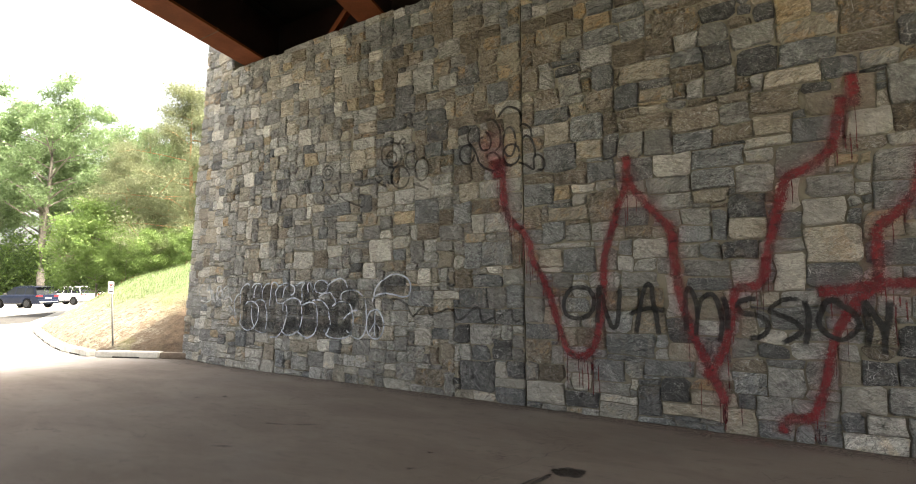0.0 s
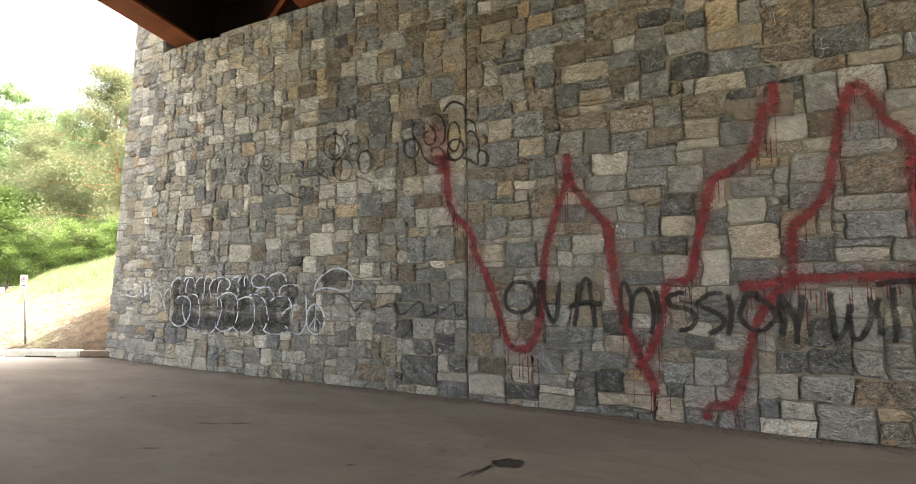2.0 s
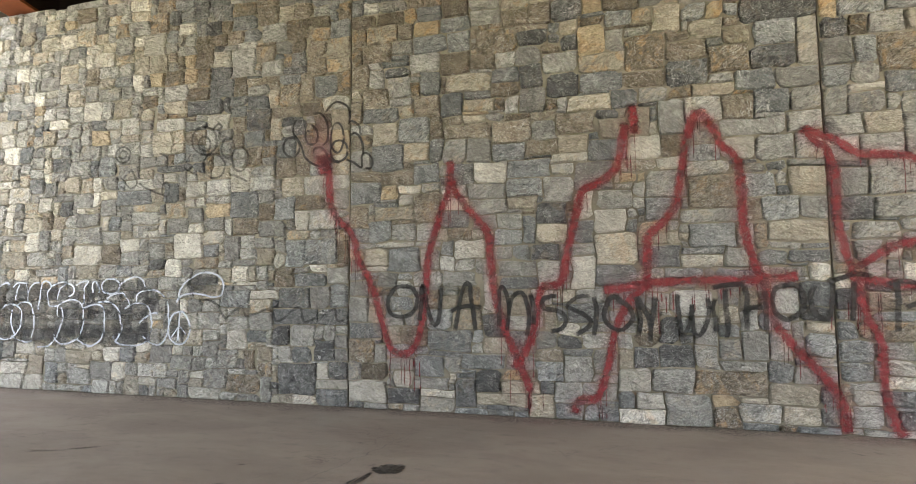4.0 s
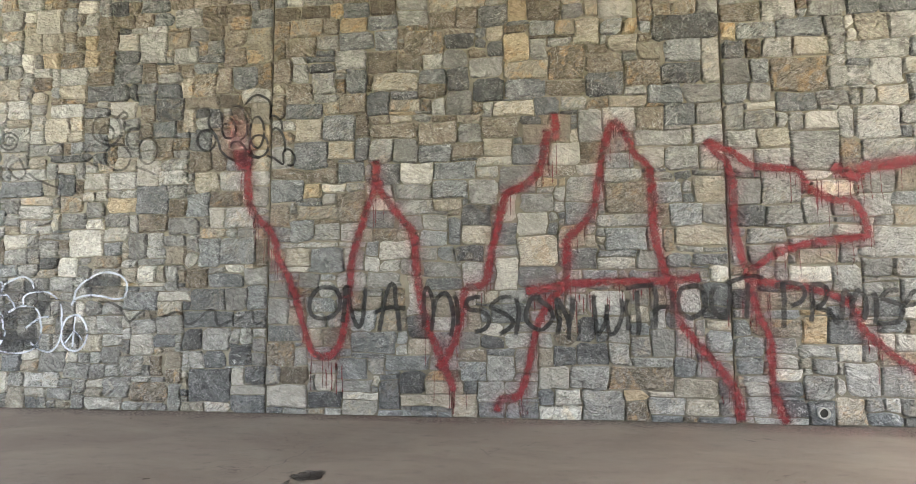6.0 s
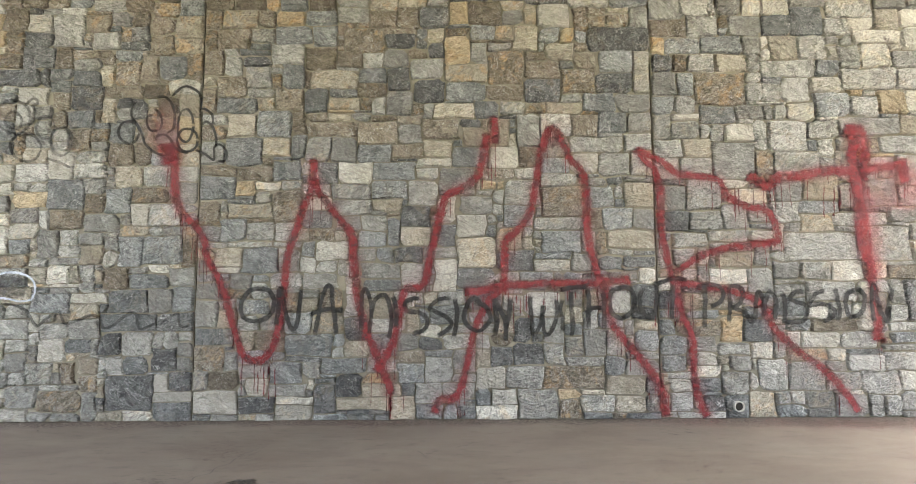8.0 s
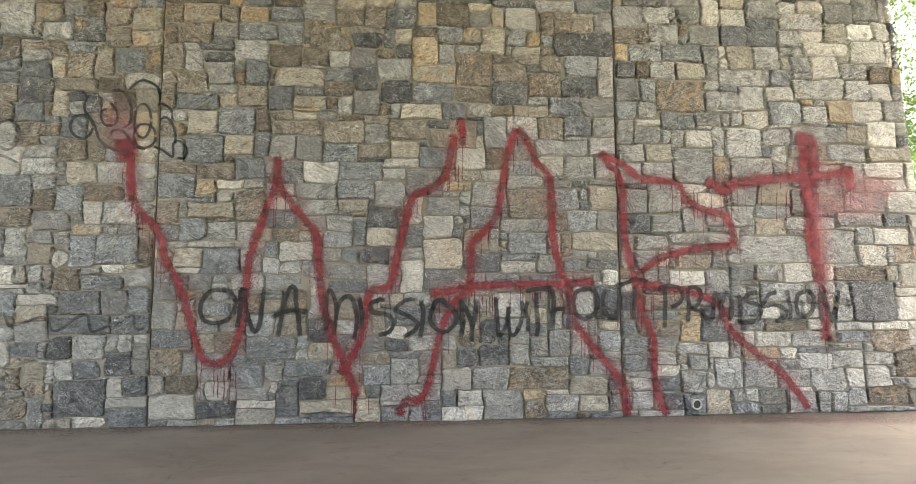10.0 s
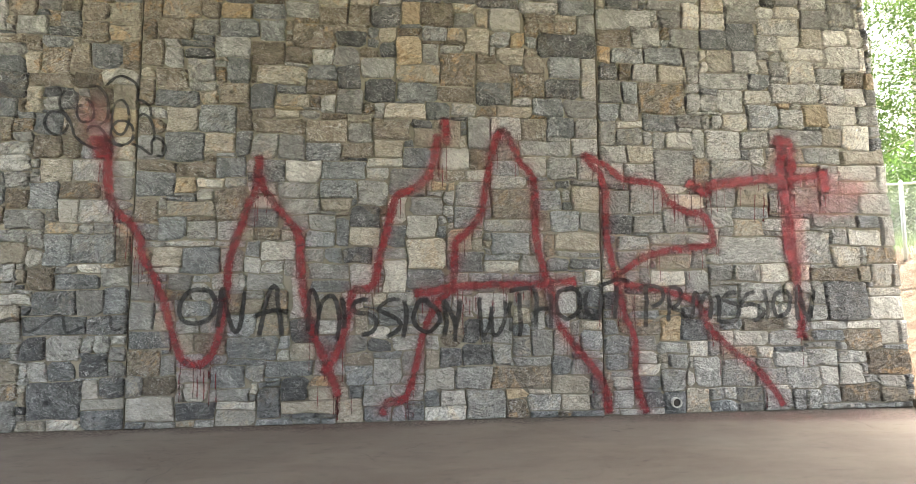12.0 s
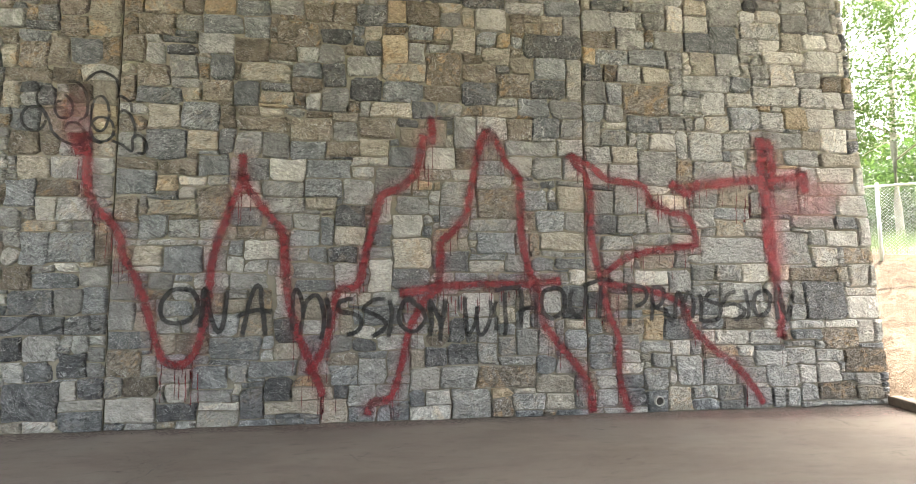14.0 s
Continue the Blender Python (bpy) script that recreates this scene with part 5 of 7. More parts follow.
# ---- no-parking sign ----
def sign():
    root = thing("road_sign", (-13.93, 6.16, 0.12), "small white no-parking sign on a leaning steel post", "road sign", rz=60)
    bm = bmesh.new()
    tube(bm, [(0, 0, -0.2), (-0.05, 0, 0.8), (-0.10, 0, 1.62)], 0.022, 10)
    part("post", bm, POST, root, smooth=True)
    plate = bmesh.new()
    box(plate, (-0.160, -0.034, 1.34), (-0.040, -0.030, 1.62), 0.0015)
    plate = part("plate", plate, SIGN_WHITE, root, "white sign plate")
    bm = bmesh.new()
    rings = [[bm.verts.new((-0.10 + r * math.cos(a), -0.038, 1.52 + r * math.sin(a))) for a in (math.tau * k / 28 for k in range(28))] for r in (0.038, 0.053)]
    for k in range(28):
        bm.faces.new((rings[0][k], rings[0][(k + 1) % 28], rings[1][(k + 1) % 28], rings[1][k]))
    part("red_ring", bm, SIGN_RED, plate)
    bm = bmesh.new()
    box(bm, (-0.006, -0.042, -0.042), (0.006, -0.040, 0.042))
    bmesh.ops.transform(bm, matrix=pose(-0.10, 0, 1.52, 0, -45, 0), verts=bm.verts)
    part("slash", bm, SIGN_RED, plate)
    bm = bmesh.new()
    box(bm, (-0.116, -0.0375, 1.49), (-0.105, -0.036, 1.55))
    part("symbol_stem", bm, SIGN_BLACK, plate)
    bm = bmesh.new()
    box(bm, (-0.1045, -0.0375, 1.515), (-0.086, -0.036, 1.55), 0.0)
    part("symbol_bowl", bm, SIGN_BLACK, plate)
    bm = bmesh.new()
    box(bm, (-0.145, -0.036, 1.375), (-0.055, -0.0345, 1.40))
    part("text_bar", bm, SIGN_BLACK, plate)


sign()


# ---- weep pipe low in the wall ----
def weep_pipe():
    root = thing("weep_pipe", (3.34, WALL_Y - 0.01, 0.15), "grey plastic weep pipe stub low in the stone wall", "pipe")
    bm = bmesh.new()
    rings = []
    for r, y in ((0.062, 0.06), (0.062, -0.075), (0.051, -0.075), (0.051, 0.06)):
        rings.append([bm.verts.new((r * math.cos(a), y, r * math.sin(a))) for a in (math.tau * k / 20 for k in range(20))])
    for a, b in zip(rings, rings[1:]):
        for k in range(20):
            bm.faces.new((a[k], a[(k + 1) % 20], b[(k + 1) % 20], b[k]))
    bmesh.ops.recalc_face_normals(bm, faces=bm.faces)
    part("ring", bm, PVC, root)
    # a near-black disc closes the bore, painting the darkness inside the pipe
    bm = bmesh.new()
    bmesh.ops.create_circle(bm, cap_ends=True, radius=0.05, segments=20, matrix=pose(0, -0.045, 0, 90, 0, 0))
    part("hollow", bm, HOLE_SHADE, root)


weep_pipe()


# ---- floor stains ----
def stain(name, at, rx, ry, rz, seed, material, label):
    rng = random.Random(seed)
    n = 40
    vs = [(0, 0, 0)]
    for k in range(n):
        a = math.tau * k / n
        r = 1 + 0.45 * noise.noise((math.cos(a) * 1.7, math.sin(a) * 1.7, seed)) + 0.15 * noise.noise((math.cos(a) * 6, math.sin(a) * 6, seed))
        vs.append((rx * r * math.cos(a), ry * r * math.sin(a), 0))
    me = mesh_of(name, vs, [(0, k + 1, (k + 1) % n + 1) for k in range(n)], material)
    layer = me.uv_layers.new(name="UVMap")
    for loop in me.loops:
        layer.data[loop.index].uv = (0.5 if loop.vertex_index == 0 else 1.0, 1.0)
    ob = new(name, me)
    ob.matrix_world = pose(*at, 0, 0, rz)
    return tagged(ob, label, "stain")


stain("tar_stain", (-1.78, 4.40, 0.005), 0.17, 0.125, 30, 3, TAR, "black tar stain spilled on the asphalt")
stain("tar_stain", (-1.90, 4.12, 0.005), 0.035, 0.17, -8, 5, TAR, "thin black tar run on the asphalt")
stain("tar_stain", (-1.97, 4.02, 0.005), 0.016, 0.14, -12, 6, TAR, "thin black tar run on the asphalt")
for at, rx, ry, rz, seed in (((-3.09, 4.20), 0.05, 0.035, 10, 7), ((-2.98, 3.75), 0.07, 0.04, 40, 8), ((-7.18, 4.70), 0.12, 0.06, -20, 9), ((-7.47, 4.45), 0.08, 0.05, 0, 10), ((-5.24, 4.10), 0.30, 0.06, 15, 11), ((-4.95, 4.25), 0.24, 0.05, 30, 12), ((-4.99, 3.25), 0.20, 0.05, 20, 13)):
    stain("oil_spot", (*at, 0.004), rx, ry, rz, seed, OIL, "faint old oil spot on the asphalt")


for at, rx, ry, seed in (((3.6, 6.16), 2.3, 0.20, 31), ((5.0, 6.05), 1.5, 0.24, 32), ((-0.9, 6.24), 1.6, 0.12, 33)):
    stain("paint_dust", (*at, 0.005), rx, ry, 0, seed, MIST, "thin red paint dust on the asphalt below the letters")


def crack(pts, width, label):
    """A thin wandering crack in the asphalt."""
    vs, fs = [], []
    line = []
    for a, b in zip(pts, pts[1:]):
        for k in range(14):
            line.append(Vector(a).lerp(Vector(b), k / 14))
    for i, p in enumerate(line):
        w = width * (0.5 + abs(noise.noise((i * 0.3, 2, 5))))
        p = p + Vector((noise.noise((i * 0.35, 7, 1)), noise.noise((i * 0.35, 3, 9)))) * 0.05
        vs += [(p.x - w, p.y, 0.004), (p.x + w, p.y, 0.004)]
    for i in range(len(line) - 1):
        fs.append((2 * i, 2 * i + 1, 2 * i + 3, 2 * i + 2))
    tagged(new("crack", mesh_of("crack", vs, fs, CRACK)), label, "crack")


crack([(-1.96, 5.41), (-2.12, 4.74), (-2.28, 4.21), (-2.40, 3.71), (-2.62, 3.2)], 0.006, "thin dark crack in the asphalt")
crack([(-2.28, 4.21), (-2.75, 4.0), (-3.1, 3.6)], 0.004, "thin dark crack in the asphalt")
# ---- sprayed lettering, laid over the relief of the stones ----
from mathutils.bvhtree import BVHTree

RELIEF = BVHTree.FromPolygons(surface_v, surface_f)
W_RED, W_BLACK, W_PALE, W_CHALK, W_GREY, W_TAG, W_FAINT = 0.135, 0.078, 0.042, 0.06, 0.05, 0.044, 0.045
LIFT = {"red_spray_paint": 0.006, "red_overspray": 0.004, "thin_black_spray_fill": 0.005, "pale_blue_spray_paint": 0.009, "black_spray_paint": 0.010}


def wall_face(x, z):
    hit = RELIEF.ray_cast(Vector((x, WALL_Y - 0.6, max(0.01, z))), Vector((0, 1, 0)), 1.5)[0]
    return hit.y if hit else WALL_Y + curve_back(x)


def spline(pts, step):
    pts = [Vector(p) for p in pts]
    ext = [pts[0] * 2 - pts[1], *pts, pts[-1] * 2 - pts[-2]]
    out = []
    for a, b, c, d in zip(ext, ext[1:], ext[2:], ext[3:]):
        n = max(2, round((c - b).length / step))
        for k in range(n):
            t = k / n
            out.append(0.5 * (2 * b + (c - a) * t + (2 * a - 5 * b + 4 * c - d) * t * t + (3 * b - a - 3 * c + d) * t ** 3))
    return out + [pts[-1]]


def spray(parent, name, material, width, pts):
    """A line of paint that follows the stones' faces and joints."""
    if material is RED and width > 0.1:
        spray(parent, "overspray", MIST, 0.30, pts)
        for k, p in enumerate(spline(pts, 0.22)):
            q = noise.cell_vector((p[0] * 31.7, p[1] * 17.3, k))
            if q.x < 0.62 and p[1] > 0.35:
                x, z, ln = p[0] + 0.10 * (q.y - 0.5), p[1] - 0.02, 0.12 + 0.42 * q.z * q.z
                spray(parent, "drip", RED, 0.009 + 0.005 * q.y, [(x, z), (x + 0.004, z - ln / 2), (x, z - ln)])
    step = 0.016 if width < 0.3 else 0.03
    across = max(5, round(width / 0.016)) if width < 0.3 else round(width / 0.03)
    line = spline(pts, step)
    lift = LIFT.get(material.name, 0.008)
    grid, length = [], 0.0
    rows = []
    for i, p in enumerate(line):
        d = line[min(i + 2, len(line) - 1)] - line[max(i - 2, 0)]
        d = d.normalized() if d.length > 1e-6 else Vector((1, 0))
        side = Vector((-d.y, d.x))
        if i:
            length += (p - line[i - 1]).length
        wide = width * (1 + 0.22 * noise.noise((p.x * 2.5, p.y * 2.5, 8)))
        row = [p + side * wide * (k / across - 0.5) for k in range(across + 1)]
        rows.append(row)
        grid.append([wall_face(q.x, q.y) for q in row])
    verts, uvs = [], []
    total = 0.0
    for i, row in enumerate(rows):
        if i:
            total += (line[i] - line[i - 1]).length
        for k, q in enumerate(row):
            near = [grid[a][b] for a in (max(0, i - 1), i, min(len(rows) - 1, i + 1)) for b in (max(0, k - 1), k, min(across, k + 1))]
            verts.append((q.x, min(near) - lift, max(0.004, q.y)))
            uvs.append((k / across, min(total, length - total) + 0.012))
    faces = []
    for i in range(len(rows) - 1):
        for k in range(across):
            a = i * (across + 1) + k
            faces.append((a, a + 1, a + across + 2, a + across + 1))
    me = mesh_of(name, verts, faces, material, True)
    layer = me.uv_layers.new(name="UVMap")
    for loop in me.loops:
        layer.data[loop.index].uv = uvs[loop.vertex_index]
    ob = new(name, me)
    ob.parent = parent
    return ob


PIECES = {}
for key, label in (
    ("WORD_ON", "black sprayed word ON on the stone wall"),
    ("WORD_A", "black sprayed word A on the stone wall"),
    ("WORD_MISSION", "black sprayed word MISSION on the stone wall"),
    ("WORD_WITHOUT", "black sprayed word WITHOUT on the stone wall"),
    ("WORD_PRMISSION", "black sprayed word PRMISSION on the stone wall"),
    ("RED_W", "tall dripping red sprayed letter W on stone"),
    ("RED_A", "tall dripping red sprayed letter A on stone"),
    ("RED_R", "tall dripping red sprayed letter R on stone"),
    ("RED_T", "tall red sprayed letter T on stone"),
    ("BUBBLES_LEFT", "pale blue bubble-letter outlines over a black fill"),
    ("PEACE_SIGN", "pale blue sprayed peace sign on the stone wall"),
    ("COMMA", "pale blue sprayed comma shape with black fill"),
    ("FILL", "thin black sprayed fill behind bubble letters"),
    ("PALE_TAG", "worn thin white sprayed scrawl on stone"),
    ("SQUIGGLE", "worn grey wavy line sprayed on stone"),
    ("HIGH_TAG", "looping black sprayed tag high on the wall"),
    ("FAINT_TAG", "faded looping black tag on the stone wall"),
):
    PIECES[key] = thing("graffiti", (0, 0, 0), label, "graffiti", "graffiti on the wall")

piece = PIECES['WORD_ON']
spray(piece, 'letter', BLACK, W_BLACK, [(-2.31,1.57),(-2.48,1.55),(-2.57,1.44),(-2.59,1.31),(-2.53,1.21),(-2.4,1.18),(-2.27,1.22),(-2.2,1.33),(-2.2,1.47),(-2.26,1.54),(-2.35,1.57)])
spray(piece, 'letter', BLACK, W_BLACK, [(-2.16,1.12),(-2.14,1.33),(-2.12,1.57),(-2.09,1.49),(-2.05,1.28),(-2.0,1.14),(-1.95,1.08),(-1.91,1.14),(-1.89,1.31),(-1.87,1.49),(-1.86,1.57)])

piece = PIECES['WORD_A']
spray(piece, 'letter', BLACK, W_BLACK, [(-1.7,1.01),(-1.67,1.17),(-1.63,1.37),(-1.58,1.55),(-1.54,1.6),(-1.5,1.56),(-1.49,1.44),(-1.46,1.21),(-1.44,1.01)])
spray(piece, 'letter', BLACK, W_BLACK, [(-1.76,1.24),(-1.67,1.29),(-1.53,1.32),(-1.36,1.3)])

piece = PIECES['WORD_MISSION']
spray(piece, 'letter', BLACK, W_BLACK, [(-1.14,1.07),(-1.14,1.32),(-1.13,1.52),(-1.09,1.55),(-1.05,1.48),(-1.02,1.32),(-1.03,1.16),(-1.05,1.02)])
spray(piece, 'letter', BLACK, W_BLACK, [(-1.03,1.21),(-0.99,1.39),(-0.93,1.47),(-0.86,1.48),(-0.81,1.39),(-0.78,1.25),(-0.78,1.11),(-0.81,0.96)])
spray(piece, 'letter', BLACK, W_BLACK, [(-0.76,1.47),(-0.72,1.3),(-0.72,1.09)])
spray(piece, 'letter', BLACK, W_BLACK, [(-0.44,1.43),(-0.5,1.44),(-0.59,1.41),(-0.62,1.35),(-0.58,1.29),(-0.45,1.27),(-0.36,1.21),(-0.35,1.13),(-0.41,1.05),(-0.53,1.02)])
spray(piece, 'letter', BLACK, W_BLACK, [(-0.06,1.44),(-0.2,1.43),(-0.3,1.36),(-0.32,1.31),(-0.27,1.29),(-0.14,1.23),(-0.06,1.15),(-0.1,1.07),(-0.23,0.99)])
spray(piece, 'letter', BLACK, W_BLACK, [(-0.02,1.44),(0.01,1.27),(-0.01,1.1),(-0.03,0.97)])
spray(piece, 'letter', BLACK, W_BLACK, [(0.28,1.43),(0.17,1.42),(0.12,1.33),(0.09,1.21),(0.14,1.11),(0.25,1.05),(0.34,1.09),(0.41,1.19),(0.37,1.31),(0.29,1.38),(0.23,1.42)])
spray(piece, 'letter', BLACK, W_BLACK, [(0.46,0.98),(0.49,1.17),(0.46,1.41),(0.52,1.31),(0.58,1.19),(0.6,1.07)])
spray(piece, 'letter', BLACK, W_BLACK, [(0.65,1.44),(0.64,1.28),(0.6,1.1),(0.59,0.92)])

piece = PIECES['WORD_WITHOUT']
spray(piece, 'letter', BLACK, W_BLACK, [(0.92,1.47),(0.89,1.4),(0.9,1.26),(0.91,1.14),(0.92,1.0),(0.97,1.05),(1.02,1.16),(1.04,1.35)])
spray(piece, 'letter', BLACK, W_BLACK, [(1.04,1.35),(1.04,1.19),(1.06,1.02),(1.12,1.02),(1.19,1.16),(1.22,1.3),(1.2,1.43)])
spray(piece, 'letter', BLACK, W_BLACK, [(1.29,1.42),(1.26,1.3),(1.28,1.16),(1.27,1.03)])
spray(piece, 'letter', BLACK, W_BLACK, [(1.25,1.53),(1.4,1.56),(1.59,1.57)])
spray(piece, 'letter', BLACK, W_BLACK, [(1.39,1.52),(1.39,1.3),(1.4,1.13),(1.38,0.97)])
spray(piece, 'letter', BLACK, W_BLACK, [(1.58,1.56),(1.6,1.42),(1.59,1.25),(1.59,1.06)])
spray(piece, 'letter', BLACK, W_BLACK, [(1.78,1.51),(1.78,1.32),(1.77,1.06)])
spray(piece, 'letter', BLACK, W_BLACK, [(1.55,1.24),(1.64,1.31),(1.77,1.32)])
spray(piece, 'letter', BLACK, W_BLACK, [(1.94,1.55),(1.88,1.51),(1.85,1.42),(1.87,1.27),(1.97,1.19),(2.08,1.24),(2.15,1.34),(2.14,1.49),(2.06,1.56),(1.93,1.54)])
spray(piece, 'letter', BLACK, W_BLACK, [(2.26,1.56),(2.22,1.44),(2.23,1.29),(2.31,1.2),(2.38,1.23),(2.42,1.37),(2.43,1.58)])
spray(piece, 'letter', BLACK, W_BLACK, [(2.38,1.57),(2.49,1.62),(2.65,1.67),(2.79,1.64)])
spray(piece, 'letter', BLACK, W_BLACK, [(2.63,1.6),(2.62,1.49),(2.6,1.32),(2.59,1.17)])

piece = PIECES['WORD_PRMISSION']
spray(piece, 'letter', BLACK, W_BLACK, [(3.0,1.61),(3.0,1.36),(2.98,1.07)])
spray(piece, 'letter', BLACK, W_BLACK, [(2.91,1.56),(3.06,1.59),(3.18,1.56),(3.23,1.47),(3.18,1.38),(3.06,1.32)])
spray(piece, 'letter', BLACK, W_BLACK, [(3.3,1.57),(3.3,1.33),(3.28,1.13)])
spray(piece, 'letter', BLACK, W_BLACK, [(3.3,1.57),(3.42,1.56),(3.47,1.46),(3.41,1.36),(3.32,1.31)])
spray(piece, 'letter', BLACK, W_BLACK, [(3.32,1.31),(3.46,1.26),(3.53,1.16),(3.58,1.11)])
spray(piece, 'letter', BLACK, W_BLACK, [(3.58,1.15),(3.62,1.36),(3.65,1.5),(3.7,1.43),(3.72,1.31),(3.69,1.17)])
spray(piece, 'letter', BLACK, W_BLACK, [(3.72,1.36),(3.79,1.5),(3.86,1.4),(3.86,1.28),(3.83,1.15)])
spray(piece, 'letter', BLACK, W_BLACK, [(3.93,1.49),(3.97,1.38),(3.95,1.11)])
spray(piece, 'letter', BLACK, W_BLACK, [(4.23,1.5),(4.1,1.49),(4.03,1.42),(4.09,1.38),(4.21,1.34),(4.23,1.24),(4.16,1.15),(3.96,1.13)])
spray(piece, 'letter', BLACK, W_BLACK, [(4.46,1.51),(4.35,1.48),(4.29,1.4),(4.26,1.33),(4.41,1.35),(4.52,1.31),(4.56,1.25),(4.51,1.18),(4.4,1.14)])
spray(piece, 'letter', BLACK, W_BLACK, [(4.58,1.54),(4.6,1.42),(4.62,1.27),(4.59,1.14)])
spray(piece, 'letter', BLACK, W_BLACK, [(4.84,1.52),(4.74,1.47),(4.7,1.35),(4.73,1.21),(4.81,1.2),(4.9,1.28),(4.93,1.42),(4.88,1.51),(4.83,1.52)])
spray(piece, 'letter', BLACK, W_BLACK, [(5.02,1.13),(5.02,1.35),(5.02,1.55),(5.06,1.57),(5.1,1.35),(5.15,1.21),(5.19,1.14),(5.22,1.29),(5.26,1.42),(5.28,1.54)])

piece = PIECES['RED_W']
spray(piece, 'letter', RED, W_RED, [(-3.55,3.33),(-3.46,3.15),(-3.45,2.89),(-3.42,2.68),(-3.32,2.48),(-3.18,2.34),(-3.07,2.18),(-3.01,1.94),(-2.88,1.7),(-2.78,1.47),(-2.7,1.2),(-2.58,0.84),(-2.45,0.72),(-2.29,0.74),(-2.18,0.9),(-2.13,1.13),(-2.09,1.46),(-2.06,1.8),(-2.01,2.08),(-1.93,2.32),(-1.87,2.53),(-1.78,2.74),(-1.75,2.99),(-1.75,3.17)])
spray(piece, 'letter', RED, W_RED, [(-1.73,2.92),(-1.69,2.78),(-1.57,2.6),(-1.41,2.4),(-1.27,2.22),(-1.24,1.94),(-1.22,1.67),(-1.17,1.36),(-1.08,1.05),(-0.94,0.74),(-0.84,0.5),(-0.77,0.3)])
spray(piece, 'letter', RED, W_RED, [(-0.97,0.57),(-0.78,0.87),(-0.68,1.25),(-0.61,1.55),(-0.41,1.59),(-0.33,1.87),(-0.24,2.23),(-0.17,2.52),(-0.1,2.7),(0.11,2.79),(0.28,2.96),(0.35,3.24),(0.4,3.48)])
spray(piece, 'letter', RED, W_RED, [(0.47,3.7),(0.49,3.51),(0.49,3.33)])

piece = PIECES['RED_A']
spray(piece, 'letter', RED, W_RED, [(-0.27,0.07),(-0.22,0.22),(-0.02,0.27),(0.08,0.48),(0.15,0.76),(0.21,1.03),(0.33,1.31),(0.47,1.48),(0.61,1.59)])
spray(piece, 'letter', RED, W_RED, [(0.58,1.59),(0.59,1.95),(0.61,2.13),(0.76,2.27),(0.91,2.49),(0.98,2.82),(1.03,3.12),(1.1,3.38),(1.17,3.56)])
spray(piece, 'letter', RED, W_RED, [(1.17,3.56),(1.26,3.46),(1.36,3.28),(1.43,3.13),(1.56,2.98),(1.6,2.68),(1.6,2.31),(1.64,2.02),(1.71,1.73),(1.78,1.59),(1.85,1.19),(1.97,0.99),(2.13,0.79),(2.32,0.56),(2.44,0.36),(2.47,0.15),(2.49,0.02)])
spray(piece, 'letter', RED, W_RED, [(0.08,1.51),(0.29,1.53),(0.58,1.59),(0.79,1.6),(1.15,1.62),(1.52,1.61),(1.89,1.63),(2.12,1.66)])

piece = PIECES['RED_R']
spray(piece, 'letter', RED, W_RED * 0.95, [(2.23,3.28),(2.34,3.11),(2.45,3.0),(2.51,2.7),(2.51,2.32),(2.54,2.03),(2.61,1.73),(2.66,1.51),(2.73,1.22),(2.84,0.93),(2.84,0.57),(2.86,0.35),(2.92,0.14),(2.98,0.01)])
spray(piece, 'letter', RED, W_RED * 0.95, [(2.23,3.26),(2.53,3.11),(2.72,2.96),(2.96,2.92),(3.23,2.87),(3.34,2.67),(3.57,2.54),(3.77,2.5),(3.89,2.37),(3.93,2.18),(3.9,2.11),(3.59,2.07),(3.2,2.01),(2.92,1.91),(2.65,1.73)])
spray(piece, 'letter', RED, W_RED * 0.95, [(2.63,1.62),(2.91,1.58),(3.34,1.51),(3.68,1.36),(3.83,1.06),(4.05,0.84),(4.25,0.68),(4.44,0.53),(4.62,0.31),(4.79,0.06)])

piece = PIECES['RED_T']
spray(piece, 'letter', RED, W_RED * 1.35, [(3.59,2.94),(3.75,2.83),(3.86,2.79),(3.97,2.89),(4.36,2.94),(4.69,2.98),(5.02,2.98),(5.28,3.03),(5.57,3.06)])
spray(piece, 'letter', RED, W_RED * 1.35, [(4.93,3.58),(4.92,3.36),(4.92,3.04),(4.97,2.73),(4.94,2.26),(5.0,1.96),(5.04,1.57),(5.08,1.2),(5.06,0.89)])
spray(piece, 'letter', RED, W_RED * 1.35, [(4.82,3.52),(5.05,3.44),(5.05,3.05),(5.01,2.85)])
spray(piece, 'letter', RED, W_RED * 1.35, [(5.49,3.13),(5.52,2.9),(5.56,2.82)])

piece = PIECES['BUBBLES_LEFT']
spray(piece, 'stroke', PALE, W_PALE, [(-9.5,0.98),(-9.54,1.21),(-9.47,1.41),(-9.36,1.46)])
spray(piece, 'stroke', PALE, W_PALE, [(-9.35,1.44),(-9.27,1.59),(-9.12,1.66),(-9.04,1.61)])
spray(piece, 'stroke', PALE, W_PALE, [(-9.36,1.46),(-9.33,1.25)])
spray(piece, 'stroke', PALE, W_PALE, [(-9.33,1.09),(-9.34,0.92),(-9.26,0.81),(-9.12,0.76),(-8.97,0.79),(-8.84,0.88),(-8.79,1.06),(-8.8,1.22),(-8.92,1.3),(-9.1,1.31),(-9.22,1.23)])
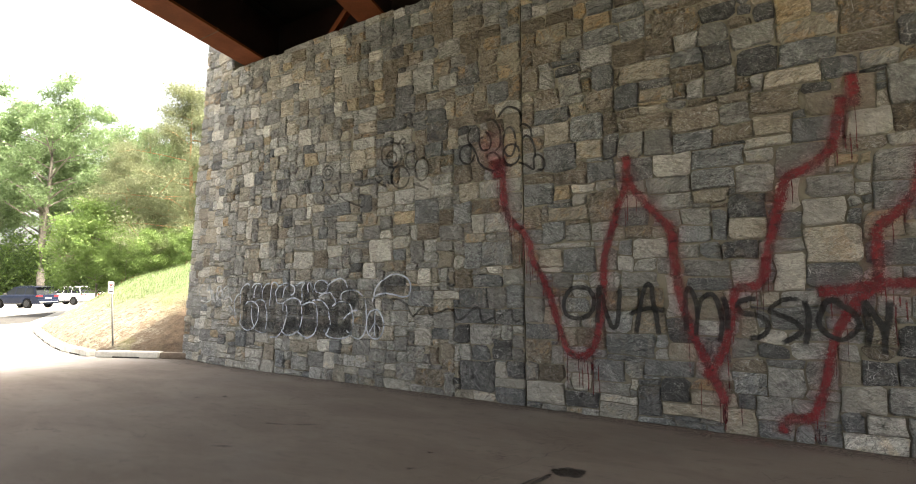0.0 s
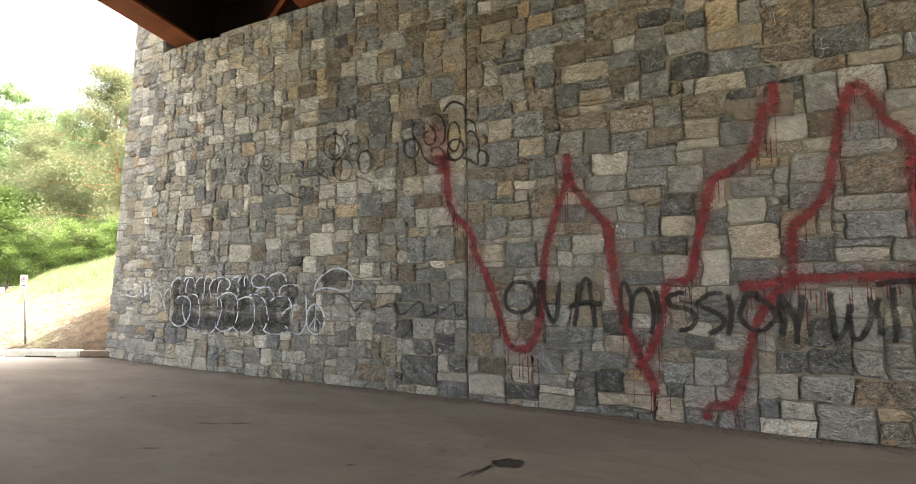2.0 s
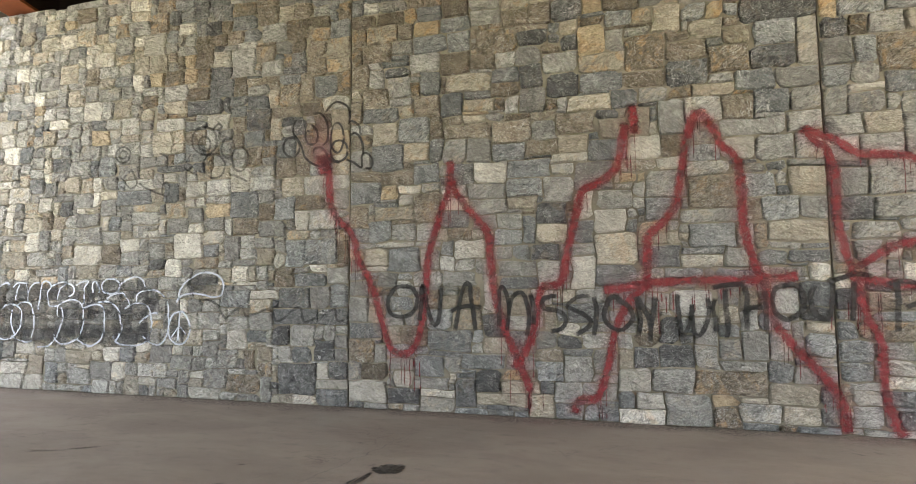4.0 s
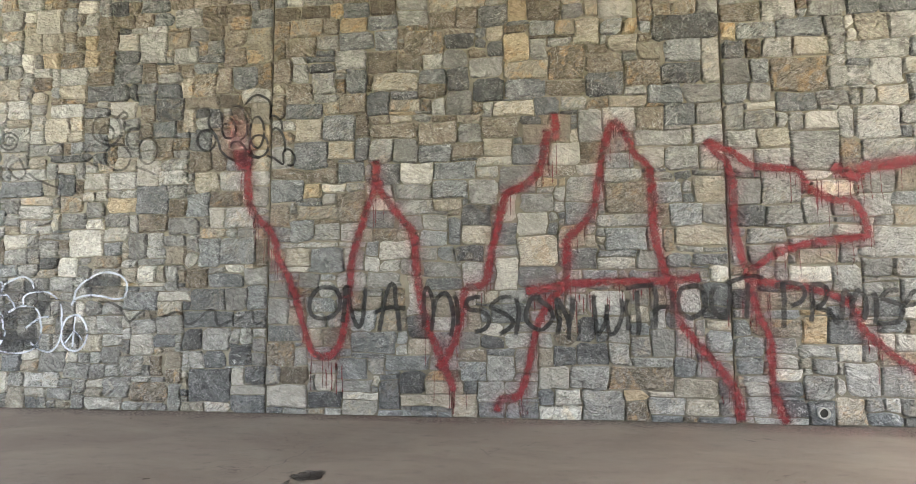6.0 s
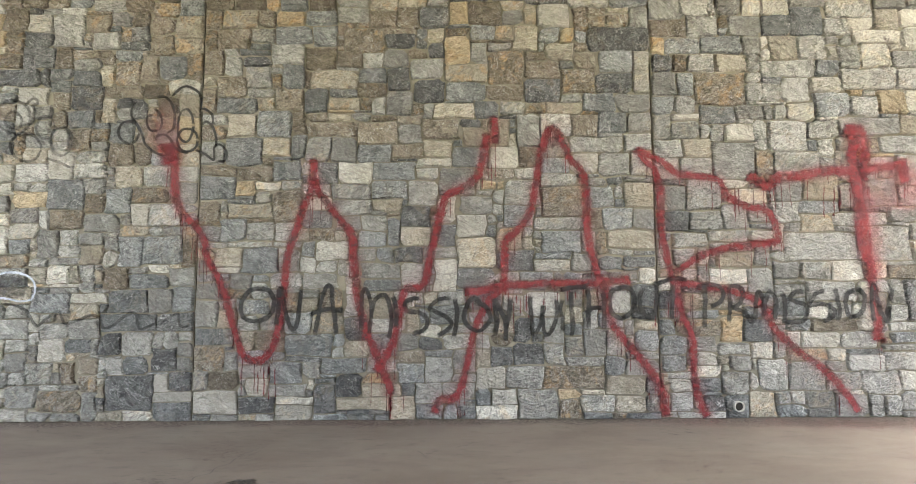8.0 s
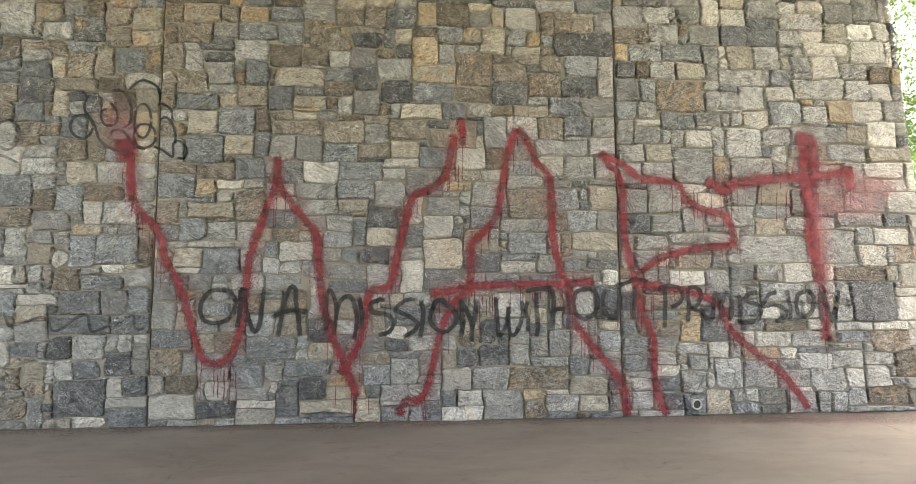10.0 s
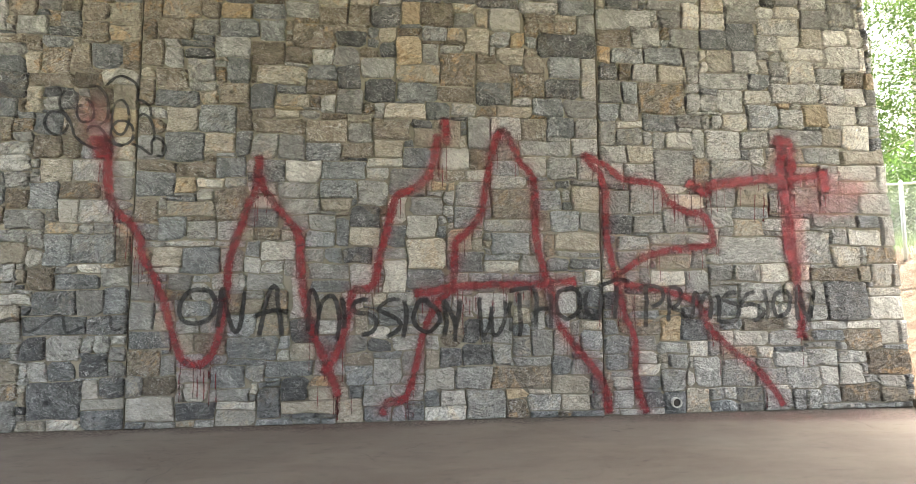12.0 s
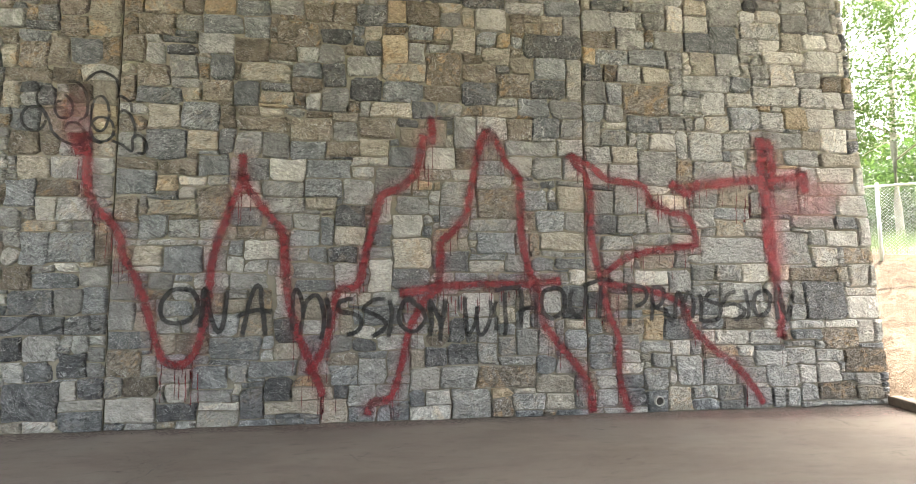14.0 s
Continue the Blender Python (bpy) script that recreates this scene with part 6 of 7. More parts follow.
spray(piece, 'stroke', PALE, W_PALE, [(-9.0,1.25),(-8.98,0.99),(-8.88,0.84)])
spray(piece, 'stroke', PALE, W_PALE, [(-9.0,1.57),(-8.9,1.65),(-8.76,1.65),(-8.7,1.6),(-8.66,1.35)])
spray(piece, 'stroke', PALE, W_PALE, [(-8.9,1.35),(-8.89,1.54),(-8.83,1.64)])
spray(piece, 'stroke', PALE, W_PALE, [(-8.92,1.28),(-8.79,1.35),(-8.63,1.33),(-8.54,1.19),(-8.52,0.97),(-8.57,0.78)])
spray(piece, 'stroke', PALE, W_PALE, [(-8.97,0.83),(-8.83,0.76),(-8.66,0.73),(-8.53,0.76)])

spray(piece, 'stroke', PALE, W_PALE, [(-8.66,1.44),(-8.65,1.54),(-8.54,1.64),(-8.42,1.66)])
spray(piece, 'stroke', PALE, W_PALE, [(-8.43,1.22),(-8.41,1.48),(-8.37,1.65),(-8.27,1.67),(-8.2,1.6),(-8.26,1.48),(-8.22,1.3),(-8.01,1.3)])
spray(piece, 'stroke', PALE, W_PALE, [(-8.2,1.6),(-8.03,1.65),(-7.91,1.65),(-8.03,1.54),(-8.08,1.38)])
spray(piece, 'stroke', PALE, W_PALE, [(-7.89,1.65),(-7.76,1.58),(-7.76,1.48),(-7.86,1.43)])
spray(piece, 'stroke', PALE, W_PALE, [(-8.07,1.13),(-8.05,1.29),(-7.89,1.37),(-7.73,1.39),(-7.58,1.32),(-7.54,1.2),(-7.55,0.99),(-7.62,0.83),(-7.77,0.74),(-7.94,0.72),(-8.07,0.78),(-8.11,0.87)])
spray(piece, 'stroke', PALE, W_PALE, [(-7.99,1.29),(-7.94,1.1),(-7.99,0.92),(-8.07,0.79)])
spray(piece, 'stroke', PALE, W_PALE, [(-7.74,1.6),(-7.58,1.66),(-7.46,1.66),(-7.54,1.57),(-7.53,1.41),(-7.56,1.29)])
spray(piece, 'stroke', PALE, W_PALE, [(-7.37,1.48),(-7.38,1.63),(-7.32,1.66),(-7.26,1.54),(-7.25,1.48)])
spray(piece, 'stroke', PALE, W_PALE, [(-7.66,0.8),(-7.49,0.71),(-7.33,0.7)])
spray(piece, 'stroke', PALE, W_PALE, [(-8.44,0.66),(-8.23,0.68),(-8.07,0.79)])

spray(piece, 'stroke', PALE, W_PALE, [(-6.87,1.59),(-6.91,1.52),(-7.01,1.48),(-7.13,1.49),(-7.21,1.55),(-7.21,1.63),(-7.14,1.69),(-7.02,1.7),(-6.91,1.66),(-6.87,1.59)])
spray(piece, 'stroke', PALE, W_PALE, [(-6.87,1.54),(-6.85,1.63),(-6.72,1.7),(-6.59,1.73),(-6.48,1.68),(-6.41,1.56)])
spray(piece, 'stroke', PALE, W_PALE, [(-7.13,1.39),(-7.02,1.46),(-6.83,1.49),(-6.77,1.45),(-6.68,1.3)])
spray(piece, 'stroke', PALE, W_PALE, [(-7.29,1.35),(-7.09,1.36),(-6.93,1.28),(-6.85,1.15),(-6.82,1.0),(-6.85,0.86),(-6.94,0.76)])
spray(piece, 'stroke', PALE, W_PALE, [(-7.56,1.25),(-7.48,1.28),(-7.32,1.32),(-7.18,1.28),(-7.14,1.11),(-7.15,0.93),(-7.22,0.78),(-7.37,0.7),(-7.49,0.68)])

spray(piece, 'stroke', PALE, W_PALE, [(-6.99,0.86),(-6.89,0.76),(-6.68,0.72),(-6.47,0.74),(-6.35,0.82),(-6.3,0.95),(-6.29,1.12),(-6.35,1.27),(-6.46,1.33),(-6.63,1.33),(-6.8,1.25)])
spray(piece, 'stroke', PALE, W_PALE, [(-6.57,1.34),(-6.56,1.46),(-6.45,1.52),(-6.27,1.53),(-6.14,1.49),(-6.06,1.42)])
spray(piece, 'stroke', PALE, W_PALE, [(-6.52,1.04),(-6.38,1.14),(-6.25,1.2),(-6.16,1.19)])
spray(piece, 'stroke', PALE, W_PALE, [(-6.44,0.87),(-6.34,0.79),(-6.2,0.74),(-6.09,0.77),(-6.0,0.9),(-5.98,1.07),(-6.0,1.3),(-6.02,1.39)])

piece = PIECES['PEACE_SIGN']
spray(piece, 'stroke', PALE, W_PALE, [(-5.61,0.99),(-5.65,0.84),(-5.75,0.76),(-5.88,0.78),(-5.97,0.9),(-5.97,1.07),(-5.89,1.19),(-5.77,1.22),(-5.66,1.14),(-5.61,0.99)])
spray(piece, 'stroke', PALE, W_PALE, [(-5.78,1.22),(-5.8,1.02),(-5.81,0.79)])
spray(piece, 'stroke', PALE, W_PALE, [(-5.8,1.02),(-5.93,0.84)])
spray(piece, 'stroke', PALE, W_PALE, [(-5.8,1.02),(-5.67,0.88)])

piece = PIECES['COMMA']
spray(piece, 'stroke', PALE, W_PALE, [(-5.86,1.33),(-5.81,1.43),(-5.62,1.48),(-5.38,1.46),(-5.24,1.43),(-5.1,1.46),(-5.07,1.59),(-5.13,1.7),(-5.28,1.77),(-5.47,1.77),(-5.64,1.69),(-5.78,1.56),(-5.83,1.4)])

piece = PIECES['FILL']
spray(piece, 'fill', FILL, 0.50, [(-9.28,1.02),(-8.85,1.0),(-8.46,0.97),(-8.03,0.95),(-7.63,1.02)])
spray(piece, 'fill', FILL, 0.50, [(-7.63,0.98),(-7.27,0.99),(-6.88,1.0),(-6.61,1.0),(-6.35,1.01)])
spray(piece, 'fill', FILL, 0.38, [(-9.29,1.48),(-8.8,1.51),(-8.24,1.51),(-7.74,1.51),(-7.33,1.48)])
spray(piece, 'fill', FILL, 0.38, [(-7.5,1.54),(-7.06,1.57),(-6.71,1.54),(-6.49,1.53),(-6.18,1.33)])
spray(piece, 'fill', FILL, 0.34, [(-9.27,1.24),(-8.56,1.24),(-7.89,1.24),(-7.24,1.23)])
spray(piece, 'fill', FILL, 0.36, [(-9.31,0.86),(-8.84,0.84),(-8.19,0.83),(-7.54,0.86)])
spray(piece, 'fill', FILL, 0.36, [(-7.62,0.86),(-7.22,0.85),(-6.68,0.85),(-6.31,0.94)])
spray(piece, 'fill', FILL, 0.32, [(-7.48,1.26),(-7.01,1.28),(-6.55,1.25),(-6.25,1.21)])
spray(piece, 'fill', FILL, 0.42, [(-5.8,1.13),(-5.79,0.99),(-5.8,0.85)])
spray(piece, 'fill', FILL, 0.36, [(-5.69,1.56),(-5.48,1.62),(-5.28,1.6),(-5.17,1.59)])

piece = PIECES['PALE_TAG']
spray(piece, 'stroke', CHALK, W_CHALK, [(-10.36,1.54),(-10.34,1.34),(-10.23,1.27)])
spray(piece, 'stroke', CHALK, W_CHALK, [(-10.0,1.48),(-10.02,1.39),(-10.08,1.34),(-10.15,1.36),(-10.2,1.43),(-10.21,1.52),(-10.17,1.59),(-10.1,1.61),(-10.03,1.56),(-10.0,1.48)])
spray(piece, 'stroke', CHALK, W_CHALK, [(-9.93,1.34),(-9.74,1.39),(-9.57,1.28)])
spray(piece, 'stroke', CHALK, W_CHALK, [(-9.95,1.54),(-9.81,1.61),(-9.73,1.48)])
spray(piece, 'stroke', CHALK, W_CHALK, [(-9.77,1.18),(-9.68,1.2),(-9.58,1.11)])
spray(piece, 'stroke', CHALK, W_CHALK, [(-10.86,1.67),(-11.01,1.5),(-10.93,1.32),(-10.56,1.3),(-10.36,1.56)])
spray(piece, 'stroke', CHALK, W_CHALK, [(-10.21,1.58),(-10.2,1.3),(-10.12,1.51),(-9.99,1.53),(-9.94,1.33)])
spray(piece, 'stroke', CHALK, W_CHALK, [(-10.71,1.51),(-10.53,1.53),(-10.47,1.35)])

piece = PIECES['SQUIGGLE']
spray(piece, 'stroke', GREY, W_GREY, [(-5.48,1.39),(-5.34,1.39),(-5.2,1.34),(-5.13,1.28),(-5.03,1.14),(-4.9,1.23),(-4.77,1.3),(-4.7,1.17),(-4.54,1.2),(-4.38,1.26),(-4.29,1.23),(-4.24,1.11),(-4.13,1.13),(-3.98,1.25),(-3.86,1.28),(-3.82,1.16),(-3.78,1.09),(-3.61,1.16)])
spray(piece, 'stroke', GREY, W_GREY, [(-3.55,1.16),(-3.35,1.27),(-3.32,1.15),(-3.26,1.11),(-3.19,1.14)])

piece = PIECES['HIGH_TAG']
spray(piece, 'stroke', TAG, W_TAG, [(-3.9,3.5),(-3.93,3.41),(-4.0,3.36),(-4.09,3.38),(-4.15,3.45),(-4.16,3.54),(-4.11,3.62),(-4.02,3.64),(-3.94,3.59),(-3.9,3.5)])
spray(piece, 'stroke', TAG, W_TAG, [(-3.95,3.91),(-4.01,3.79),(-4.0,3.68),(-3.91,3.57),(-3.86,3.45),(-3.82,3.34),(-3.71,3.25),(-3.58,3.21),(-3.51,3.25),(-3.49,3.35),(-3.57,3.46),(-3.67,3.46),(-3.7,3.39)])
spray(piece, 'stroke', TAG, W_TAG, [(-3.72,3.95),(-3.61,3.95),(-3.52,3.86),(-3.48,3.72),(-3.49,3.56),(-3.57,3.48)])

spray(piece, 'stroke', TAG, W_TAG, [(-3.73,3.8),(-3.67,3.74),(-3.63,3.64),(-3.66,3.54),(-3.76,3.52),(-3.82,3.62),(-3.8,3.7),(-3.73,3.71)])
spray(piece, 'stroke', TAG, W_TAG, [(-3.24,3.59),(-3.26,3.45),(-3.31,3.38),(-3.38,3.4),(-3.43,3.51),(-3.43,3.65),(-3.4,3.76),(-3.33,3.79),(-3.27,3.72),(-3.24,3.59)])
spray(piece, 'stroke', TAG, W_TAG, [(-3.18,3.4),(-3.21,3.31),(-3.28,3.26),(-3.37,3.27),(-3.43,3.35),(-3.43,3.44),(-3.38,3.52),(-3.29,3.54),(-3.21,3.49),(-3.18,3.4)])

spray(piece, 'stroke', TAG, W_TAG, [(-3.51,3.95),(-3.45,4.03),(-3.34,4.08),(-3.21,4.02),(-3.16,3.92),(-3.15,3.78)])
spray(piece, 'stroke', TAG, W_TAG, [(-3.14,3.59),(-3.08,3.63),(-2.99,3.55),(-2.95,3.41),(-2.94,3.29)])
spray(piece, 'stroke', TAG, W_TAG, [(-3.17,3.78),(-3.09,3.78),(-3.01,3.71),(-2.99,3.59)])
spray(piece, 'stroke', TAG, W_TAG, [(-3.22,3.28),(-3.08,3.22),(-2.97,3.15),(-2.96,3.31),(-2.89,3.33),(-2.82,3.25),(-2.84,3.14),(-2.93,3.13)])
spray(piece, 'stroke', TAG, W_TAG, [(-3.48,3.32),(-3.39,3.26),(-3.28,3.24)])

piece = PIECES['FAINT_TAG']
spray(piece, 'stroke', FAINT, W_FAINT, [(-5.25,3.68),(-5.3,3.55),(-5.42,3.49),(-5.56,3.53),(-5.66,3.64),(-5.67,3.79),(-5.57,3.89),(-5.43,3.9),(-5.3,3.82),(-5.25,3.68)])
spray(piece, 'stroke', FAINT, W_FAINT, [(-5.36,3.65),(-5.38,3.58),(-5.44,3.55),(-5.51,3.57),(-5.56,3.63),(-5.56,3.7),(-5.52,3.75),(-5.45,3.76),(-5.38,3.71),(-5.36,3.65)])
spray(piece, 'stroke', FAINT, W_FAINT, [(-5.33,3.85),(-5.24,3.93),(-5.17,3.88),(-5.24,3.84),(-5.17,3.75)])
spray(piece, 'stroke', FAINT, W_FAINT, [(-5.1,3.3),(-5.15,3.19),(-5.26,3.14),(-5.38,3.17),(-5.47,3.27),(-5.48,3.39),(-5.39,3.48),(-5.27,3.49),(-5.15,3.42),(-5.1,3.3)])

spray(piece, 'stroke', FAINT, W_FAINT, [(-4.94,3.55),(-4.97,3.46),(-5.04,3.42),(-5.12,3.44),(-5.17,3.52),(-5.17,3.62),(-5.12,3.69),(-5.04,3.7),(-4.97,3.65),(-4.94,3.55)])
spray(piece, 'stroke', FAINT, W_FAINT, [(-4.72,3.38),(-4.75,3.27),(-4.83,3.21),(-4.92,3.24),(-4.98,3.34),(-4.98,3.46),(-4.92,3.54),(-4.83,3.56),(-4.75,3.49),(-4.72,3.38)])
spray(piece, 'stroke', FAINT, W_FAINT, [(-5.05,3.18),(-4.88,3.13),(-4.71,3.05)])
spray(piece, 'stroke', FAINT, W_FAINT, [(-6.27,3.57),(-6.12,3.5),(-6.1,3.31)])
spray(piece, 'stroke', FAINT, W_FAINT, [(-5.69,3.52),(-5.79,3.32),(-5.57,3.19)])

spray(piece, 'stroke', FAINT, W_FAINT, [(-6.79,3.58),(-6.82,3.51),(-6.9,3.47),(-6.99,3.49),(-7.05,3.56),(-7.06,3.64),(-7.0,3.7),(-6.91,3.71),(-6.82,3.66),(-6.79,3.58)])
spray(piece, 'stroke', FAINT, W_FAINT, [(-6.85,3.58),(-6.87,3.55),(-6.91,3.53),(-6.96,3.54),(-6.99,3.57),(-6.99,3.62),(-6.96,3.65),(-6.92,3.65),(-6.87,3.63),(-6.85,3.58)])
spray(piece, 'stroke', FAINT, W_FAINT, [(-6.95,3.25),(-6.78,3.07),(-6.65,3.14),(-6.76,3.36)])
spray(piece, 'stroke', FAINT, W_FAINT, [(-6.61,3.15),(-6.52,3.07),(-6.4,3.02),(-6.17,2.93)])
spray(piece, 'stroke', FAINT, W_FAINT, [(-6.05,3.01),(-6.06,2.94),(-6.11,2.91),(-6.16,2.93),(-6.19,2.98),(-6.19,3.06),(-6.16,3.11),(-6.11,3.12),(-6.07,3.08),(-6.05,3.01)])

# broad passes and thin clouds of paint round the first and last letters
spray(PIECES["RED_T"], "stroke", RED, 0.15, [(4.95, 3.50), (4.92, 3.14), (4.90, 2.82), (5.00, 2.43), (5.03, 2.12), (5.05, 1.65)])
for wide, line in ((0.50, [(5.00, 3.10), (5.40, 2.95), (5.90, 2.86), (6.30, 2.88)]), (0.45, [(5.00, 2.62), (5.45, 2.60), (6.05, 2.66)]), (0.40, [(5.00, 2.9), (5.08, 2.3), (5.10, 1.5)])):
    spray(PIECES["RED_T"], "overspray", HAZE, wide, line)
spray(PIECES["RED_W"], "overspray", HAZE, 0.46, [(-3.70, 3.92), (-3.61, 3.54), (-3.52, 3.12)])
spray(PIECES["RED_W"], "stroke", RED, 0.27, [(-3.55, 3.38), (-3.53, 3.22), (-3.51, 3.08)])

# thin runs of paint below the heavy strokes
drips = random.Random(5)
for key, x, z, n, spread in (("RED_W", -2.35, 0.62, 7, 0.22), ("RED_W", -0.72, 0.35, 5, 0.12), ("RED_A", 0.55, 1.45, 7, 0.35), ("RED_A", 1.2, 1.5, 6, 0.4), ("RED_A", 2.4, 0.3, 4, 0.12), ("RED_R", 2.6, 1.45, 7, 0.25), ("RED_R", 3.55, 2.75, 5, 0.3), ("RED_T", 4.75, 2.75, 8, 0.35), ("RED_A", 0.1, 0.15, 3, 0.1), ("RED_W", 0.45, 3.1, 4, 0.12)):
    for _ in range(n):
        xa, za, ln = x + drips.uniform(-spread, spread), z + drips.uniform(-0.05, 0.05), drips.uniform(0.12, 0.42)
        zb = max(0.02, za - ln)
        if za - zb > 0.05:
            spray(PIECES[key], "drip", RED, 0.018, [(xa, za), (xa + drips.uniform(-0.006, 0.006), (za + zb) / 2), (xa, zb)])


# ---- chain-link fence on the right-hand bank ----
def fence():
    a, b = Vector((8.2, 9.7)), Vector((13.2, 4.6))
    d = (b - a).normalized()
    root = thing("fence", (a.x, a.y, 0), "silver chain-link fence with a tubular top rail", "fence", rz=math.degrees(math.atan2(d.y, d.x)))
    length, low, high = (b - a).length, 2.15, 3.50
    base = lambda s: low - 0.03 * s
    for s in (-1.2, 1.28, 3.7, 6.1):
        bm = bmesh.new()
        tube(bm, [(s, 0, base(s) - 0.6), (s, 0, base(s) + 1.36)], 0.032, 10)
        bmesh.ops.create_uvsphere(bm, u_segments=8, v_segments=5, radius=0.036, matrix=Matrix.Translation((s, 0, base(s) + 1.365)))
        part("post", bm, GALV, root, smooth=True)
    bm = bmesh.new()
    tube(bm, [(-1.2, 0, base(-1.2) + 1.33), (length, 0, base(length) + 1.33)], 0.023, 8)
    part("top_rail", bm, GALV, root, smooth=True)
    bm = bmesh.new()
    pitch, h = 0.06, 1.30
    n = int((length + 1.2) / pitch)
    for k in range(n):
        for sgn in (1, -1):
            s0 = -1.2 + k * pitch
            s1 = s0 + sgn * h
            lo, hi = -1.2, length
            zz = h
            if s1 < lo:
                zz = s0 - lo
                s1 = lo
            if s1 > hi:
                zz = hi - s0
                s1 = hi
            if zz > 0.05:
                p, q = Vector((s0, 0.004 * sgn, base(s0) + 0.03)), Vector((s1, 0.004 * sgn, base(s1) + 0.03 + zz))
                u = Vector((0, 1, 0)) * 0.0018
                w = (q - p).normalized().cross(Vector((0, 1, 0))) * 0.0018
                ring = [[bm.verts.new(c + o) for o in (w, u, -w, -u)] for c in (p, q)]
                for i in range(4):
                    bm.faces.new((ring[0][i], ring[0][(i + 1) % 4], ring[1][(i + 1) % 4], ring[1][i]))
    part("mesh", bm, GALV, root, "woven diamond wire mesh")


fence()


# ---- trees and shrubs ----
def crown_mesh(name, tips, per_tip, spread, leaf, material, seed, droop=0.0, narrow=0.45):
    rng = np.random.default_rng(seed)
    n = len(tips) * per_tip
    c = np.repeat(np.array(tips), per_tip, axis=0) + rng.normal(0, 1, (n, 3)) * np.array((spread, spread, spread * 0.75))
    a = rng.normal(0, 1, (n, 3))
    a[:, 2] -= droop
    a /= np.linalg.norm(a, axis=1, keepdims=True)
    b = np.cross(a, rng.normal(0, 1, (n, 3)))
    b /= np.linalg.norm(b, axis=1, keepdims=True)
    size = leaf * rng.uniform(0.6, 1.3, (n, 1))
    quads = np.stack([c - a * size, c + b * size * narrow, c + a * size, c - b * size * narrow], 1).reshape(-1, 3)
    me = bpy.data.meshes.new(name)
    me.vertices.add(n * 4)
    me.vertices.foreach_set("co", quads.ravel())
    me.loops.add(n * 4)
    me.loops.foreach_set("vertex_index", np.arange(n * 4))
    me.polygons.add(n)
    me.polygons.foreach_set("loop_start", np.arange(n) * 4)
    me.materials.append(material)
    me.update(calc_edges=True)
    return me


def grow(height, radius, seed, bare=0.28, limbs=9, lean=0.0, lift=0.55, girth=0.03, cone=False):
    """A tapered trunk, limbs that fork, and the ends from which leaves hang."""
    rng = random.Random(seed)
    bm = bmesh.new()
    top = height * 0.92
    line = []
    for k in range(8):
        f = k / 7
        line.append(Vector((lean * f * height + 0.02 * height * noise.noise((f * 2, seed, 0)), 0.02 * height * noise.noise((f * 2, seed, 5)), top * f)))
    tube(bm, line, [height * girth * (1 - 0.88 * k / 7) for k in range(8)], 9)
    tips = [line[-1], line[-2]]
    for k in range(limbs):
        f = bare + (0.95 - bare) * (k + rng.random() * 0.6) / limbs
        i = min(6, int(f * 7))
        p = line[i].lerp(line[i + 1], f * 7 - i)
        a = k * 2.4 + rng.uniform(-0.4, 0.4)
        shape = math.sin(math.pi * min(1.0, 0.22 + 0.78 * (f - bare) / (1 - bare))) ** 0.7
        ln = radius * (0.55 + 0.45 * shape) * rng.uniform(0.75, 1.15)
        if cone:
            ln = radius * (1.16 - f) * rng.uniform(0.7, 1.2)
        out = Vector((math.cos(a), math.sin(a), 0))
        q = p + out * ln * 0.55 + Vector((0, 0, ln * lift * 0.5))
        e = p + out * ln + Vector((0, 0, ln * lift * rng.uniform(0.5, 1.1)))
        r = height * girth * 0.40 * (1 - f * 0.6)
        tube(bm, [p, q, e], [r, r * 0.55, r * 0.15], 6)
        for m in range(5):
            g = 0.35 + 0.65 * m / 4
            s = p.lerp(q, g * 2) if g < 0.5 else q.lerp(e, g * 2 - 1)
            off = Vector((rng.uniform(-1, 1), rng.uniform(-1, 1), rng.uniform(-0.5, 0.9))) * ln * 0.34
            tube(bm, [s, s + off * 0.6, s + off], [r * 0.28, r * 0.18, r * 0.05], 4)
            tips += [s + off, s + off * 0.55]
        tips.append(e)
    return bm, tips


def tree(name, at, height, radius, seed, bark, leafage, label, per_tip=60, leaf=0.16, spread=0.5, girth=0.022, category="tree", group="", **kw):
    root = thing(name, at, label, category, group, rz=seed * 47.0)
    bm, tips = grow(height, radius, seed, girth=girth, **kw)
    part("trunk", bm, bark, root, smooth=True)
    crown = new("crown", crown_mesh("crown", [tuple(t) for t in tips], per_tip, spread, leaf, leafage, seed, 0.0, 0.20 if leafage is NEEDLE else 0.45))
    crown.parent = root
    return root


# broadleaf trees past the parking lot
big = tree("broadleaf_tree", (-66.5, 22.3, 0), 22.5, 6.8, 3, BARK, LEAF, "tall leafy park tree with a bare grey trunk", 170, 0.155, 0.44, 0.018, group="park trees", bare=0.36, limbs=26)
for at, s, turn in (((-75, 17, 0), 0.86, 40), ((-70, 33, 0), 0.90, 130), ((-62, 36, 0), 0.74, 220), ((-82, 27, 0), 1.02, 300), ((-90, 8, 0), 0.95, 75), ((-78, 45, 0), 0.98, 170), ((-62, 45, 0), 0.84, 15), ((-95, 38, 0), 1.0, 250), ((-54, 48, 0), 0.8, 100), ((-88, -6, 0), 0.9, 190), ((-60.5, 31.0, 0), 0.84, 265)):
    other = copy_thing(big, pose(*at, 0, 0, turn))
    other.scale = (s, s, s)

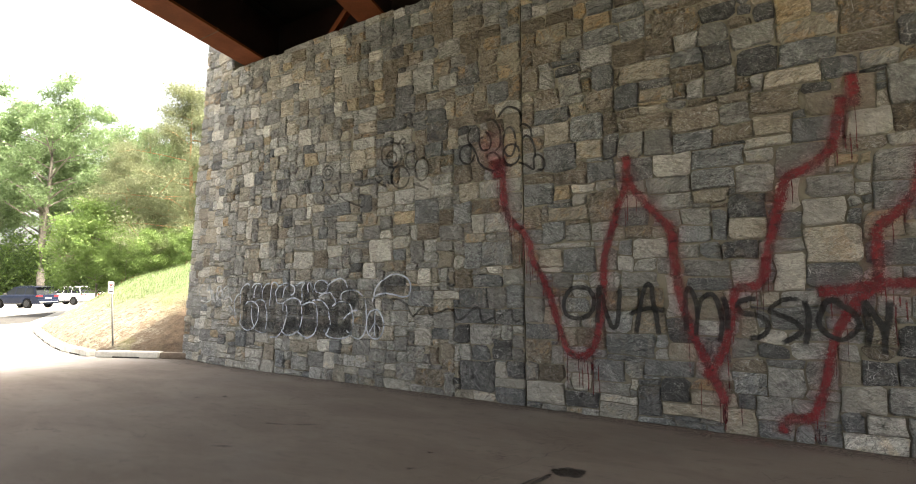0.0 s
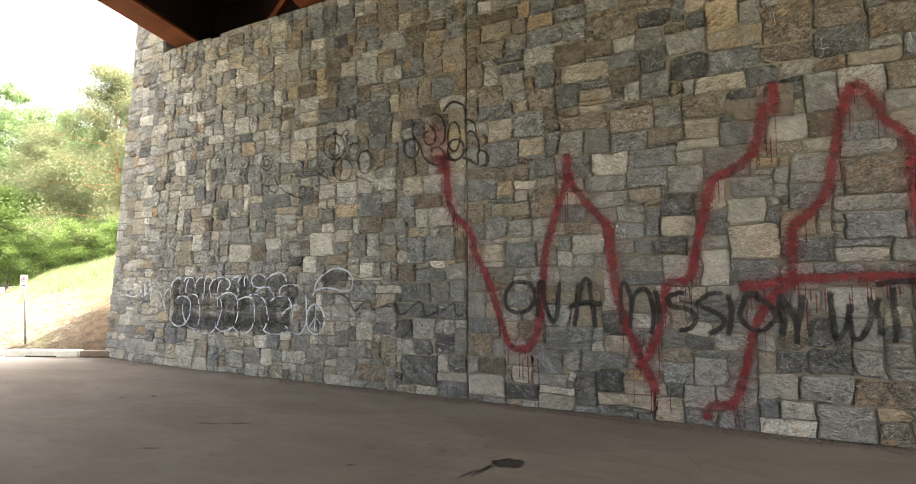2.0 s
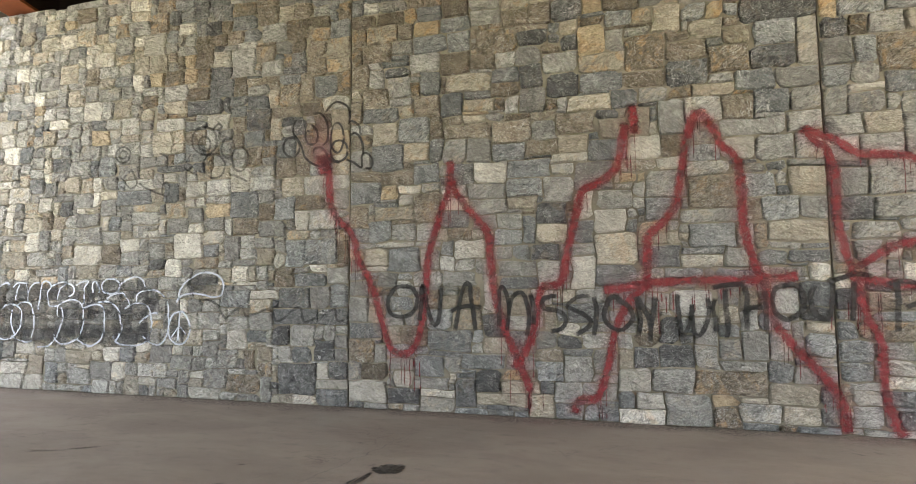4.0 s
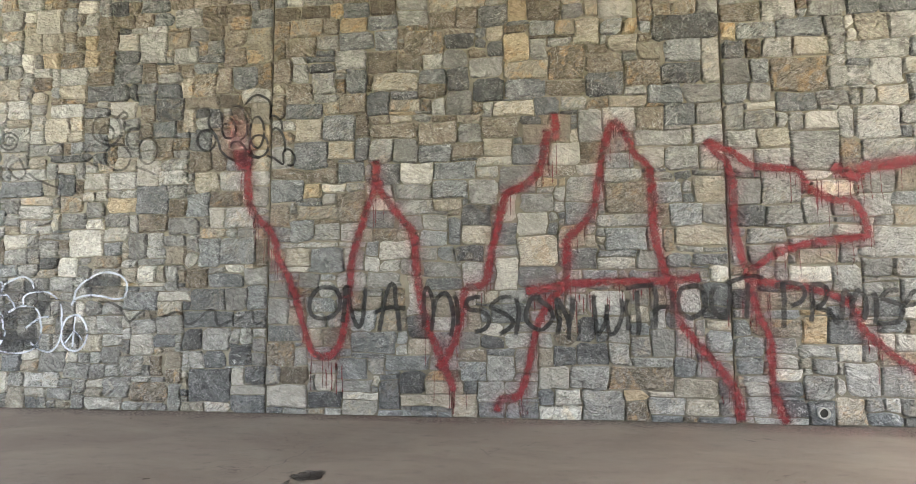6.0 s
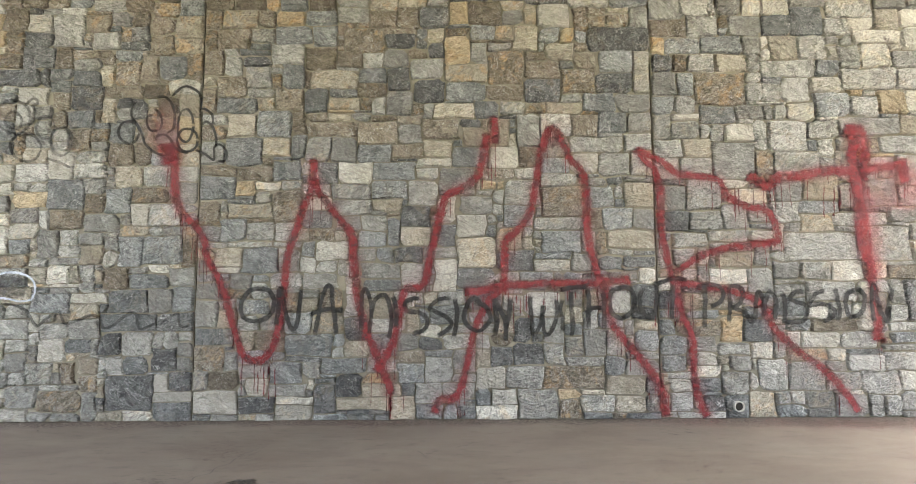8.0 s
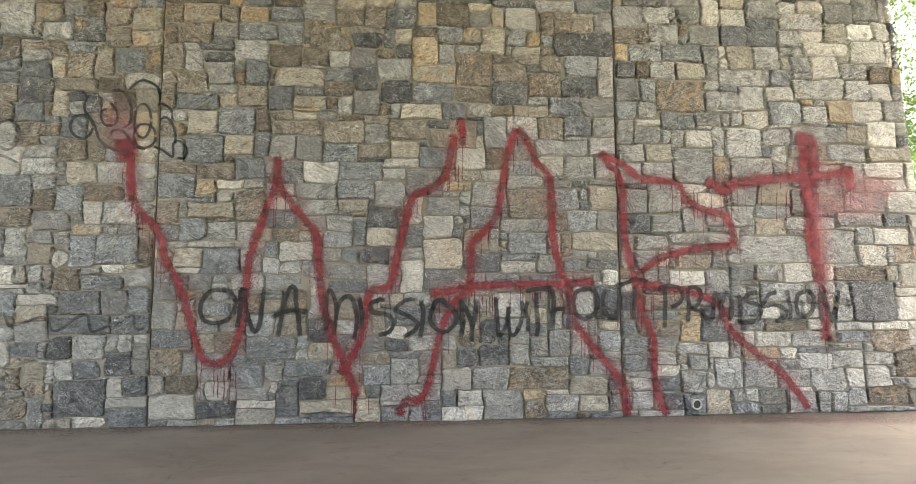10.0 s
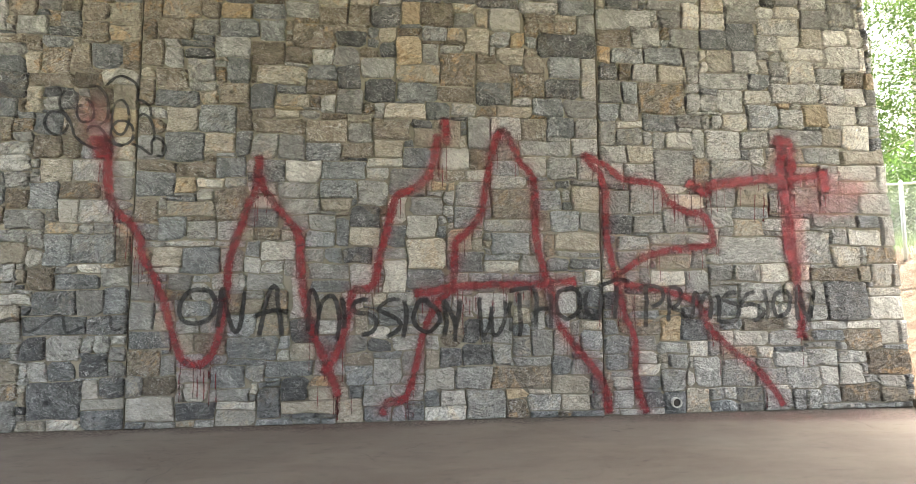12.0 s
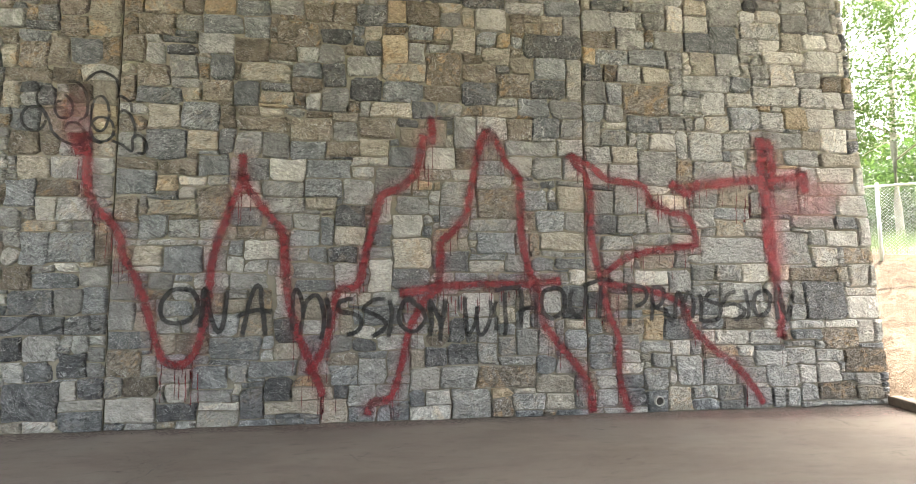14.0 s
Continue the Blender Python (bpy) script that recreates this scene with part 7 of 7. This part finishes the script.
# olive pines at the back of the bank
pine = tree("pine_tree", (-31.3, 17.8, 2.0), 13.4, 4.9, 8, PINE_BARK, NEEDLE, "olive-green pine with reddish bark on the bank", 240, 0.085, 0.36, 0.013, group="pines on the bank", bare=0.06, limbs=34, lift=0.12, cone=True)
for at, s, turn in (((-37.5, 17.0, 1.6), 0.78, 80), ((-35.0, 21.5, 2.1), 0.88, 200), ((-27.0, 17.6, 2.3), 0.62, 300)):
    other = copy_thing(pine, pose(*at, 0, 0, turn))
    other.scale = (s, s, s)

# lime-green shrubs along the top of the bank
shrub = tree("shrub", (-35.0, 14.4, 1.0), 5.4, 2.6, 12, BARK, LIME, "lime-green leafy shrub at the top of the bank", 100, 0.085, 0.32, 0.012, "shrub", "shrubs on the bank", bare=0.05, limbs=20)
for at, s, turn in (((-28.0, 14.3, 2.2), 0.42, 140), ((-24.5, 14.3, 2.5), 0.34, 240), ((-42.0, 18.6, 0.3), 0.8, 20), ((-31.5, 14.4, 1.8), 0.5, 300)):
    other = copy_thing(shrub, pose(*at, 0, 0, turn))
    other.scale = (s, s, s)

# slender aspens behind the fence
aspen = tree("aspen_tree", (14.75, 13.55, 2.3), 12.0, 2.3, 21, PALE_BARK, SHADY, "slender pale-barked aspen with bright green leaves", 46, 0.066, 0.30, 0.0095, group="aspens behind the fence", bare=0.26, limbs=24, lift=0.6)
for at, s, turn in (((12.2, 12.35, 2.3), 0.72, 70), ((14.6, 16.2, 2.4), 0.5, 150), ((18.2, 14.0, 2.4), 0.66, 250), ((17.0, 18.5, 2.4), 0.6, 320), ((20.5, 18.0, 2.4), 0.68, 30), ((20.5, 12.0, 2.4), 0.8, 110), ((16.6, 12.0, 2.4), 0.6, 280)):
    other = copy_thing(aspen, pose(*at, 0, 0, turn))
    other.scale = (s, s, s)


def woods(name, label, places, leafage, leaf, per, spread, seed):
    """A far belt of foliage that nobody could count."""
    me = crown_mesh(name, places, per, spread, leaf, leafage, seed)
    return tagged(new(name, me), label, "woods", kind="stuff")


rng = random.Random(31)
belt = []
for _ in range(420):
    a = math.radians(rng.uniform(100, 182))
    d = rng.uniform(88, 112)
    belt.append((math.cos(a) * d, math.sin(a) * d, rng.uniform(0.5, 10.5) * rng.uniform(0.4, 1.0)))
for _ in range(330):
    a = math.radians(rng.uniform(150, 184))
    d = rng.uniform(74, 88)
    belt.append((math.cos(a) * d, math.sin(a) * d, rng.uniform(0.5, 8.5) * rng.uniform(0.4, 1.0)))
low = []
for _ in range(420):
    a = math.radians(rng.uniform(146, 184))
    d = rng.uniform(72, 92)
    low.append((math.cos(a) * d, math.sin(a) * d, rng.uniform(0.3, 5.0)))
# low belt in the darkened leaves, standing in for shade under the crowns
woods("understory", "dark understory beneath the park trees", low, SHADED_UNDERGROWTH, 0.10, 420, 1.2, 47)
woods("far_woods", "far belt of leafy woods past the parking lot", belt, LIME, 0.22, 190, 1.6, 41)
belt = []
for _ in range(760):
    a = math.radians(rng.uniform(22, 66))
    d = rng.uniform(23, 40)
    belt.append((math.cos(a) * d, math.sin(a) * d, 2.2 + 0.17 * d * rng.random() ** 1.4))
woods("undergrowth", "dense leafy undergrowth behind the fence", belt, SHADED_UNDERGROWTH, 0.10, 240, 0.8, 43)


def grass(name, label, places, blade, seed):
    rng = np.random.default_rng(seed)
    p = np.array(places)
    n = len(p)
    a = rng.uniform(0, math.tau, n)
    h = blade * rng.uniform(0.5, 1.4, n)
    w = np.stack([np.cos(a), np.sin(a), np.zeros(n)], 1) * (0.004 + 0.018 * blade)
    tip = p + np.stack([rng.normal(0, 0.25, n) * h, rng.normal(0, 0.25, n) * h, h], 1)
    v = np.stack([p - w, p + w, tip], 1).reshape(-1, 3)
    me = mesh_of(name, v.tolist(), [(3 * k, 3 * k + 1, 3 * k + 2) for k in range(n)], BLADE)
    return tagged(new(name, me), label, "grass", kind="stuff")


rng = random.Random(9)
spots = []
while len(spots) < 48000:
    x, y = rng.uniform(-45, -12.5), rng.uniform(6.3, 24)
    z = bank_left(x, y)
    if z > 1.5 + 1.0 * noise.noise((x * 0.4, y * 0.4, 2)) and rng.random() < 0.9:
        spots.append((x, y, z - 0.03))
grass("grass", "sunlit green grass along the top of the bank", spots, 0.15, 4)
spots = []
while len(spots) < 14000:
    x, y = rng.uniform(7.0, 20), rng.uniform(5, 19)
    z = bank_right(x, y)
    if z > 2.12 and 0.714 * (x - 8.2) + 0.70 * (y - 9.7) > 0.05:
        spots.append((x, y, z - 0.03))
grass("grass", "tall sunlit grass behind the wire fence", spots, 0.36, 6)

# grit and small stones swept against the foot of the wall
rng = random.Random(14)
vs, fs = [], []
for _ in range(4200):
    x = rng.triangular(-3, 6.6, 5.6) if rng.random() < 0.7 else rng.uniform(-11, 6.6)
    y = WALL_Y - 0.03 - abs(rng.gauss(0, 0.16 + 0.03 * max(0.0, x - 1.0)))
    r = rng.uniform(0.002, 0.007) if rng.random() < 0.94 else rng.uniform(0.007, 0.015)
    m = pose(x, y, r * 0.6, rng.uniform(0, 90), rng.uniform(0, 90), 0)
    a = len(vs)
    vs.extend(m @ Vector(q) for q in ((r, 0, 0), (-r * 0.9, 0.1 * r, 0), (0.1 * r, r * 0.8, 0), (0, -r * 0.75, 0.1 * r), (0, 0.1 * r, r * 0.6), (0.1 * r, 0, -r * 0.6)))
    fs.extend((a + p, a + q, a + k) for p, q, k in ((0, 2, 4), (2, 1, 4), (1, 3, 4), (3, 0, 4), (2, 0, 5), (1, 2, 5), (3, 1, 5), (0, 3, 5)))
tagged(new("grit", mesh_of("grit", vs, fs, GRIT)), "loose grit along the foot of the wall", "gravel", kind="stuff")


# dry leaves and twigs at the foot of the sandy bank
rng = random.Random(77)
vs, fs = [], []
for _ in range(1600):
    x, y = 6.66 + abs(rng.gauss(0, 0.30)), rng.uniform(4.6, 7.2)
    z = bank_right(x, y)
    a, ln, w = rng.uniform(0, math.tau), rng.uniform(0.015, 0.05), rng.uniform(0.002, 0.007)
    d, s = Vector((math.cos(a), math.sin(a), rng.uniform(-0.3, 0.3))), Vector((-math.sin(a), math.cos(a), rng.uniform(-0.5, 0.5)))
    c = Vector((x, y, max(z, 0.02) + rng.uniform(0.0, 0.008)))
    vs += [c - d * ln / 2, c + s * w, c + d * ln / 2, c - s * w]
    fs.append(tuple(range(len(vs) - 4, len(vs))))
tagged(new("leaf_litter", mesh_of("leaf_litter", vs, fs, LITTER)), "dry brown leaves and twigs at the foot of the bank", "leaf litter", kind="stuff")


# ---- parked cars ----
def car(at, rz, paint, label, length=4.75, width=1.92, high=1.74):
    """A sport utility car: waisted body with arches, raked glasshouse, rails, spoiler, lamps and wheels."""
    root = thing("car", at, label, "car", "parked cars", rz=rz)
    hw, r, f = width / 2, -length / 2, length / 2
    axles = (r + 0.98, f - 0.92)

    def arch(x):
        """The sill, lifted over each wheel."""
        z = 0.34
        for ax in axles:
            if abs(x - ax) < 0.45:
                z = max(z, 0.37 + math.sqrt(0.45 ** 2 - (x - ax) ** 2) * 0.95)
        return z

    def deck_line(x):
        """The belt line, falling along the bonnet to the nose."""
        if x < 0.75:
            return 1.08 - 0.04 * smoothstep(r + 0.2, r, x)
        return 1.08 - 0.12 * smoothstep(0.75, f - 0.35, x) - 0.22 * smoothstep(f - 0.4, f, x)

    xs = [r + length * k / 40 for k in range(41)]
    vs, fs = [], []
    for x in xs:
        plan = hw * (1.0 - 0.10 * smoothstep(r + 0.5, r, x) - 0.14 * smoothstep(f - 0.7, f, x))
        lo, up = arch(x), deck_line(x)
        mid = max(lo + 0.02, 0.80)
        half = [(plan * 0.96, lo), (plan, mid), (plan * 0.975, up - 0.07), (plan * 0.90, up)]
        vs += [(x, y, z) for y, z in half] + [(x, -y, z) for y, z in half[::-1]]
    for k in range(40):
        a, b = 8 * k, 8 * k + 8
        fs += [(a + q, b + q, b + (q + 1) % 8, a + (q + 1) % 8) for q in range(8)]
    fs += [tuple(range(7, -1, -1)), tuple(range(320, 328))]
    bm = bmesh.new()
    bv = [bm.verts.new(v) for v in vs]
    for q in fs:
        bm.faces.new([bv[k] for k in q])
    bmesh.ops.recalc_face_normals(bm, faces=bm.faces)
    part("body", bm, paint, root)

    def slab(name, outline, lo_half, up_half, material, text=""):
        """A closed side outline, narrowing from its foot to its top."""
        bm = bmesh.new()
        prism(bm, outline, -1.0, 1.0)
        zs = [z for _, z in outline]
        for v in bm.verts:
            t = (v.co.z - min(zs)) / (max(zs) - min(zs))
            v.co.y *= lo_half + (up_half - lo_half) * t
        bmesh.ops.recalc_face_normals(bm, faces=bm.faces)
        bmesh.ops.bevel(bm, geom=list(bm.edges), offset=0.025, segments=2, affect="EDGES")
        return part(name, bm, material, root, text)

    slab("glasshouse", [(r + 0.10, 1.05), (r + 0.45, high - 0.09), (0.22, high - 0.07), (1.05, 1.05)], hw - 0.10, hw - 0.25, CAR_GLASS, "dark tinted windows")
    slab("roof", [(r + 0.26, high - 0.12), (r + 0.30, high - 0.06), (r + 0.8, high - 0.005), (-0.35, high), (0.20, high - 0.05), (0.30, high - 0.12)], hw - 0.225, hw - 0.25, paint)
    for s in (1, -1):
        for x0, x1, w in ((r + 0.14, r + 0.50, 0.16), (r + 1.28, r + 1.30, 0.10), (-0.10, -0.14, 0.09), (1.00, 0.20, 0.07)):
            bm = bmesh.new()
            lo, up = s * (hw - 0.095), s * (hw - 0.238)
            quad = [bm.verts.new(q) for q in ((x0, lo, 1.05), (x0 + w, lo, 1.05), (x1 + w, up, high - 0.09), (x1, up, high - 0.09))]
            bm.faces.new(quad if s < 0 else quad[::-1])
            bmesh.ops.solidify(bm, geom=list(bm.faces), thickness=0.03)
            part("pillar", bm, paint, root)
        bm = bmesh.new()
        tube(bm, [(r + 0.75, s * (hw - 0.30), high - 0.01), (r + 0.85, s * (hw - 0.30), high + 0.045), (-0.45, s * (hw - 0.30), high + 0.045), (-0.25, s * (hw - 0.30), high - 0.01)], [0.016] * 4, 6)
        part("roof_rail", bm, ALLOY, root, "dark roof rail")
        bm = bmesh.new()
        box(bm, (0.62, s * (hw + 0.08) - 0.10, 1.06), (0.78, s * (hw + 0.08) + 0.10, 1.20), 0.03)
        part("mirror", bm, TRIM, root, "black door mirror")
        bm = bmesh.new()
        box(bm, (r - 0.02, s * (hw - 0.28) - 0.20, 0.90), (r + 0.18, s * (hw - 0.28) + 0.20, 1.00), 0.02)
        part("tail_light", bm, TAIL, root, "red tail light")
        bm = bmesh.new()
        box(bm, (axles[0] + 0.5, s * (hw - 0.03) - 0.03, 0.32), (axles[1] - 0.5, s * (hw - 0.03) + 0.03, 0.42), 0.015)
        part("sill", bm, TRIM, root, "black plastic sill")
    slab("spoiler", [(r + 0.16, high - 0.10), (r + 0.16, high - 0.06), (r + 0.42, high - 0.03), (r + 0.42, high - 0.08)], hw - 0.30, hw - 0.32, paint)
    slab("rear_bumper", [(r - 0.06, 0.40), (r - 0.07, 0.66), (r + 0.02, 0.70), (r + 0.14, 0.40)], hw - 0.10, hw - 0.08, paint)
    slab("bumper_trim", [(r - 0.085, 0.46), (r - 0.085, 0.54), (r - 0.05, 0.54), (r - 0.05, 0.46)], hw - 0.2, hw - 0.2, GALV, "bright metal bumper trim")
    bm = bmesh.new()
    box(bm, (r - 0.012, -0.26, 0.74), (r + 0.02, 0.26, 0.85), 0.004)
    part("number_plate", bm, SIGN_WHITE, root, "white blank number plate")
    for x in axles:
        for s in (1, -1):
            bm = bmesh.new()
            bmesh.ops.create_cone(bm, cap_ends=True, segments=24, radius1=0.37, radius2=0.37, depth=0.24, matrix=pose(x, s * (hw - 0.13), 0.37, 90, 0, 0))
            bmesh.ops.bevel(bm, geom=[e for e in bm.edges if abs(e.verts[0].co.y - e.verts[1].co.y) < 0.01], offset=0.03, segments=2, affect="EDGES")
            tyre = part("wheel", bm, RUBBER, root, "black tyre")
            bm = bmesh.new()
            bmesh.ops.create_cone(bm, cap_ends=True, segments=20, radius1=0.25, radius2=0.23, depth=0.26, matrix=pose(x, s * (hw - 0.13), 0.37, 90, 0, 0))
            part("rim", bm, ALLOY, tyre, "dark alloy rim")
    return root


HEADING = math.degrees(math.atan2(-0.349, -0.937))
car((-53.1, 16.7, 0), HEADING, CAR_BLUE, "dark blue parked sport utility car seen from behind")
car((-58.75, 22.0, 0), HEADING, CAR_WHITE, "white parked sport utility car with dark windows")
car((-66.6, 28.7, 0), HEADING, CAR_WHITE, "white parked car half hidden by the bank")
car((-74.0, 14.5, 0), HEADING, CAR_RED, "red parked car far across the lot")
